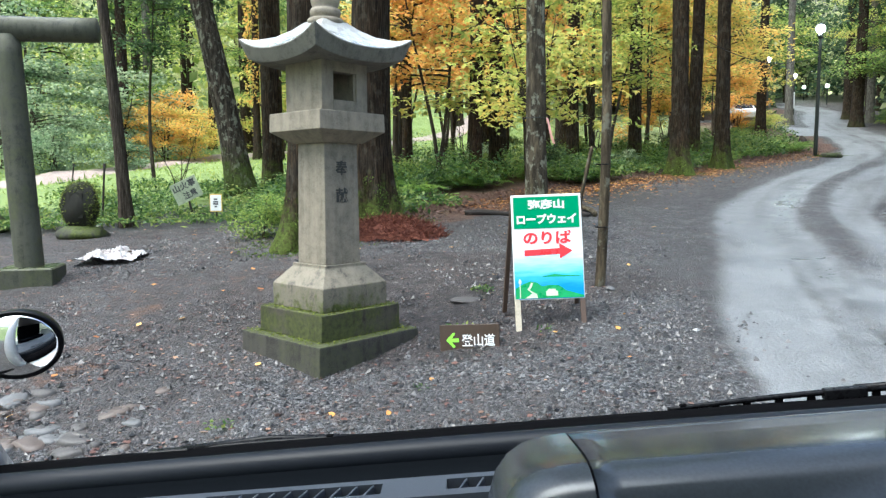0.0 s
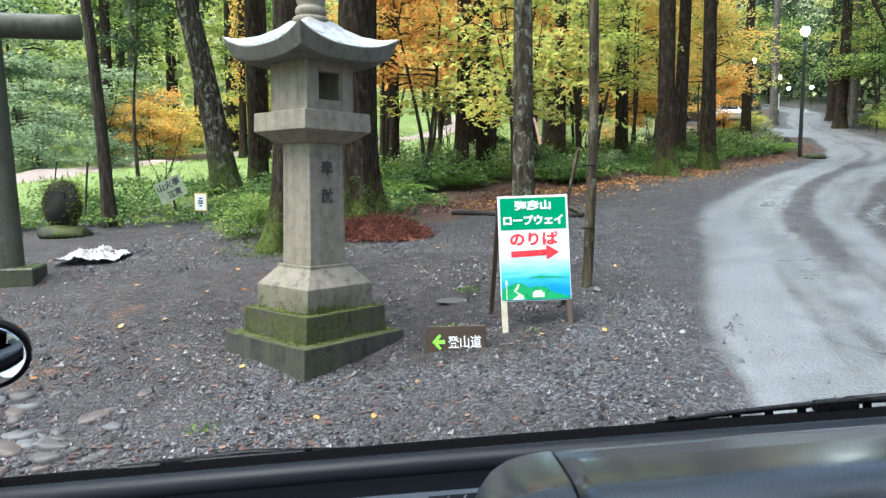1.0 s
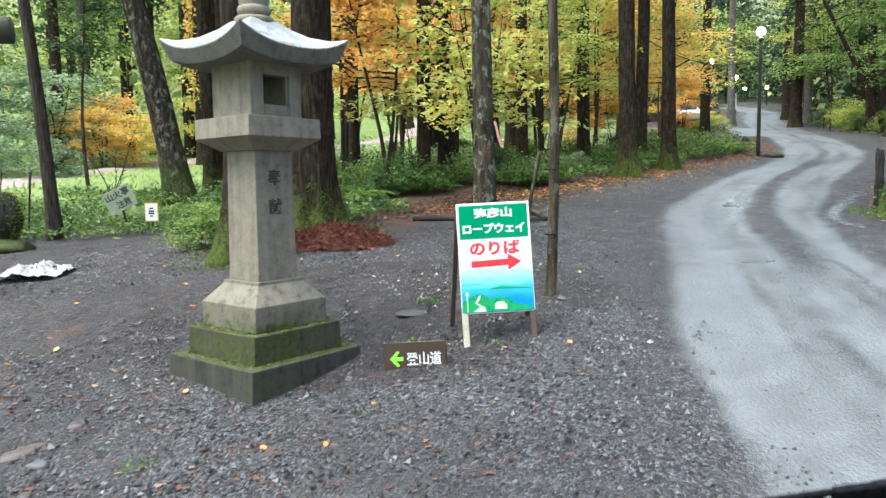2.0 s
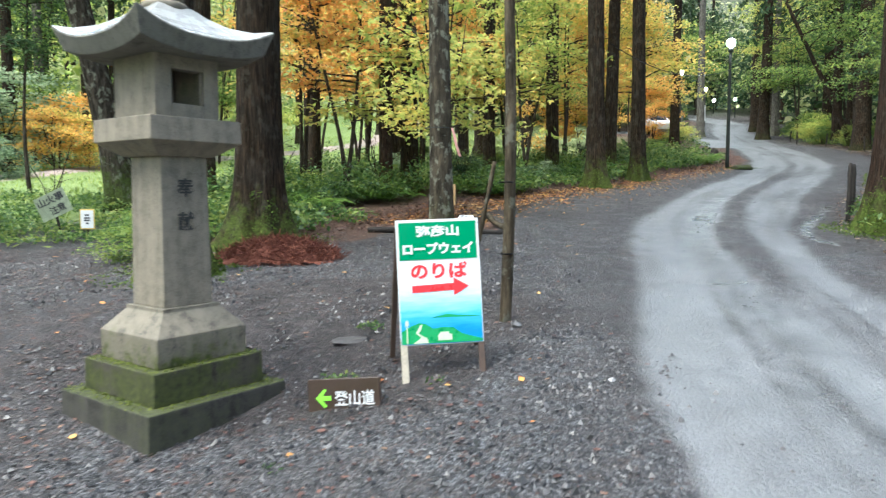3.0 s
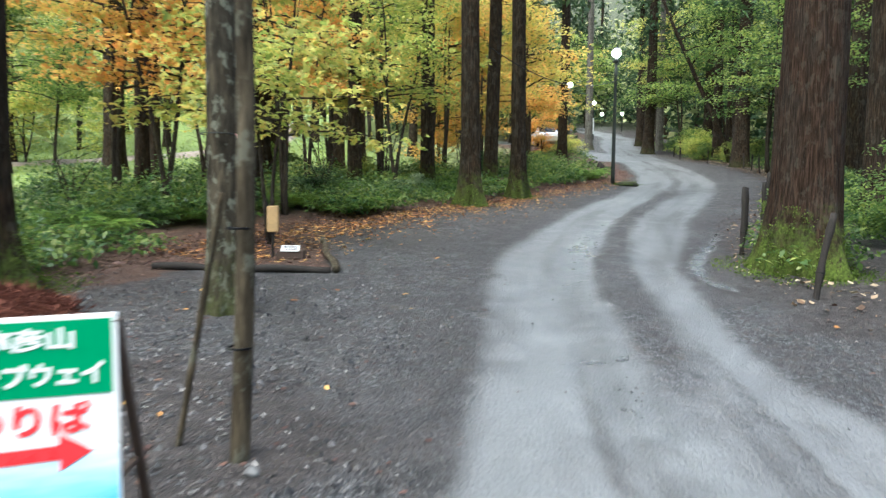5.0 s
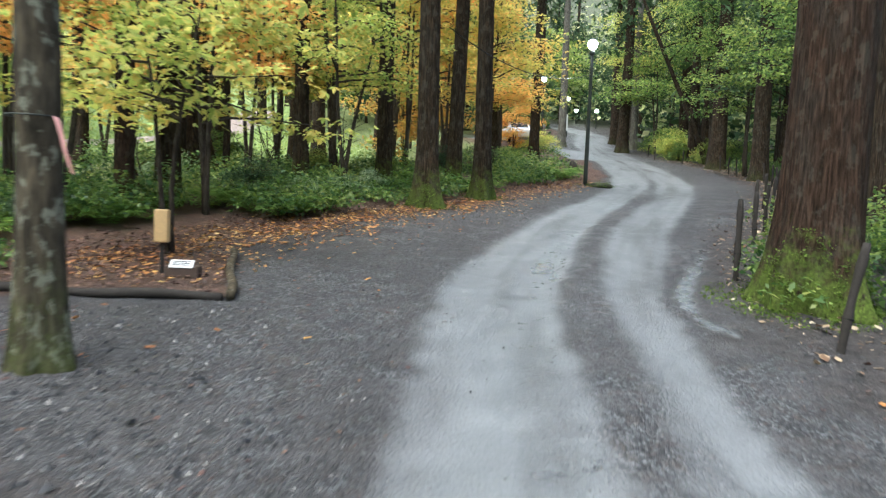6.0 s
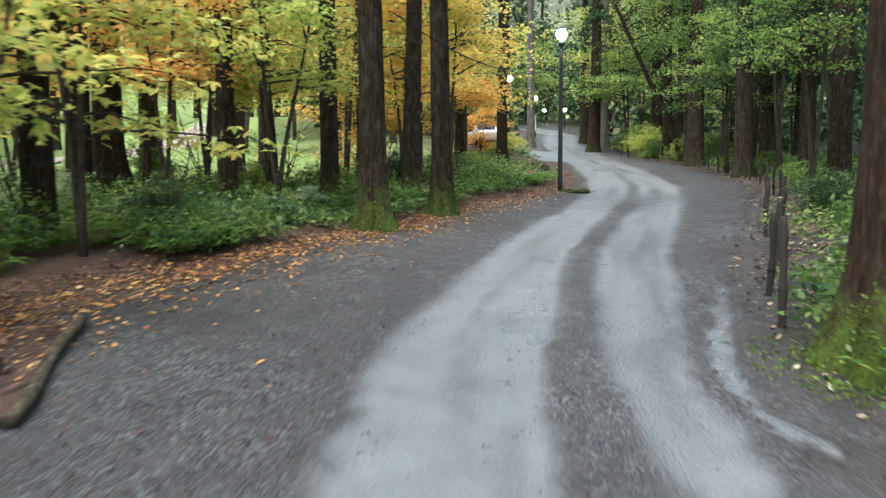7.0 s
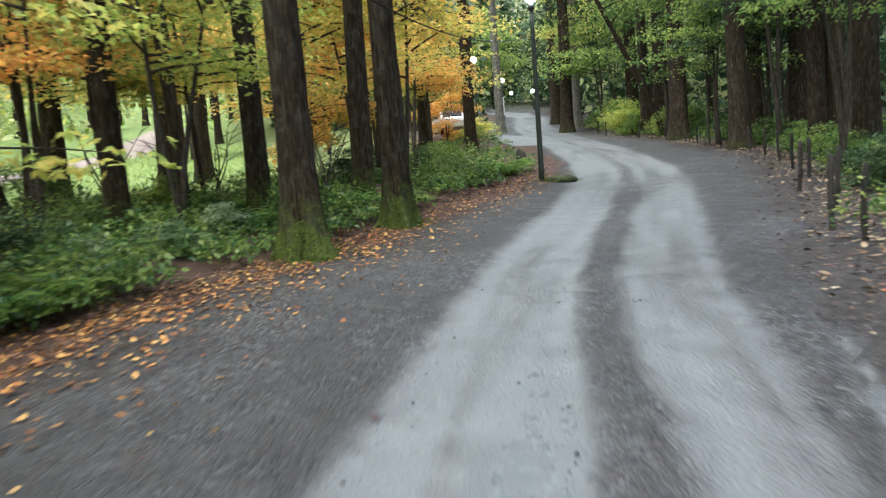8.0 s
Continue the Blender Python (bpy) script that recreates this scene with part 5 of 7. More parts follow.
def root_moss(x, y, dia, flare, high, n, seed, on="a trunk's foot"):
    """Moss cushions and small ferns climbing a trunk's root flare and spreading round it."""
    rng = np.random.RandomState(seed)
    s = Soup()
    a, u = rng.rand(n) * 6.28, rng.rand(n)
    clump = vnoise(a * 2.2 + 40, u * 3.0, 1.0, seed) + 0.5 * vnoise(a * 6 + 90, u * 8, 1.0, seed + 1)
    on_stem = rng.rand(n) < 0.6
    h = np.where(on_stem, high * u ** 1.5, 0.0)
    r = dia / 2 + dia * flare * 0.62 * np.exp(-h / (0.32 + 0.25 * dia)) + np.where(on_stem, 0.02, 0.5 * u ** 2)
    px, py = x + np.cos(a) * r, y + np.sin(a) * r
    ok = clump > np.where(on_stem, 0.05 + 0.35 * h / high, -0.25)
    p = np.column_stack([px, py, ground_z(px, py) + 0.03 + h])[ok]
    leaves(s, p, 0.016 + 0.03 * rng.rand(len(p)) ** 2, rng, 0.6, 0.3, 0.1, -0.2)
    tagged(new("root_moss", s.mesh("root_moss", MOSS_BRIGHT)), "shaggy green moss and small ferns at " + on, "moss", kind="stuff")


def ferns():
    """Arching fronds with paired leaflets, in clumps on the forest floor."""
    rng = np.random.RandomState(61)
    s = Soup()
    x, y = rng.uniform(-3.5, 15, 2200), rng.uniform(10.5, 31, 2200)
    edge = line_dist(x, y, EDGE_LEFT)
    ok = ~inside(x, y, GRAVEL) & (edge > 0.5) & (edge < 6) & (vnoise(x, y, 1.8, 62) > 0.05)
    x, y = x[ok][:520], y[ok][:520]
    k = (np.arange(15) + 1) / 15.5
    for px, py in zip(x, y):
        z0 = gz(px, py) + 0.08
        for a in np.linspace(0, 6.28, 8)[:-1] + rng.rand() * 6.28 + rng.normal(size=7) * 0.2:
            L, lift = rng.uniform(0.35, 0.7), rng.uniform(0.7, 1.3)
            d, side = np.array([np.cos(a), np.sin(a), 0.0]), np.array([-np.sin(a), np.cos(a), 0.0])
            c = np.array([px, py, z0]) + d * (k * L)[:, None] + np.array([0, 0, 1.0]) * (L * lift * (1.3 * k - 1.05 * k ** 2))[:, None]
            w = (0.3 * L * np.sin(np.pi * np.minimum(1, 0.25 + 0.8 * k)) + 0.015)[:, None]
            for sgn in (-1, 1):
                tip = c + sgn * side * w + d * w * 0.35 - [0, 0, 0.02]
                half = d * 0.03 * L
                v = np.stack([c - half * 0.6, (c + tip) / 2 - half, tip, (c + tip) / 2 + half], 1)
                s.add(v.reshape(-1, 3), np.arange(60).reshape(15, 4))
    tagged(new("ferns", s.mesh("ferns", FERN)), "green arching ferns in clumps on the forest floor", "ferns", kind="stuff")


undergrowth()
ferns()
meadow()
far_woods()
litter()
pebbles()
needle_heap()
root_moss(8.2, 10.4, 0.82, 0.42, 0.85, 10000, 41)
root_moss(-2.05, 8.75, 0.5, 0.75, 0.7, 6000, 42)
root_moss(-1.4, 10.65, 0.64, 0.7, 0.8, 8000, 43)
root_moss(6.02, 19.0, 0.47, 0.62, 0.5, 2400, 44)
root_moss(7.82, 20.75, 0.41, 0.62, 0.5, 1800, 45)


def stone_block(name, label, x, y, size, seed, mat, group="", sink=0.25, flat=0.55):
    bm = bmesh.new()
    bmesh.ops.create_icosphere(bm, subdivisions=3, radius=0.5)
    roughen(bm, 0.16, 0.45, seed)
    for v in bm.verts:
        v.co = Vector((v.co.x * size[0], v.co.y * size[1], v.co.z * size[2]))
    for f in bm.faces:
        f.smooth = True
    ob = part(name, bm, mat)
    ob.matrix_basis = pose(x, y, gz(x, y) + size[2] * (0.5 - sink), 0, 0, seed * 53)
    return tagged(ob, label, "stone", group)


def climbing_vine(x, y, dia):
    """A slim far cedar with an orange vine wound up its stem."""
    cedar(x, y, dia, "slim dark cedar at the far side of the meadow", near=False, seed=2)
    r = np.random.RandomState(71)
    s = Soup()
    k = np.linspace(0, 1, 90)
    tube(s, np.stack([0.3 * np.cos(9 * k), 0.3 * np.sin(9 * k), 1.0 + 11 * k], -1), 0.03 - 0.015 * k, 5)
    t = thing("climbing_vine", pose(x, y, gz(x, y)), "orange-leaved vine climbing a slim cedar stem", "vine")
    part("stem", s, TWIG, t)
    s = Soup()
    n = 1500
    a, h = r.rand(n) * 6.28, 2.5 + 9.5 * r.rand(n)
    q = 0.25 + 0.3 * r.rand(n)
    leaves(s, np.column_stack([q * np.cos(a), q * np.sin(a), h]), 0.1 + 0.1 * r.rand(n), r, 0.6, 0.36, 0.1, 1.0)
    part("foliage", s, LEAF_ORANGE, t)


def weed(x, y, r0, n, seed):
    r = np.random.RandomState(seed)
    s = Soup()
    a, q = r.rand(n) * 6.28, r0 * np.sqrt(r.rand(n))
    leaves(s, np.column_stack([q * np.cos(a), q * np.sin(a), 0.01 + 0.03 * r.rand(n)]), 0.02 + 0.03 * r.rand(n), r, 0.8, 0.3, 0.1, -0.3)
    ob = part("weed", s, LEAF_FERN, None, at=pose(x, y, gz(x, y)))
    tagged(ob, "small green weed growing in the gravel", "plant", "weeds in the gravel")


def bare_shrub(m):
    """A few crooked leafless stems from one root."""
    r = np.random.RandomState(81)
    t = thing("bare_shrub", m, "leafless shrub with thin crooked dark stems", "shrub", "bare shrubs in the grove")
    k = np.linspace(0, 1, 12)
    for q in range(4):
        s = Soup()
        a, h, w = r.rand() * 6.28, r.uniform(1.5, 2.6), r.uniform(0.4, 0.9)
        stem = np.stack([np.cos(a) * w * k ** 1.5 + 0.05 * np.sin(9 * k + q), np.sin(a) * w * k ** 1.5 + 0.05 * np.cos(7 * k), h * k - 0.05], -1)
        tube(s, stem, 0.02 * (1.1 - k), 6)
        for f in (0.35, 0.5, 0.62, 0.75, 0.85):
            o = np.array([np.interp(f, k, stem[:, c]) for c in range(3)])
            b, L = r.rand() * 6.28, r.uniform(0.3, 0.7)
            tube(s, o + np.stack([np.cos(b) * L * k, np.sin(b) * L * k, 0.6 * L * k - 0.25 * L * k ** 2], -1), 0.008 * (1.15 - k), 5, False)
        part("stem", s, TWIG, t)
    return t


def fallen_log(a, b, r0, label):
    k = np.linspace(0, 1, 14)
    a, b = np.array([a[0], a[1], gz(*a) + 0.25]), np.array([b[0], b[1], gz(*b) + 0.2])
    mid = (a + b) / 2
    s = Soup()
    tube(s, a - mid + (b - a) * k[:, None] + np.stack([0 * k, 0.04 * np.sin(6 * k), 0.05 * np.sin(9 * k)], -1), r0 * (1.1 - 0.4 * k), 12)
    ob = part("fallen_log", s, TWIG, at=pose(*mid))
    tagged(ob, label, "log")


shrub = None
for k, (x, y, sc) in enumerate(((4.6, 22.8, 1.0), (2.6, 20.4, 0.9), (6.9, 22.6, 0.9), (7.6, 26.0, 1.1), (3.0, 26.8, 1.2), (0.2, 20.2, 1.0), (9.4, 25.2, 0.8), (-6.5, 15.4, 0.75), (5.3, 28.6, 1.2), (-2.2, 16.9, 0.9))):
    m = pose(x, y, gz(x, y), 0, 0, k * 67)
    shrub = bare_shrub(m) if shrub is None else shrub
    ob = shrub if k == 0 else copy_thing(shrub, m)
    ob.scale = (sc, sc, sc)
fallen_log((2.9, 24.3), (4.9, 25.4), 0.09, "thin dark log lying in the undergrowth")
fallen_log((5.0, 25.6), (7.4, 26.4), 0.11, "dark fallen log among the ferns")
for x, y, h in ((-7.05, 12.95, 1.15), (-11.8, 20.5, 0.6)):
    s = Soup()
    k = np.linspace(0, 1, 8)
    tube(s, np.stack([0.1 * k, 0 * k, -0.1 + (h + 0.1) * k], -1), 0.02 + 0.012 * (k > 0.9), 8)
    tagged(part("thin_stake", s, DARK_WOOD, at=pose(x, y, gz(x, y))), "thin dark stake standing in the grass", "stake", "stakes by the meadow")
stone_block("dark_stone", "low dark squared stone beyond the torii", -8.5, 11.9, (0.5, 0.4, 0.5), 33, ROCK)
climbing_vine(-9.3, 31.8, 0.34)
for k, (x, y, r0, n) in enumerate(((0.24, 6.35, 0.12, 80), (0.05, 5.3, 0.16, 120), (-1.55, 3.62, 0.09, 26), (-0.25, 4.1, 0.06, 14), (0.72, 4.95, 0.06, 14))):
    weed(x, y, r0, n, k + 5)


def slab_stone(x, y, size, seed, mat):
    """A flat broken stone with a crooked outline, bedded in the mud."""
    r = np.random.RandomState(seed)
    bm = bmesh.new()
    n = 8 + seed % 3
    a = np.sort(np.linspace(0, 6.28, n, endpoint=False) + r.normal(size=n) * 0.08)
    q = size / 2 * (1 + 0.18 * np.sin(2 * a + r.rand() * 6) + 0.16 * np.sin(3 * a + r.rand() * 6)) * r.uniform(0.86, 1.08, n)
    rings = []
    for k, z in ((1.02, -0.05), (1.0, 0.002), (0.93, 0.012), (0.8, 0.018 + 0.006 * r.rand())):
        rings.append([bm.verts.new((c * k * math.cos(t) * 1.25, c * k * math.sin(t), z + 0.003 * r.normal())) for c, t in zip(q, a)])
    for lo, hi in zip(rings, rings[1:]):
        for k in range(n):
            bm.faces.new((lo[k], lo[(k + 1) % n], hi[(k + 1) % n], hi[k]))
    bm.faces.new(rings[0][::-1])
    bm.faces.new(rings[-1])
    for f in bm.faces:
        f.smooth = True
    ob = part("paving_stone", bm, mat)
    ob.matrix_basis = pose(x, y, gz(x, y) + float(lumps(x, y)) - 0.004, 5 * r.normal(), 5 * r.normal(), r.rand() * 360)
    return tagged(ob, "flat broken stone bedded in mud", "stone", "loose stones by the torii")


rng = np.random.RandomState(31)
for k in range(52):
    slab_stone(-3.4 + 1.35 * rng.rand() ** 1.2, 3.05 + 1.25 * rng.rand(), 0.06 + 0.17 * rng.rand() ** 1.7, k + 1, (COBBLE, PALE_STONE, RUST_STONE)[k % 3])
stone_block("flat_stone", "flat grey stone sunk in the mud", 0.08, 6.12, (0.34, 0.22, 0.05), 21, COBBLE, sink=0.45)
stone_block("pole_stone", "pale stone at the foot of a pole", 1.5, 6.08, (0.11, 0.08, 0.055), 22, PALE_STONE, sink=0.3)
stone_block("tree_stump", "small dark stump beside the road", 15.2, 31.4, (0.35, 0.35, 0.75), 23, DARK_WOOD)
stone_block("roadside_rock", "low mossy rock by the lamp post", 13.45, 25.45, (0.8, 0.5, 0.3), 24, ROCK, sink=0.5)
root_moss(13.4, 25.5, 0.5, 0.3, 0.16, 1500, 46, "a lamp post's foot")


# ---- stone lantern ----
def stone_lantern():
    x, y = -1.12, 5.27
    t = thing("stone_lantern", pose(x, y, 0.02, 0, 0, 4), "tall weathered stone lantern on a mossy stepped plinth", "stone lantern")
    turn = pose(0, 0, 0, 0, 0, 0)
    h = 0.545
    part("plinth_step", roughen(square_rings([(h + 0.008, -0.12), (h, 0.255)], 0.012), 0.004, 0.2), LANTERN_FOOT, t, "lowest step, dark and mossy", turn)
    part("plinth_step", roughen(square_rings([(0.432, 0.255), (0.428, 0.475)], 0.01), 0.004, 0.2, 1), LANTERN_DARK, t, "middle step with moss on its ledge", turn)
    part("plinth_top", roughen(square_rings([(0.35, 0.475), (0.35, 0.675), (0.225, 0.82), (0.225, 0.845)], 0.008), 0.003, 0.2, 2), SHOULDER, t, "pale sloping shoulder stone", turn)
    part("shaft", square_rings([(0.19, 0.845), (0.178, 1.9)], 0.006), LANTERN_STONE, t, "plain grey square shaft", turn)
    part("platform", square_rings([(0.215, 1.87), (0.35, 1.965), (0.346, 2.115), (0.34, 2.12)], 0.006), LANTERN_STONE, t, "flared platform slab", turn)
    w, z0, z1 = 0.245, 2.12, 2.535
    mid, hh = (z0 + z1) / 2, z1 - z0
    for sx, sy in ((-1, -1), (1, -1), (1, 1), (-1, 1)):
        part("fire_box_corner", box(0.12, 0.12, hh, (sx * (w - 0.06), sy * (w - 0.06), mid), 0.004), LANTERN_STONE, t)
    for sgn in (-1, 1):
        part("fire_box_wall", box(0.25, 0.1, hh - 0.004, (0, sgn * (w - 0.051), mid), 0.001), LANTERN_STONE, t)
        part("window_sill", box(0.1, 0.25, 0.095, (sgn * (w - 0.051), 0, z0 + 0.05), 0.003), LANTERN_STONE, t)
        part("window_head", box(0.1, 0.25, 0.09, (sgn * (w - 0.051), 0, z1 - 0.046), 0.003), LANTERN_STONE, t)
        for side in (-1, 1):
            part("window_frame", box(0.02, 0.018, 0.226, (sgn * (w - 0.03), side * 0.116, z0 + 0.2105), 0.002), LANTERN_STONE, t)
    part("fire_box_floor", box(0.44, 0.44, 0.03, (0, 0, z0 + 0.016)), LANTERN_STONE, t)
    bm = bmesh.new()
    n, rings = 14, []
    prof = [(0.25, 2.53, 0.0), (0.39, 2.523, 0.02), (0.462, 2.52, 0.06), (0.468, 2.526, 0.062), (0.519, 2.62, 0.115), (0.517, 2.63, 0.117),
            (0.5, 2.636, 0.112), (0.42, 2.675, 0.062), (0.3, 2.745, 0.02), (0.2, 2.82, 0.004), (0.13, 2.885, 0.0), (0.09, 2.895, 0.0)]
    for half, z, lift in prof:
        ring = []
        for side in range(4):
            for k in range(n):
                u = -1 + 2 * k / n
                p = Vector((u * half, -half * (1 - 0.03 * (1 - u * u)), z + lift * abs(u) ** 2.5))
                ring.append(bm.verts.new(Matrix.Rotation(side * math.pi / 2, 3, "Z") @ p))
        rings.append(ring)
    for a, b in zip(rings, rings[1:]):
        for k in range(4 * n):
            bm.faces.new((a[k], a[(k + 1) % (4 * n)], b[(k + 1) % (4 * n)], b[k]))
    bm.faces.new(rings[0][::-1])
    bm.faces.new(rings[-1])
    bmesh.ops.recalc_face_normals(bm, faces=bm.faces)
    part("roof", bm, ROOF_STONE, t, "curved wet roof stone with upswept corners, reflected sky painted pale on top", turn)
    part("finial", lathe([(0.15, 2.86), (0.155, 2.9), (0.145, 2.912), (0.105, 2.918), (0.125, 2.935), (0.132, 2.965), (0.122, 2.995), (0.1, 3.005), (0.118, 3.03), (0.124, 3.065), (0.115, 3.095), (0.085, 3.11), (0.11, 3.155), (0.14, 3.235), (0.12, 3.315), (0.06, 3.375), (0.01, 3.425)]), LANTERN_STONE, t, "ringed jewel-shaped finial", turn)
    rng = np.random.RandomState(77)
    s = Soup()
    for inner, outer, z, n in ((0.432, 0.54, 0.256, 1900), (0.352, 0.428, 0.476, 1300)):
        u, side = rng.uniform(-1, 1, n), rng.randint(0, 4, n)
        d = inner + (outer - inner) * rng.rand(n) ** 1.8
        a, b = np.where(side < 2, u * d, np.where(side == 2, d, -d)), np.where(side < 2, np.where(side == 0, d, -d), u * d)
        ok = vnoise(a + 3, b + 3, 0.12, 78) > -0.1
        leaves(s, np.column_stack([a, b, z + 0 * a])[ok], 0.01 + 0.014 * rng.rand(ok.sum()), rng, 0.8, 0.3, 0.1, -0.5)
    part("ledge_moss", s, MOSS, t, "cushions of green moss on the ledges")
    # dark letters raised a little; nothing is cut into the shaft
    for word, z, off in (("奉", 1.66, -0.1825), ("献", 1.43, -0.1852)):
        part("inscription", lettering(word, 0.125, 0.006), INSCRIPTION_DARK, t, "dark characters standing proud of the shaft", pose(0, 0, 0, 0, 0, 90) @ Matrix.Translation((0, off, z)))
    t.matrix_basis = pose(x, y, 0.02, 0, 0, -86 + 45 + 0)
    return t


lantern = stone_lantern()


# ---- signs ----
def board_frame(a, b, c):
    """A pose at the middle of a board's foot: x along it, z up it."""
    a, b, c = Vector(a), Vector(b), Vector(c)
    ex = (b - a).normalized()
    ez = (c - a - ex * (c - a).dot(ex)).normalized()
    ey = ez.cross(ex)
    m = Matrix((ex, ey, ez)).transposed().to_4x4()
    m.translation = (a + b) / 2
    return m


def ropeway_sign():
    m = board_frame((0.489, 5.123, 0.552), (1.087, 5.133, 0.574), (0.466, 5.254, 1.448))
    t = thing("ropeway_sign", m, "painted A-frame ropeway sign with a red arrow standing on the gravel", "sign")
    part("board", box(0.6, 0.018, 0.9, (0, 0.009, 0.45), 0.003), WHITE_PAINT, t)
    part("picture", box(0.585, 0.003, 0.41, (0, -0.0015, 0.2125)), PRINT_SKY, t, "printed blue sky fading to white")
    part("header", box(0.56, 0.003, 0.27, (0, -0.0015, 0.745)), GREEN_PAINT, t, "green heading panel")
    part("heading", lettering("弥彦山", 0.085, 0.003, 0.31, 0.04), WHITE_PAINT, t, "white heading letters", pose(0, -0.0045, 0.815))
    part("heading", lettering("ロープウェイ", 0.085, 0.003, 0.51, 0.045), WHITE_PAINT, t, "white heading letters", pose(0, -0.0045, 0.69))
    part("lettering", lettering("のりば", 0.115, 0.003, 0.41, 0.035), RED_PAINT, t, "red letters", pose(0, -0.0015, 0.53))
    part("arrow", flat([(-0.2, 0.375), (0.1, 0.385), (0.1, 0.345), (0.21, 0.41), (0.1, 0.475), (0.1, 0.435), (-0.2, 0.425)], 0.003), RED_PAINT, t, "red arrow pointing along the road", pose(0, -0.003, 0))
    hill = [(-0.29, 0.012), (0.29, 0.012), (0.29, 0.03), (0.22, 0.05), (0.14, 0.075), (0.08, 0.12), (0.0, 0.125), (-0.06, 0.115), (-0.11, 0.15), (-0.16, 0.16), (-0.22, 0.14), (-0.29, 0.1)]
    part("printed_hill", flat(hill, 0.002), HILL_PAINT, t, "printed green hillside", pose(0, -0.003, 0))
    isle = [(-0.08, 0.192), (0.12, 0.19), (0.29, 0.188), (0.25, 0.198), (0.12, 0.206), (0.04, 0.216), (-0.02, 0.205)]
    part("printed_island", flat(isle, 0.001), HILL_PAINT, t, "printed distant island", pose(0, -0.003, 0))
    way = [(-0.21, 0.014), (-0.1, 0.014), (-0.11, 0.05), (-0.17, 0.085), (-0.15, 0.11), (-0.14, 0.145), (-0.155, 0.147), (-0.175, 0.11), (-0.19, 0.09), (-0.15, 0.055)]
    part("printed_path", flat(way, 0.002), PALE_PAINT, t, "printed winding path", pose(0, -0.005, 0))
    part("printed_tower", flat([(-0.254, 0.014), (-0.246, 0.014), (-0.246, 0.14), (-0.238, 0.145), (-0.238, 0.165), (-0.25, 0.185), (-0.262, 0.165), (-0.262, 0.145), (-0.254, 0.14)], 0.002), PALE_PAINT, t, "printed white tower", pose(0, -0.005, 0))
    part("printed_building", flat([(-0.03, 0.03), (0.07, 0.03), (0.07, 0.07), (0.05, 0.075), (0.05, 0.09), (-0.01, 0.09), (-0.02, 0.075), (-0.03, 0.07)], 0.002), PALE_PAINT, t, "printed pale building", pose(0, -0.005, 0))
    inv = m.inverted()

    def leg(a, b, w, mat, label=""):
        a, b = inv @ Vector(a), inv @ Vector(b)
        d = b - a
        bm = box(w, 0.03, d.length, (0, 0, 0), 0.004)
        part("leg", bm, mat, t, label, Matrix.Translation((a + b) / 2) @ d.to_track_quat("Z", "Y").to_matrix().to_4x4())

    leg((0.525, 5.07, gz(0.53, 5.05) - 0.03), (0.51, 5.15, 0.62), 0.05, PALE_WOOD, "bare pale wooden leg")
    leg((1.075, 5.09, gz(1.07, 5.08) - 0.03), (1.065, 5.16, 0.62), 0.045, BROWN_WOOD, "brown wooden leg")
    leg((0.43, 5.62, gz(0.43, 5.62) - 0.03), (0.475, 5.29, 1.44), 0.04, BROWN_WOOD, "brown rear leg")
    leg((1.1, 5.66, gz(1.1, 5.66) - 0.03), (1.045, 5.27, 1.44), 0.04, BROWN_WOOD, "brown rear leg")
    part("brace", box(0.03, 0.02, 0.3, (0.29, 0.16, 0.3), 0.003, Matrix.Rotation(radians(90), 4, "X")), BROWN_WOOD, t)


def trail_sign():
    m = board_frame((-0.14, 4.885, 0.125), (0.35, 4.775, 0.165), (-0.15, 4.93, 0.4))
    t = thing("trail_sign", m, "small dark brown board with white letters and lime arrow", "sign")
    part("board", box(0.5, 0.035, 0.255, (0, 0.0175, 0.1275), 0.004), BROWN_BOARD, t)
    part("letters", lettering("登山道", 0.1, 0.004, 0.275, 0.012), WHITE_PAINT, t, "white letters", pose(0.075, -0.003, 0.125))
    arrow = [(-0.195, 0.128), (-0.135, 0.19), (-0.118, 0.18), (-0.148, 0.142), (-0.09, 0.142), (-0.09, 0.112), (-0.148, 0.112), (-0.118, 0.075), (-0.135, 0.065)]
    part("arrow", flat(arrow, 0.003), LIME_PAINT, t, "lime-green arrow", pose(0, -0.001, 0))
    for x in (-0.16, 0.16):
        part("stake", box(0.04, 0.04, 0.34, (x, 0.057, 0.06), 0.004), DARK_WOOD, t)


def fire_warning():
    x, y = -5.36, 12.9
    t = thing("fire_warning_sign", pose(x, y, gz(x, y), 0, 0, -8), "crooked faded board warning of forest fires, leaning among shrubs", "sign")
    tilt = pose(0.03, 0, 0.6, 4, -24, 0)
    part("board", box(0.58, 0.015, 0.42, (0, 0, 0), 0.003), plain("faded_board_paint", (0.3, 0.34, 0.23), 0.6, vary=0.35), t, "", tilt)
    part("letters", lettering("山火事", 0.15, 0.003, 0.5), INK, t, "dark letters", tilt @ pose(0, -0.009, 0.1))
    part("letters", lettering("注意", 0.15, 0.003, 0.3), INK, t, "dark letters", tilt @ pose(0.05, -0.009, -0.09))
    part("stake", box(0.035, 0.03, 0.85, (0.08, 0.03, 0.34), 0.003, Matrix.Rotation(radians(-14), 4, "Y")), DARK_WOOD, t)


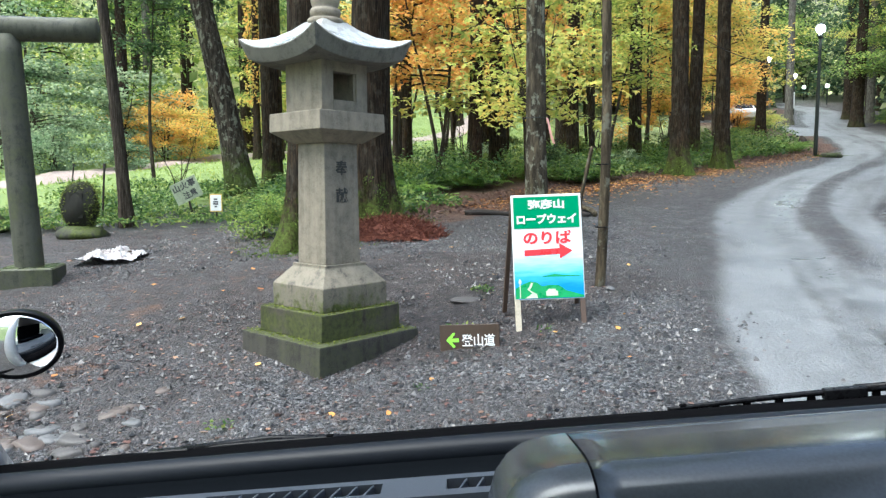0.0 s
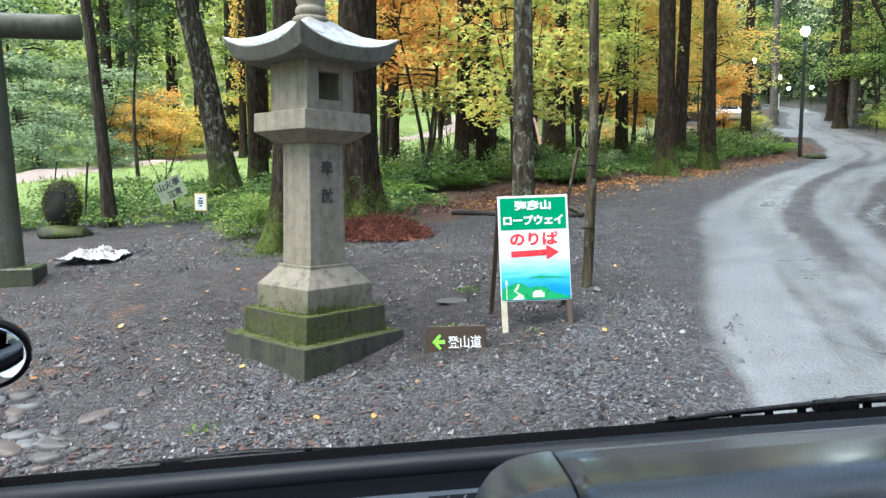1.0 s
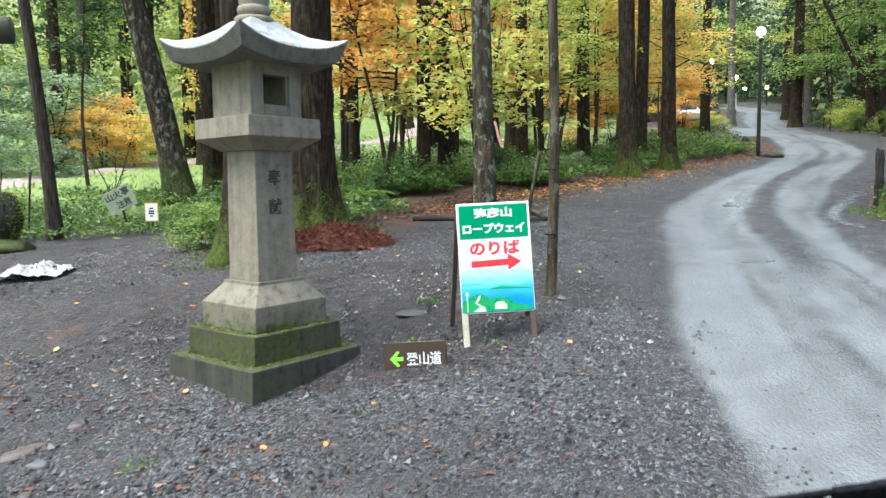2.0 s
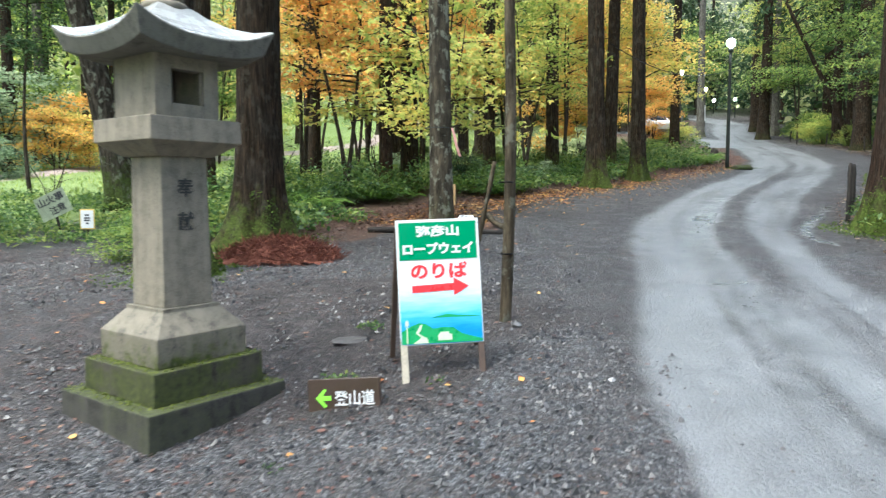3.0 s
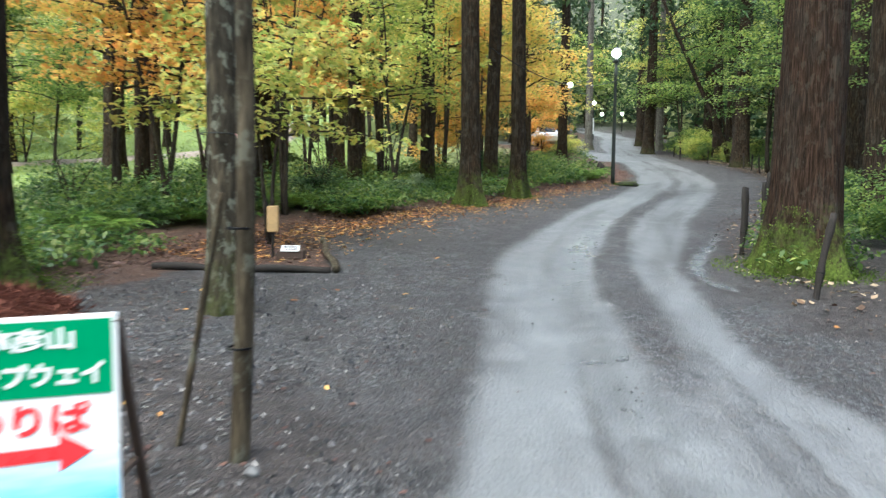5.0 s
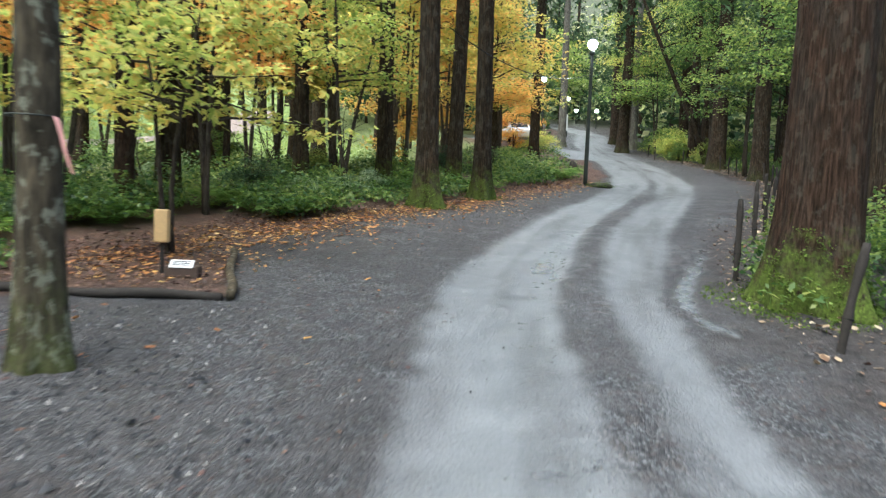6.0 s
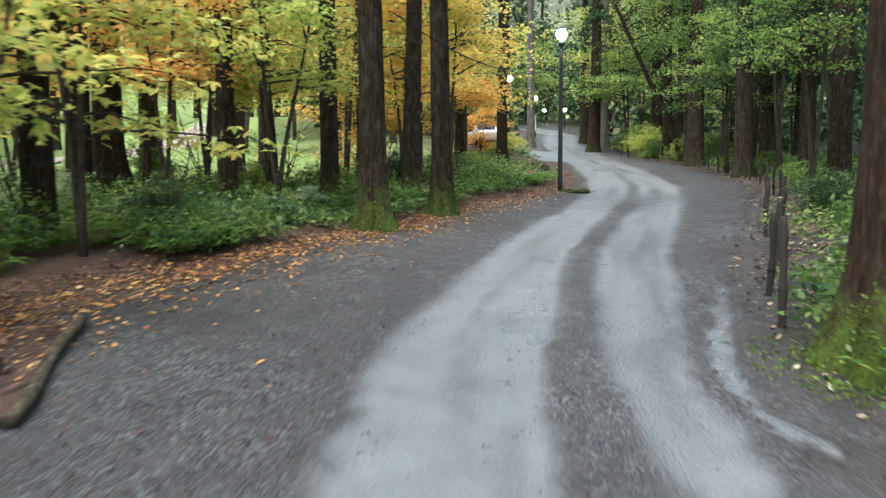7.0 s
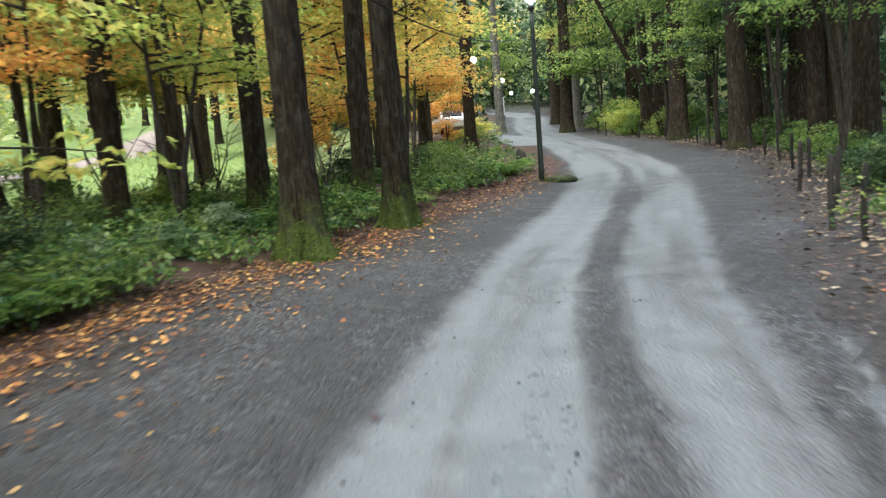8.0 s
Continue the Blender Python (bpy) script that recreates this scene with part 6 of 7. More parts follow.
def small_notice():
    x, y = -4.65, 12.6
    t = thing("small_notice", pose(x, y, gz(x, y), 0, 0, -6), "small white notice in a yellow frame on a stake", "sign")
    part("panel", box(0.25, 0.015, 0.34, (0, 0, 0.38), 0.004), AMBER, t)
    part("sheet", box(0.215, 0.004, 0.3, (0, -0.0095, 0.38)), WHITE_PAINT, t)
    for k, (w, z) in enumerate(((0.07, 0.45), (0.1, 0.4), (0.1, 0.36), (0.05, 0.31))):
        part("print_bar", box(w, 0.002, 0.028, (0, -0.0125, z)), INK, t)
    part("stake", box(0.03, 0.025, 0.5, (0, 0.02, 0.15), 0.003), DARK_WOOD, t)


ropeway_sign()
trail_sign()
fire_warning()
small_notice()


# ---- pole, brace, planting bed ----
def leaning_pole():
    x, y = 1.4, 6.25
    t = thing("thin_pole_tree", pose(x, y, gz(x, y)), "thin bare grey stem tied to a wooden prop", "tree")
    k = np.linspace(0, 1, 30)
    s = Soup()
    tube(s, np.stack([0.02 + 0.035 * np.sin(k * 7) + 0.05 * k, 0.05 * k, -0.2 + 7.2 * k], -1), 0.052 - 0.016 * k, 18)
    part("stem", s, POLE_BARK, t)
    s = Soup()
    tube(s, np.stack([-0.33 + 0.27 * k, 0.28 - 0.2 * k, -0.1 + 1.5 * k], -1), 0.019 + 0.002 * np.sin(k * 23), 10)
    part("prop", s, POLE_BARK, t, "slanting grey wooden prop")
    for z in (1.22, 0.6):
        s = Soup()
        a = np.linspace(0, 2 * np.pi, 20)
        tube(s, np.stack([0.03 + 0.06 * np.cos(a), 0.06 * np.sin(a), z + 0 * a], -1), 0.007 + 0 * a, 6, False)
        part("cord", s, BLACK_PLASTIC, t, "dark cord tied round the stem")
    s = Soup()
    r = np.random.RandomState(3)
    leaves(s, np.array([0.07, 0.05, 7.2]) + r.normal(size=(260, 3)) * [0.6, 0.6, 0.5], 0.1 + 0.05 * r.rand(260), r)
    part("crown", s, LEAF_GREEN, t)


def tape():
    bm = bmesh.new()
    pts = [(0, 0), (0.03, -0.1), (0.055, -0.22), (0.1, -0.36)]
    prev = None
    for k, (x, z) in enumerate(pts):
        a, b = bm.verts.new((x - 0.016, 0.004 * k, z)), bm.verts.new((x + 0.016, -0.012 * k, z - 0.012))
        c, d = bm.verts.new((x - 0.016, 0.004 * k + 0.003, z)), bm.verts.new((x + 0.016, -0.012 * k + 0.003, z - 0.012))
        if prev:
            for p, q in (((prev[0], prev[1]), (a, b)), ((prev[3], prev[2]), (d, c)), ((prev[1], prev[3]), (b, d)), ((prev[2], prev[0]), (c, a))):
                bm.faces.new((p[0], p[1], q[1], q[0]))
        prev = (a, b, c, d)
    t = thing("marking_tape", pose(1.24, 9.3, 2.48), "faded pink tape and wire tied round a young tree", "tape")
    part("strip", bm, RIBBON, t)
    s = Soup()
    a = np.linspace(0, 2 * np.pi, 26)
    tube(s, np.stack([-0.17 + 0.165 * np.cos(a), 0.15 + 0.165 * np.sin(a), 0 * a], -1), 0.006 + 0 * a, 5, False)
    part("wire", s, POLE_STEEL, t)


def planting_bed():
    k = np.linspace(0, 1, 16)

    def log(name, a, b, r, mat, label):
        s = Soup()
        a, b = np.array(a), np.array(b)
        pts = a + (b - a) * k[:, None] + np.stack([0.02 * np.sin(k * 9), 0.02 * np.cos(k * 7), 0.012 * np.sin(k * 11)], -1)
        mid = (a + b) / 2
        tube(s, pts - mid, r * (1 + 0.08 * np.sin(k * 13)), 14)
        ob = part(name, s, mat)
        ob.location = mid
        tagged(ob, label, "log", "logs edging a planting bed")

    log("edging_log", (0.1, 11.65, gz(0.1, 11.65) + 0.04), (2.2, 11.12, gz(2.2, 11.12) + 0.04), 0.048, DARK_WOOD, "grey weathered log lying along a bed's front")
    log("edging_log", (2.28, 11.1, gz(2.28, 11.1) + 0.05), (2.24, 13.5, gz(2.24, 13.5) + 0.06), 0.045, POLE_BARK, "grey-brown log lying along a bed's side")
    x, y = 1.76, 12.25
    t = thing("plant_label", pose(x, y, gz(x, y), 0, 0, -14), "low dark brown plant label with a pale plate", "sign")
    part("stand", box(0.36, 0.16, 0.13, (0, 0, 0.05), 0.02, seg=2), BROWN_WOOD, t)
    slant = pose(0, -0.05, 0.135, -48, 0, 0)
    part("plate", box(0.25, 0.012, 0.11, (0, 0, 0), 0.003), WHITE_PAINT, t, "pale printed plate", slant)
    for z in (0.03, 0.005, -0.02):
        part("print_bar", box(0.19, 0.002, 0.013, (0, -0.0075, z)), INK, t, "", slant)
    x, y = 1.52, 12.45
    t = thing("marker_post", pose(x, y, gz(x, y), 0, 0, -10), "pale wooden marker block on a thin dark stake", "post")
    part("block", box(0.15, 0.1, 0.36, (0, 0, 0.51), 0.025, seg=3), FRESH_WOOD, t)
    part("stake", box(0.035, 0.035, 0.5, (0, 0, 0.1), 0.004), DARK_WOOD, t)


leaning_pole()
tape()
planting_bed()


# ---- torii, monument, plastic sheet ----
def torii():
    x, y = -5.3, 7.75
    t = thing("torii", pose(x, y, gz(x, y), 0, 0, 16), "weathered grey-green concrete torii gate", "gate")
    for sgn, px in ((1, 0.0), (-1, -3.4)):
        s = Soup()
        k = np.linspace(0, 1, 14)
        dz = gz(x + px, y - 0.9) - gz(x, y) if px else 0.0
        tube(s, np.stack([px - sgn * 0.14 * k, 0 * k, -0.2 + dz + (3.2 - dz) * k], -1), 0.165 - 0.012 * k, 28)
        part("post", s, CONCRETE, t, "round leaning post")
        part("plinth", box(0.62, 0.62, 0.36, (px + sgn * 0.01, 0, 0.03 + dz), 0.02), CONCRETE, t, "square stone base")
    s = Soup()
    k = np.linspace(-1, 1, 24)
    tube(s, np.stack([-1.7 + 2.58 * k, 0 * k, 3.08 + 0.03 * k ** 4], -1), 0.145 + 0.005 * k ** 2, 28)
    part("top_beam", s, CONCRETE, t, "round top beam, wet and pale above")


def monument():
    x, y = -6.56, 11.25
    t = thing("stone_monument", pose(x, y, gz(x, y)), "rounded dark mossy stone monument on a flat rock", "stone monument")
    bm = bmesh.new()
    bmesh.ops.create_icosphere(bm, subdivisions=4, radius=0.5)
    roughen(bm, 0.1, 0.4, 5)
    for v in bm.verts:
        v.co = Vector((v.co.x * (0.68 - 0.2 * max(0, v.co.z)), v.co.y * 0.36, 0.55 + v.co.z * 0.86))
    for f in bm.faces:
        f.smooth = True
    r = np.random.RandomState(9)
    co = np.array([v.co[:] for v in bm.verts])
    pick = co[r.randint(0, len(co), 2600)] * [1.01, 1.01, 1.0]
    pick = pick[(np.abs(pick[:, 0]) > 0.17) | (pick[:, 2] > 0.78) | (pick[:, 2] < 0.28)]
    part("upright", bm, ROCK, t)
    s = Soup()
    leaves(s, pick, 0.02 + 0.03 * r.rand(len(pick)), r, 0.4, 0.3, 0.1)
    part("moss", s, MOSS, t, "dark green moss over its edges")
    bm = bmesh.new()
    bmesh.ops.create_icosphere(bm, subdivisions=3, radius=0.5)
    roughen(bm, 0.1, 0.4, 6)
    for v in bm.verts:
        v.co = Vector((v.co.x * 0.92, v.co.y * 0.6, 0.06 + v.co.z * 0.32))
    for f in bm.faces:
        f.smooth = True
    part("base_rock", bm, BASE_MOSS, t, "flat rock under thick green moss")
    part("tablet", box(0.24, 0.03, 0.44, (0.02, -0.15, 0.56), 0.012, seg=2), plain("worn_tablet", (0.024, 0.0235, 0.019), 0.85, gleam=0.2), t, "smooth worn face")


def plastic_sheet():
    x, y = -4.95, 9.15
    t = thing("plastic_sheet", pose(x, y, gz(x, y) + 0.02, 0, 0, 6), "crumpled white plastic sheet on the gravel with dark debris", "sheet")
    bm = bmesh.new()
    bmesh.ops.create_grid(bm, x_segments=56, y_segments=40, size=0.5)
    for v in bm.verts:
        p = v.co * 5
        edge = 1 + 0.22 * noise.noise(Vector((math.atan2(v.co.y, v.co.x) * 2, 4, 0)))
        z = 0.13 * (noise.noise(p) + 0.9 * abs(noise.noise(p * 2.6)) + 0.5 * abs(noise.noise(p * 6)) + 0.35) * (1 - 0.5 * (v.co.x ** 2 + v.co.y ** 2) * 4)
        v.co = Vector((v.co.x * 0.82 * edge, v.co.y * 0.95 * edge, max(0.0, z) + 0.01))
    for f in bm.faces:
        f.smooth = True
    part("sheet", bm, BAG, t)
    for k, (px, py, a, L) in enumerate(((0.05, 0.1, 30, 0.3), (-0.12, -0.05, -12, 0.24), (0.1, 0.0, 70, 0.2))):
        part("bark_scrap", roughen(box(L, 0.06, 0.025, (px, py, 0.085), 0.006, Matrix.Rotation(radians(a), 4, "Z")), 0.012, 0.1, k), BROWN_WOOD, t)


torii()
monument()
plastic_sheet()


# ---- fence posts ----
POSTS = [(7.2, 8.95, 0.74), (8.3, 11.75, 1.0), (9.05, 12.75, 0.9), (10.4, 14.1, 0.9), (11.85, 15.65, 0.9), (12.2, 16.4, 0.95), (13.5, 17.5, 0.95), (15.0, 19.6, 0.9),
         (16.6, 20.9, 0.85), (18.2, 22.9, 0.85), (19.9, 25.0, 0.85), (21.4, 27.1, 0.85), (22.5, 28.9, 0.85), (23.4, 30.8, 0.85), (24.3, 33.0, 0.85),
         (25.3, 35.0, 0.85), (26.2, 36.9, 0.85), (27.1, 38.7, 0.85), (27.6, 42.5, 0.85), (27.9, 46.2, 0.85), (28.8, 48.5, 0.85)]
first = None
for k, (x, y, h) in enumerate(POSTS):
    m = pose(x, y, gz(x, y), 3 * math.sin(k * 2.3), 4 * math.sin(k * 1.7) + (3 if k == 1 else 11 if k == 0 else 0), k * 71)
    if first is None:
        s = Soup()
        q = np.linspace(0, 1, 14)
        tube(s, np.stack([0.008 * np.sin(q * 8), 0 * q, -0.25 + 1.2 * q], -1), 0.037 + 0.005 * np.sin(q * 17) + 0.003 * np.sin(q * 31), 14)
        first = thing("fence_post", m, "dark weathered round wooden post along the road", "post", "posts along the road")
        part("post", s, DARK_WOOD, first)
        s = Soup()
        a = np.linspace(0, 2 * np.pi, 16)
        tube(s, np.stack([0.041 * np.cos(a), 0.041 * np.sin(a), 0.3 + 0 * a], -1), 0.009 + 0 * a, 5, False)
        part("wire_band", s, BLACK_PLASTIC, first)
    else:
        ob = copy_thing(first, m)
        ob.scale = (1, 1, h / 0.95)


# ---- street lamps ----
def street_lamp(x, y, top, label, size=0.2):
    z = gz(x, y)
    t = thing("street_lamp", pose(x, y, z), label, "street lamp", "lamps along the road")
    h = top - z
    s = Soup()
    q = np.linspace(0, 1, 10)
    tube(s, np.stack([0 * q, 0 * q, -0.2 + h * q], -1), 0.075 - 0.025 * q, 12)
    part("pole", s, POLE_STEEL, t)
    part("collar", lathe([(0.06, h - 0.25), (0.09, h - 0.22), (0.09, h - 0.12), (0.05, h - 0.08)], 14), POLE_STEEL, t)
    part("globe", lathe([(size * math.sin(a) + 0.004, h + size * (0.72 - math.cos(a))) for a in np.linspace(0.35, 2.75, 14)], 28), LAMP, t, "glowing white globe")
    part("cap", lathe([(size * 0.5, h + size * 1.66), (size * 1.1, h + size * 1.6), (size * 0.5, h + size * 2.0), (0.03, h + size * 2.15)], 18), POLE_STEEL, t)


street_lamp(13.1, 25.9, 7.05, "lit road lamp with a globe on a dark pole", 0.15)
for x, y, top in ((22.5, 52.6, 10.5), (31.8, 68.8, 11.7), (35.0, 77.0, 12.1), (40.4, 85.2, 12.8), (40.0, 79.0, 12.1)):
    street_lamp(x, y, top, "distant lit road lamp on a dark pole", 0.17)
s = Soup()
k = np.linspace(0, 1, 24)
a, b = np.array([6.4, 19.0, 5.6]), np.array([13.1, 25.9, 6.2])
tube(s, a + (b - a) * k[:, None] - np.array([0, 0, 0.5]) * (4 * k * (1 - k))[:, None], 0.012 + 0 * k, 6)
tagged(new("overhead_cable", s.mesh("overhead_cable", BLACK_PLASTIC)), "thin dark cable strung from a cedar to a lamp pole", "cable")


def banner_post():
    x, y = 30.9, 66.7
    t = thing("white_banner", pose(x, y, gz(x, y)), "tall white banner post beside the distant road", "banner")
    part("cloth", box(0.26, 0.03, 1.5, (-0.12, 0, 1.5), 0.01), WHITE_PAINT, t)
    part("pole", box(0.05, 0.05, 2.6, (-0.28, 0, 1.2), 0.01), POLE_STEEL, t)


def parked_car():
    x, y = 20.2, 51.6
    t = thing("parked_car", pose(x, y, gz(x, y), 0, -1.5, -98), "white car parked beyond the undergrowth", "car")
    side = [(-2.1, 0.3), (2.1, 0.3), (2.15, 0.75), (1.9, 0.95), (1.0, 1.02), (0.45, 1.45), (-1.1, 1.48), (-1.75, 1.05), (-2.1, 0.95)]
    bm = flat(side, 1.65)
    bmesh.ops.translate(bm, vec=(0, 0.825, 0), verts=bm.verts)
    for v in bm.verts:
        if v.co.z > 1.1:
            v.co.y *= 0.82
    bmesh.ops.bevel(bm, geom=bm.edges[:], offset=0.06, segments=2, affect="EDGES")
    part("body", bm, CAR_WHITE, t)
    for y0 in (-0.8, 0.8):
        sgn = -1 if y0 < 0 else 1
        part("side_window", box(1.75, 0.03, 0.3, (-0.3, sgn * 0.765, 1.22), 0.01, Matrix.Rotation(radians(sgn * 16), 4, "X")), CAR_GLASS, t)
        for x0 in (-1.3, 1.3):
            bm = lathe([(0.05, -0.1), (0.27, -0.1), (0.31, -0.06), (0.31, 0.06), (0.27, 0.1), (0.05, 0.1)], 20)
            w = part("wheel", bm, TYRE, t, "", pose(x0, y0, 0.31, 90))
            part("rim", lathe([(0.02, -0.108), (0.18, -0.108), (0.19, 0.108), (0.02, 0.108)], 16), POLE_STEEL, w)
    part("windscreen", box(0.03, 1.2, 0.55, (0.77, 0, 1.24), 0.01, Matrix.Rotation(radians(-50), 4, "Y")), CAR_GLASS, t)


banner_post()
parked_car()


# ---- the vehicle that the view starts from: dashboard, wipers, side mirror ----
def vehicle():
    eye = Vector((0.03, -0.862, 1.535))
    m = Matrix.Translation(eye) @ pose(0, 0, -0.008, 0, -5.0, 0)
    t = thing("light_truck_front", m, "front of a small truck with a grey dashboard and wet wipers", "truck")

    def run(profile, x0, x1, name, mat, label="", nx=26, curve=0.0, parent=None):
        """A moulding: a (y, z) profile drawn along x, bowed forward in the middle."""
        s = Soup()
        xs = np.linspace(x0, x1, nx)
        p = np.array(profile)
        v = np.zeros((nx, len(p), 3))
        v[:, :, 0] = xs[:, None]
        v[:, :, 1] = p[None, :, 0] - curve * (xs[:, None] ** 2)
        v[:, :, 2] = p[None, :, 1]
        n = len(p)
        i, j = np.meshgrid(np.arange(nx - 1), np.arange(n - 1), indexing="ij")
        f = np.stack([i * n + j, i * n + j + 1, (i + 1) * n + j + 1, (i + 1) * n + j], -1).reshape(-1, 4)
        s.add(v.reshape(-1, 3), f)
        s.q.append(np.array([[k for k in range(n)], [(nx - 1) * n + n - 1 - k for k in range(n)]]))
        return part(name, s, mat, parent or t, label)

    run([(1.25, -0.62), (1.25, -0.44), (1.235, -0.424), (1.215, -0.418), (1.195, -0.416), (1.165, -0.44), (1.16, -0.62)], -0.95, 0.85, "cowl", COWL_BLACK, "black cowl under the windscreen", curve=0.02)
    run([(1.18, -0.62), (1.18, -0.428), (1.165, -0.414), (1.145, -0.41), (1.125, -0.416), (1.105, -0.44), (1.09, -0.452), (1.07, -0.453), (1.07, -0.62)], -0.93, 0.83, "windscreen_roll", DASH_DARK, "rounded dark padding along the windscreen", curve=0.02)
    # extra moulding that imitates the bright highlight along the padding
    run([(1.134 + 0.024 * math.cos(a), -0.4295 + 0.0235 * math.sin(a)) for a in np.linspace(-0.4, 3.5, 18)], -0.93, 0.83, "highlight_bead", DASH_HIGHLIGHT, "added glossy bead standing for the highlight on the padding", curve=0.02)
    slots = ((-0.74, -0.6), (-0.44, -0.16), (-0.06, 0.12), (0.45, 0.6))
    y0, y1, z0 = 1.068, 0.995, -0.443
    edges = [-0.92] + [e for s in slots for e in s] + [0.82]
    bm = bmesh.new()
    for a, b in zip(edges[::2], edges[1::2]):
        box(b - a, y0 - y1, 0.02, ((a + b) / 2, (y0 + y1) / 2, z0 - 0.01), bm=bm)
    for a, b in slots:
        box(b - a, 0.016, 0.02, ((a + b) / 2, y0 - 0.008, z0 - 0.01), bm=bm)
        box(b - a, 0.02, 0.02, ((a + b) / 2, y1 + 0.01, z0 - 0.01), bm=bm)
    strip = part("vent_strip", bm, DASH_GREY, t, "pale grey strip with demister slots")
    for a, b in slots:
        v = part("vent", box(b - a, 0.05, 0.02, ((a + b) / 2, (y0 + y1) / 2, z0 - 0.04)), BLACK_PLASTIC, t, "dark demister vent")
        for x in np.arange(a + 0.025, b - 0.005, 0.026):
            part("vent_fin", box(0.004, 0.04, 0.016, (x, (y0 + y1) / 2, z0 - 0.0085), 0.001, Matrix.Rotation(radians(-18), 4, "Z")), DASH_GREY, v)
    run([(0.992, -0.62), (0.992, -0.452), (0.985, -0.452), (0.975, -0.447), (0.96, -0.444), (0.8, -0.45), (0.7, -0.465), (0.66, -0.5), (0.65, -0.62)], -0.92, 0.82, "dash_top", DASH_GREY, "pale grey dashboard top")
    part("dash_body", box(1.72, 0.5, 0.3, (-0.05, 0.93, -0.68), 0.03, seg=2), DASH_DARK, t)
    hood_line = [(0.955, -0.46), (0.952, -0.365), (0.945, -0.348), (0.93, -0.339), (0.916, -0.3365), (0.9145, -0.3395), (0.911, -0.3395), (0.9095, -0.335),
                 (0.85, -0.323), (0.79, -0.312), (0.75, -0.306), (0.725, -0.306), (0.703, -0.313), (0.685, -0.328), (0.67, -0.352), (0.66, -0.385), (0.655, -0.46)]
    bm = bmesh.new()
    rows = []
    for x, f in ((-0.006, 0.0), (-0.004, 0.3), (0.002, 0.55), (0.014, 0.74), (0.032, 0.87), (0.055, 0.95), (0.082, 0.985), (0.113, 1.0)):
        rows.append([(x, 0.8 + (y - 0.8) * f, -0.46 + (z + 0.46) * f) for y, z in hood_line if abs(y - 0.9127) > 0.003])
    rings = [[bm.verts.new(p) for p in r] for r in rows]
    for a, b in zip(rings, rings[1:]):
        for i in range(len(a) - 1):
            bm.faces.new((a[i], a[i + 1], b[i + 1], b[i])).smooth = True
    part("binnacle_cap", bm, HOOD_GREY, t, "rounded glossy end of the instrument hood")
    run(hood_line, 0.116, 0.78, "binnacle", HOOD_GREY, "smooth glossy instrument hood")
    part("body_panel", box(1.66, 0.62, 0.75, (-0.05, 1.12, -1.02), 0.06, seg=3), CAR_WHITE, t, "white front panel")
    # cab shell never in view, added to keep sky light off the dashboard
    part("cab_roof", box(1.7, 1.9, 0.05, (-0.05, -0.25, 0.42), 0.02, seg=2), CAR_WHITE, t, "unseen white cab roof, added to shade the dashboard")
    part("headliner", box(1.6, 1.8, 0.02, (-0.05, -0.25, 0.38), 0.005), HEADLINER, t, "unseen grey headliner, added to darken the dashboard's reflections")
    part("cab_back", box(1.66, 0.05, 1.6, (-0.05, -1.17, -0.4), 0.01), DASH_DARK, t, "unseen dark rear wall of the cab, added to darken the dashboard")
    for sx in (-0.88, 0.78):
        part("door_panel", box(0.05, 1.6, 0.85, (sx, -0.2, -0.8), 0.015), CAR_WHITE, t, "white door panel")
    for sx in (-1, 1):
        s = Soup()
        tube(s, np.array([[-0.05 + sx * 0.86, 1.24, -0.46], [-0.05 + sx * 0.84, 0.98, -0.05], [-0.05 + sx * 0.81, 0.68, 0.41]]), np.array([0.04, 0.034, 0.034]), 8)
        part("pillar", s, CAR_WHITE, t, "white windscreen pillar")
        part("headlight", box(0.26, 0.05, 0.16, (-0.05 + sx * 0.6, 1.425, -0.98), 0.02, seg=2), plain("clear_headlight_lens", (0.6, 0.6, 0.6), 0.1, vary=0.1), t, "clear headlight lens")
    part("bumper", box(1.62, 0.12, 0.2, (-0.05, 1.43, -1.3), 0.04, seg=3), BLACK_PLASTIC, t, "black front bumper")
    part("seat_bench", box(1.5, 0.5, 0.35, (-0.05, -0.75, -0.95), 0.05, seg=2), DASH_DARK, t, "dark bench seat")
    for sx in (-0.72, 0.62):
        w = part("wheel", lathe([(0.05, -0.09), (0.24, -0.09), (0.29, -0.05), (0.29, 0.05), (0.24, 0.09), (0.05, 0.09)], 24), TYRE, t, "", pose(sx, 0.95, -1.47 + 0.02 * sx, 0, 90, 0))
        part("rim", lathe([(0.02, -0.095), (0.16, -0.095), (0.17, 0.095), (0.02, 0.095)], 18), POLE_STEEL, w)

    def wiper(a, b, name="wiper"):
        """A rubber blade held by an arched bridge of small yokes, with a glossy knuckle at its middle."""
        a, b = np.array(a), np.array(b)
        k = np.linspace(0, 1, 22)
        rise = np.array([0, 0, 1.0])
        s = Soup()
        tube(s, a + (b - a) * (0.06 + 0.88 * k[:, None]) + rise * (0.011 + 0.009 * np.sin(np.pi * k))[:, None], 0.0042 + 0.0015 * np.sin(np.pi * k), 8)
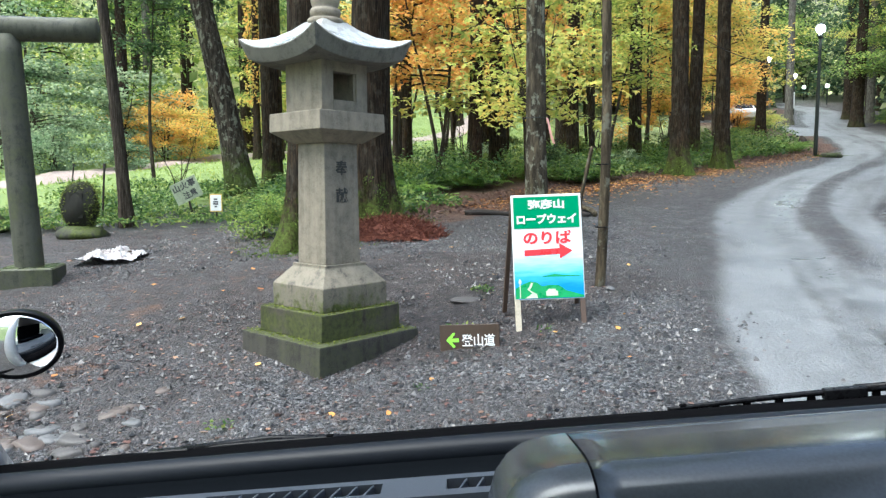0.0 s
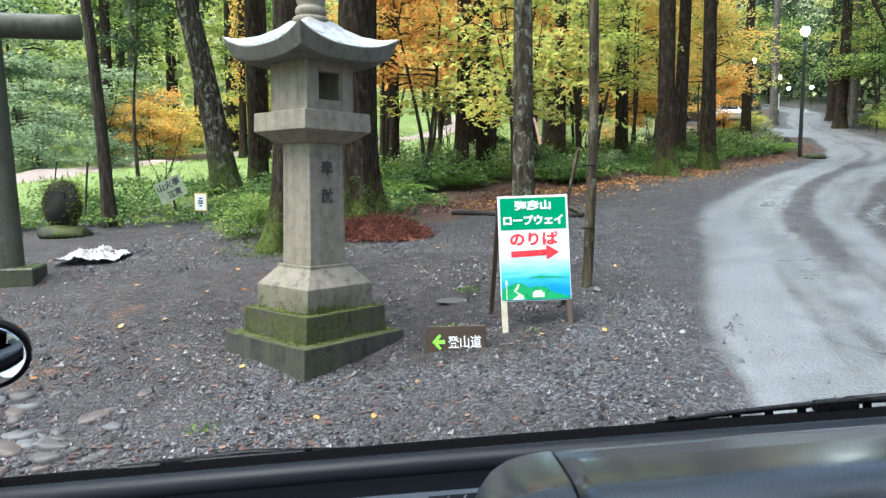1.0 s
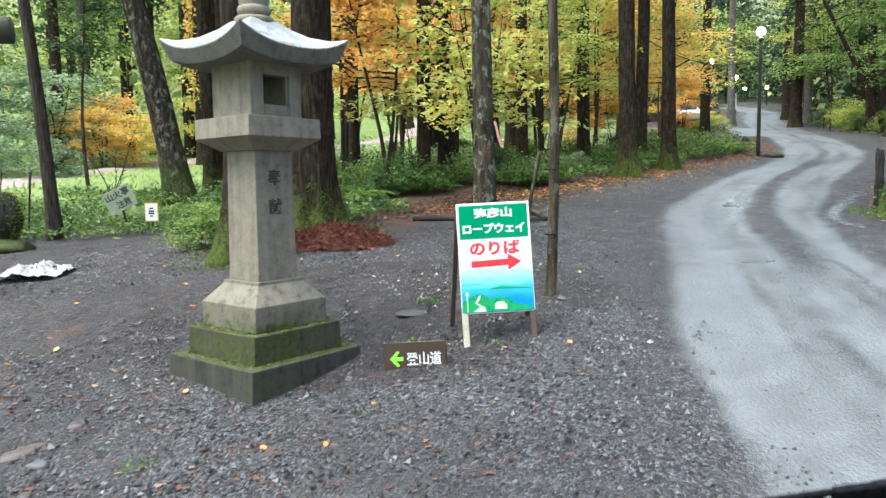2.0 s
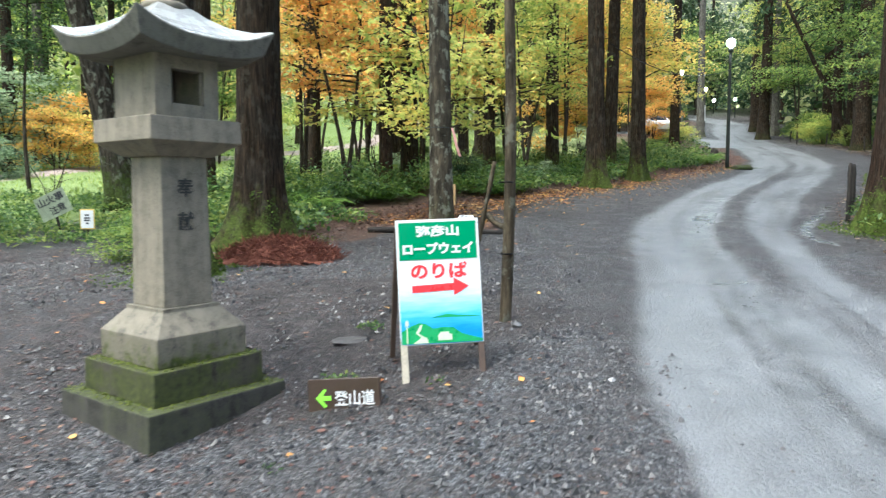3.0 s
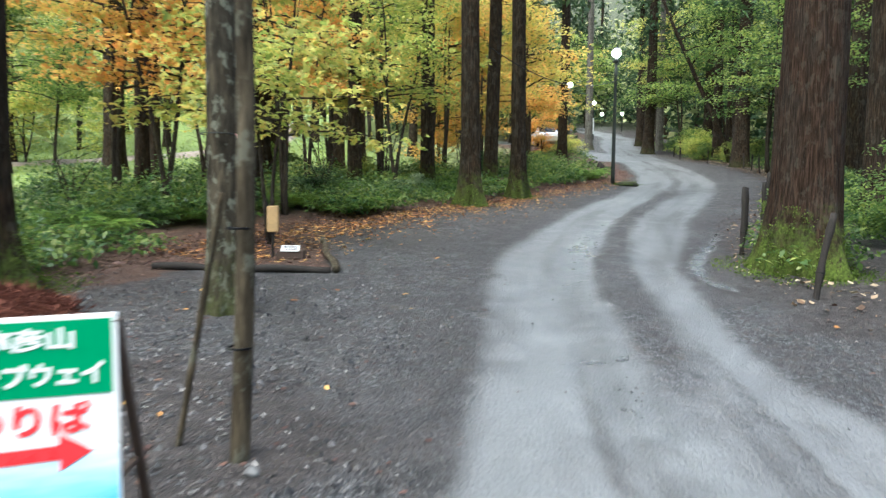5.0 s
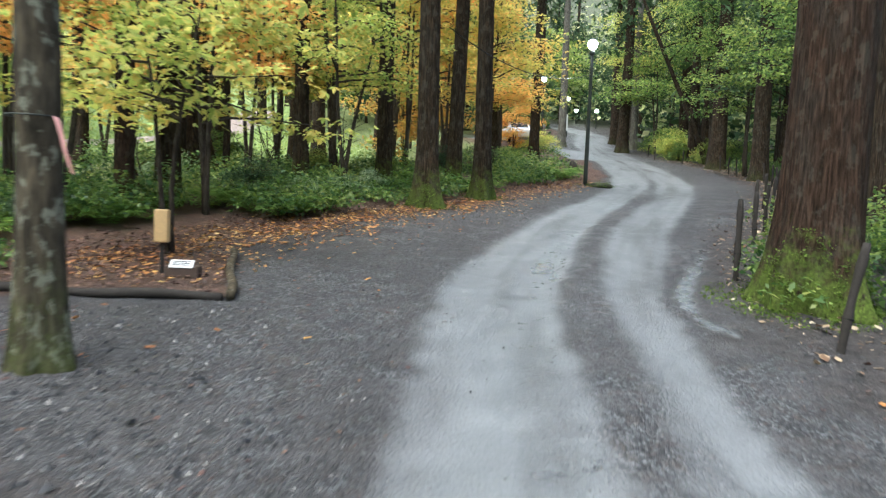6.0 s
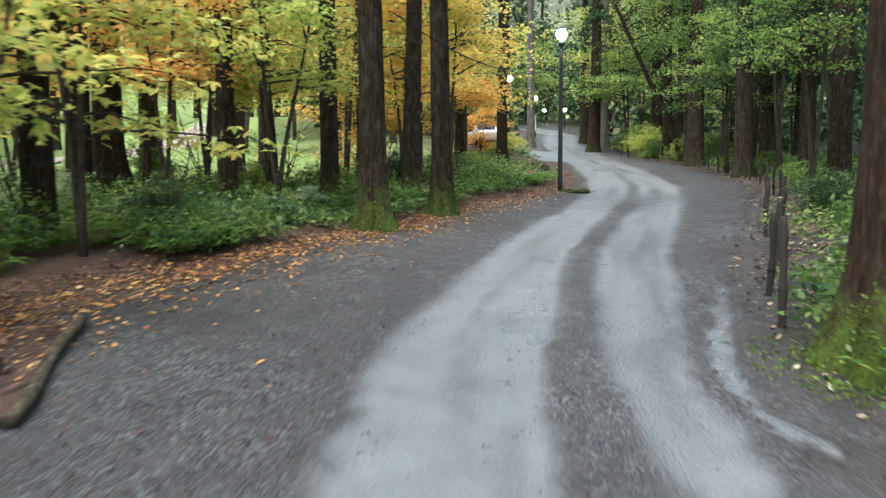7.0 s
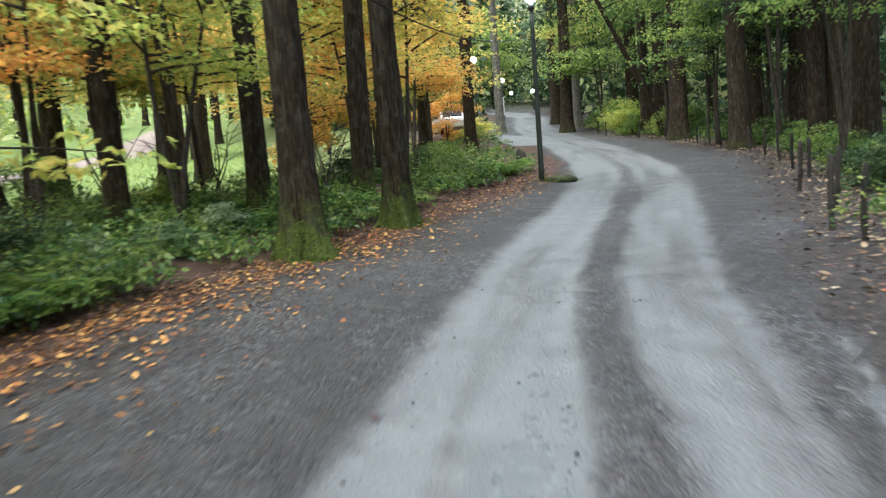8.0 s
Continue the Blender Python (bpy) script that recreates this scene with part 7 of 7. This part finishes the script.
        w = part(name, s, WET_METAL, t, "black wet wiper lying along the windscreen's foot")
        s = Soup()
        tube(s, a + (b - a) * k[:, None], 0.0055 + 0 * k, 8)
        part("blade", s, COWL_BLACK, w, "black rubber blade")
        for f in np.linspace(0.1, 0.9, 11):
            c = a + (b - a) * f + rise * 0.008
            part("yoke", box(0.014, 0.007, 0.022, tuple(c), 0.002), COWL_BLACK, w)
        c = a + (b - a) * 0.5
        part("knuckle", box(0.075, 0.016, 0.02, tuple(c + [0, -0.004, 0.018]), 0.006, seg=3), WET_METAL, w, "glossy black pivot")
        s = Soup()
        tube(s, np.array([c + [0.02, 0, 0.022], c + (b - a) * 0.25 + [0, 0.01, 0.02], b + [0.03, 0.03, -0.01]]), np.array([0.008, 0.007, 0.009]), 8)
        part("arm", s, WET_METAL, w, "glossy black wiper arm")

    wiper((-0.92, 1.195, -0.45), (-0.2, 1.222, -0.432))
    wiper((0.29, 1.222, -0.43), (0.98, 1.205, -0.424))
    inv = m.inverted()
    c = inv @ (eye + Vector((-0.848, 1.3, -0.302)))
    face = Matrix.Translation(c) @ pose(0, 0, 0, 0, 0, 10) @ pose(0, 0, 0, 108, 0, 0) @ Matrix.Rotation(radians(14), 4, "Z") @ Matrix.Diagonal((0.87, 0.72, 1.0, 1.0))
    shell = part("side_mirror", lathe([(0.03, -0.05), (0.06, -0.045), (0.09, -0.02), (0.0985, 0.0), (0.0995, 0.006), (0.0975, 0.008), (0.096, 0.007)], 40), BLACK_PLASTIC, t, "round black side mirror", face)
    bm = lathe([(0.0955, 0.003), (0.085, 0.0095), (0.075, 0.015), (0.06, 0.0215), (0.045, 0.0265), (0.03, 0.03), (0.015, 0.032), (0.003, 0.0326)], 40)
    part("glass", bm, MIRROR, shell, "convex mirror glass")
    s = Soup()
    tube(s, np.array([c + Vector((-0.02, 0.05, -0.02)), c + Vector((-0.14, 0.06, -0.12)), c + Vector((-0.16, 0.0, -0.34))]), np.array([0.012, 0.012, 0.014]), 8)
    part("mirror_arm", s, BLACK_PLASTIC, t)


vehicle()
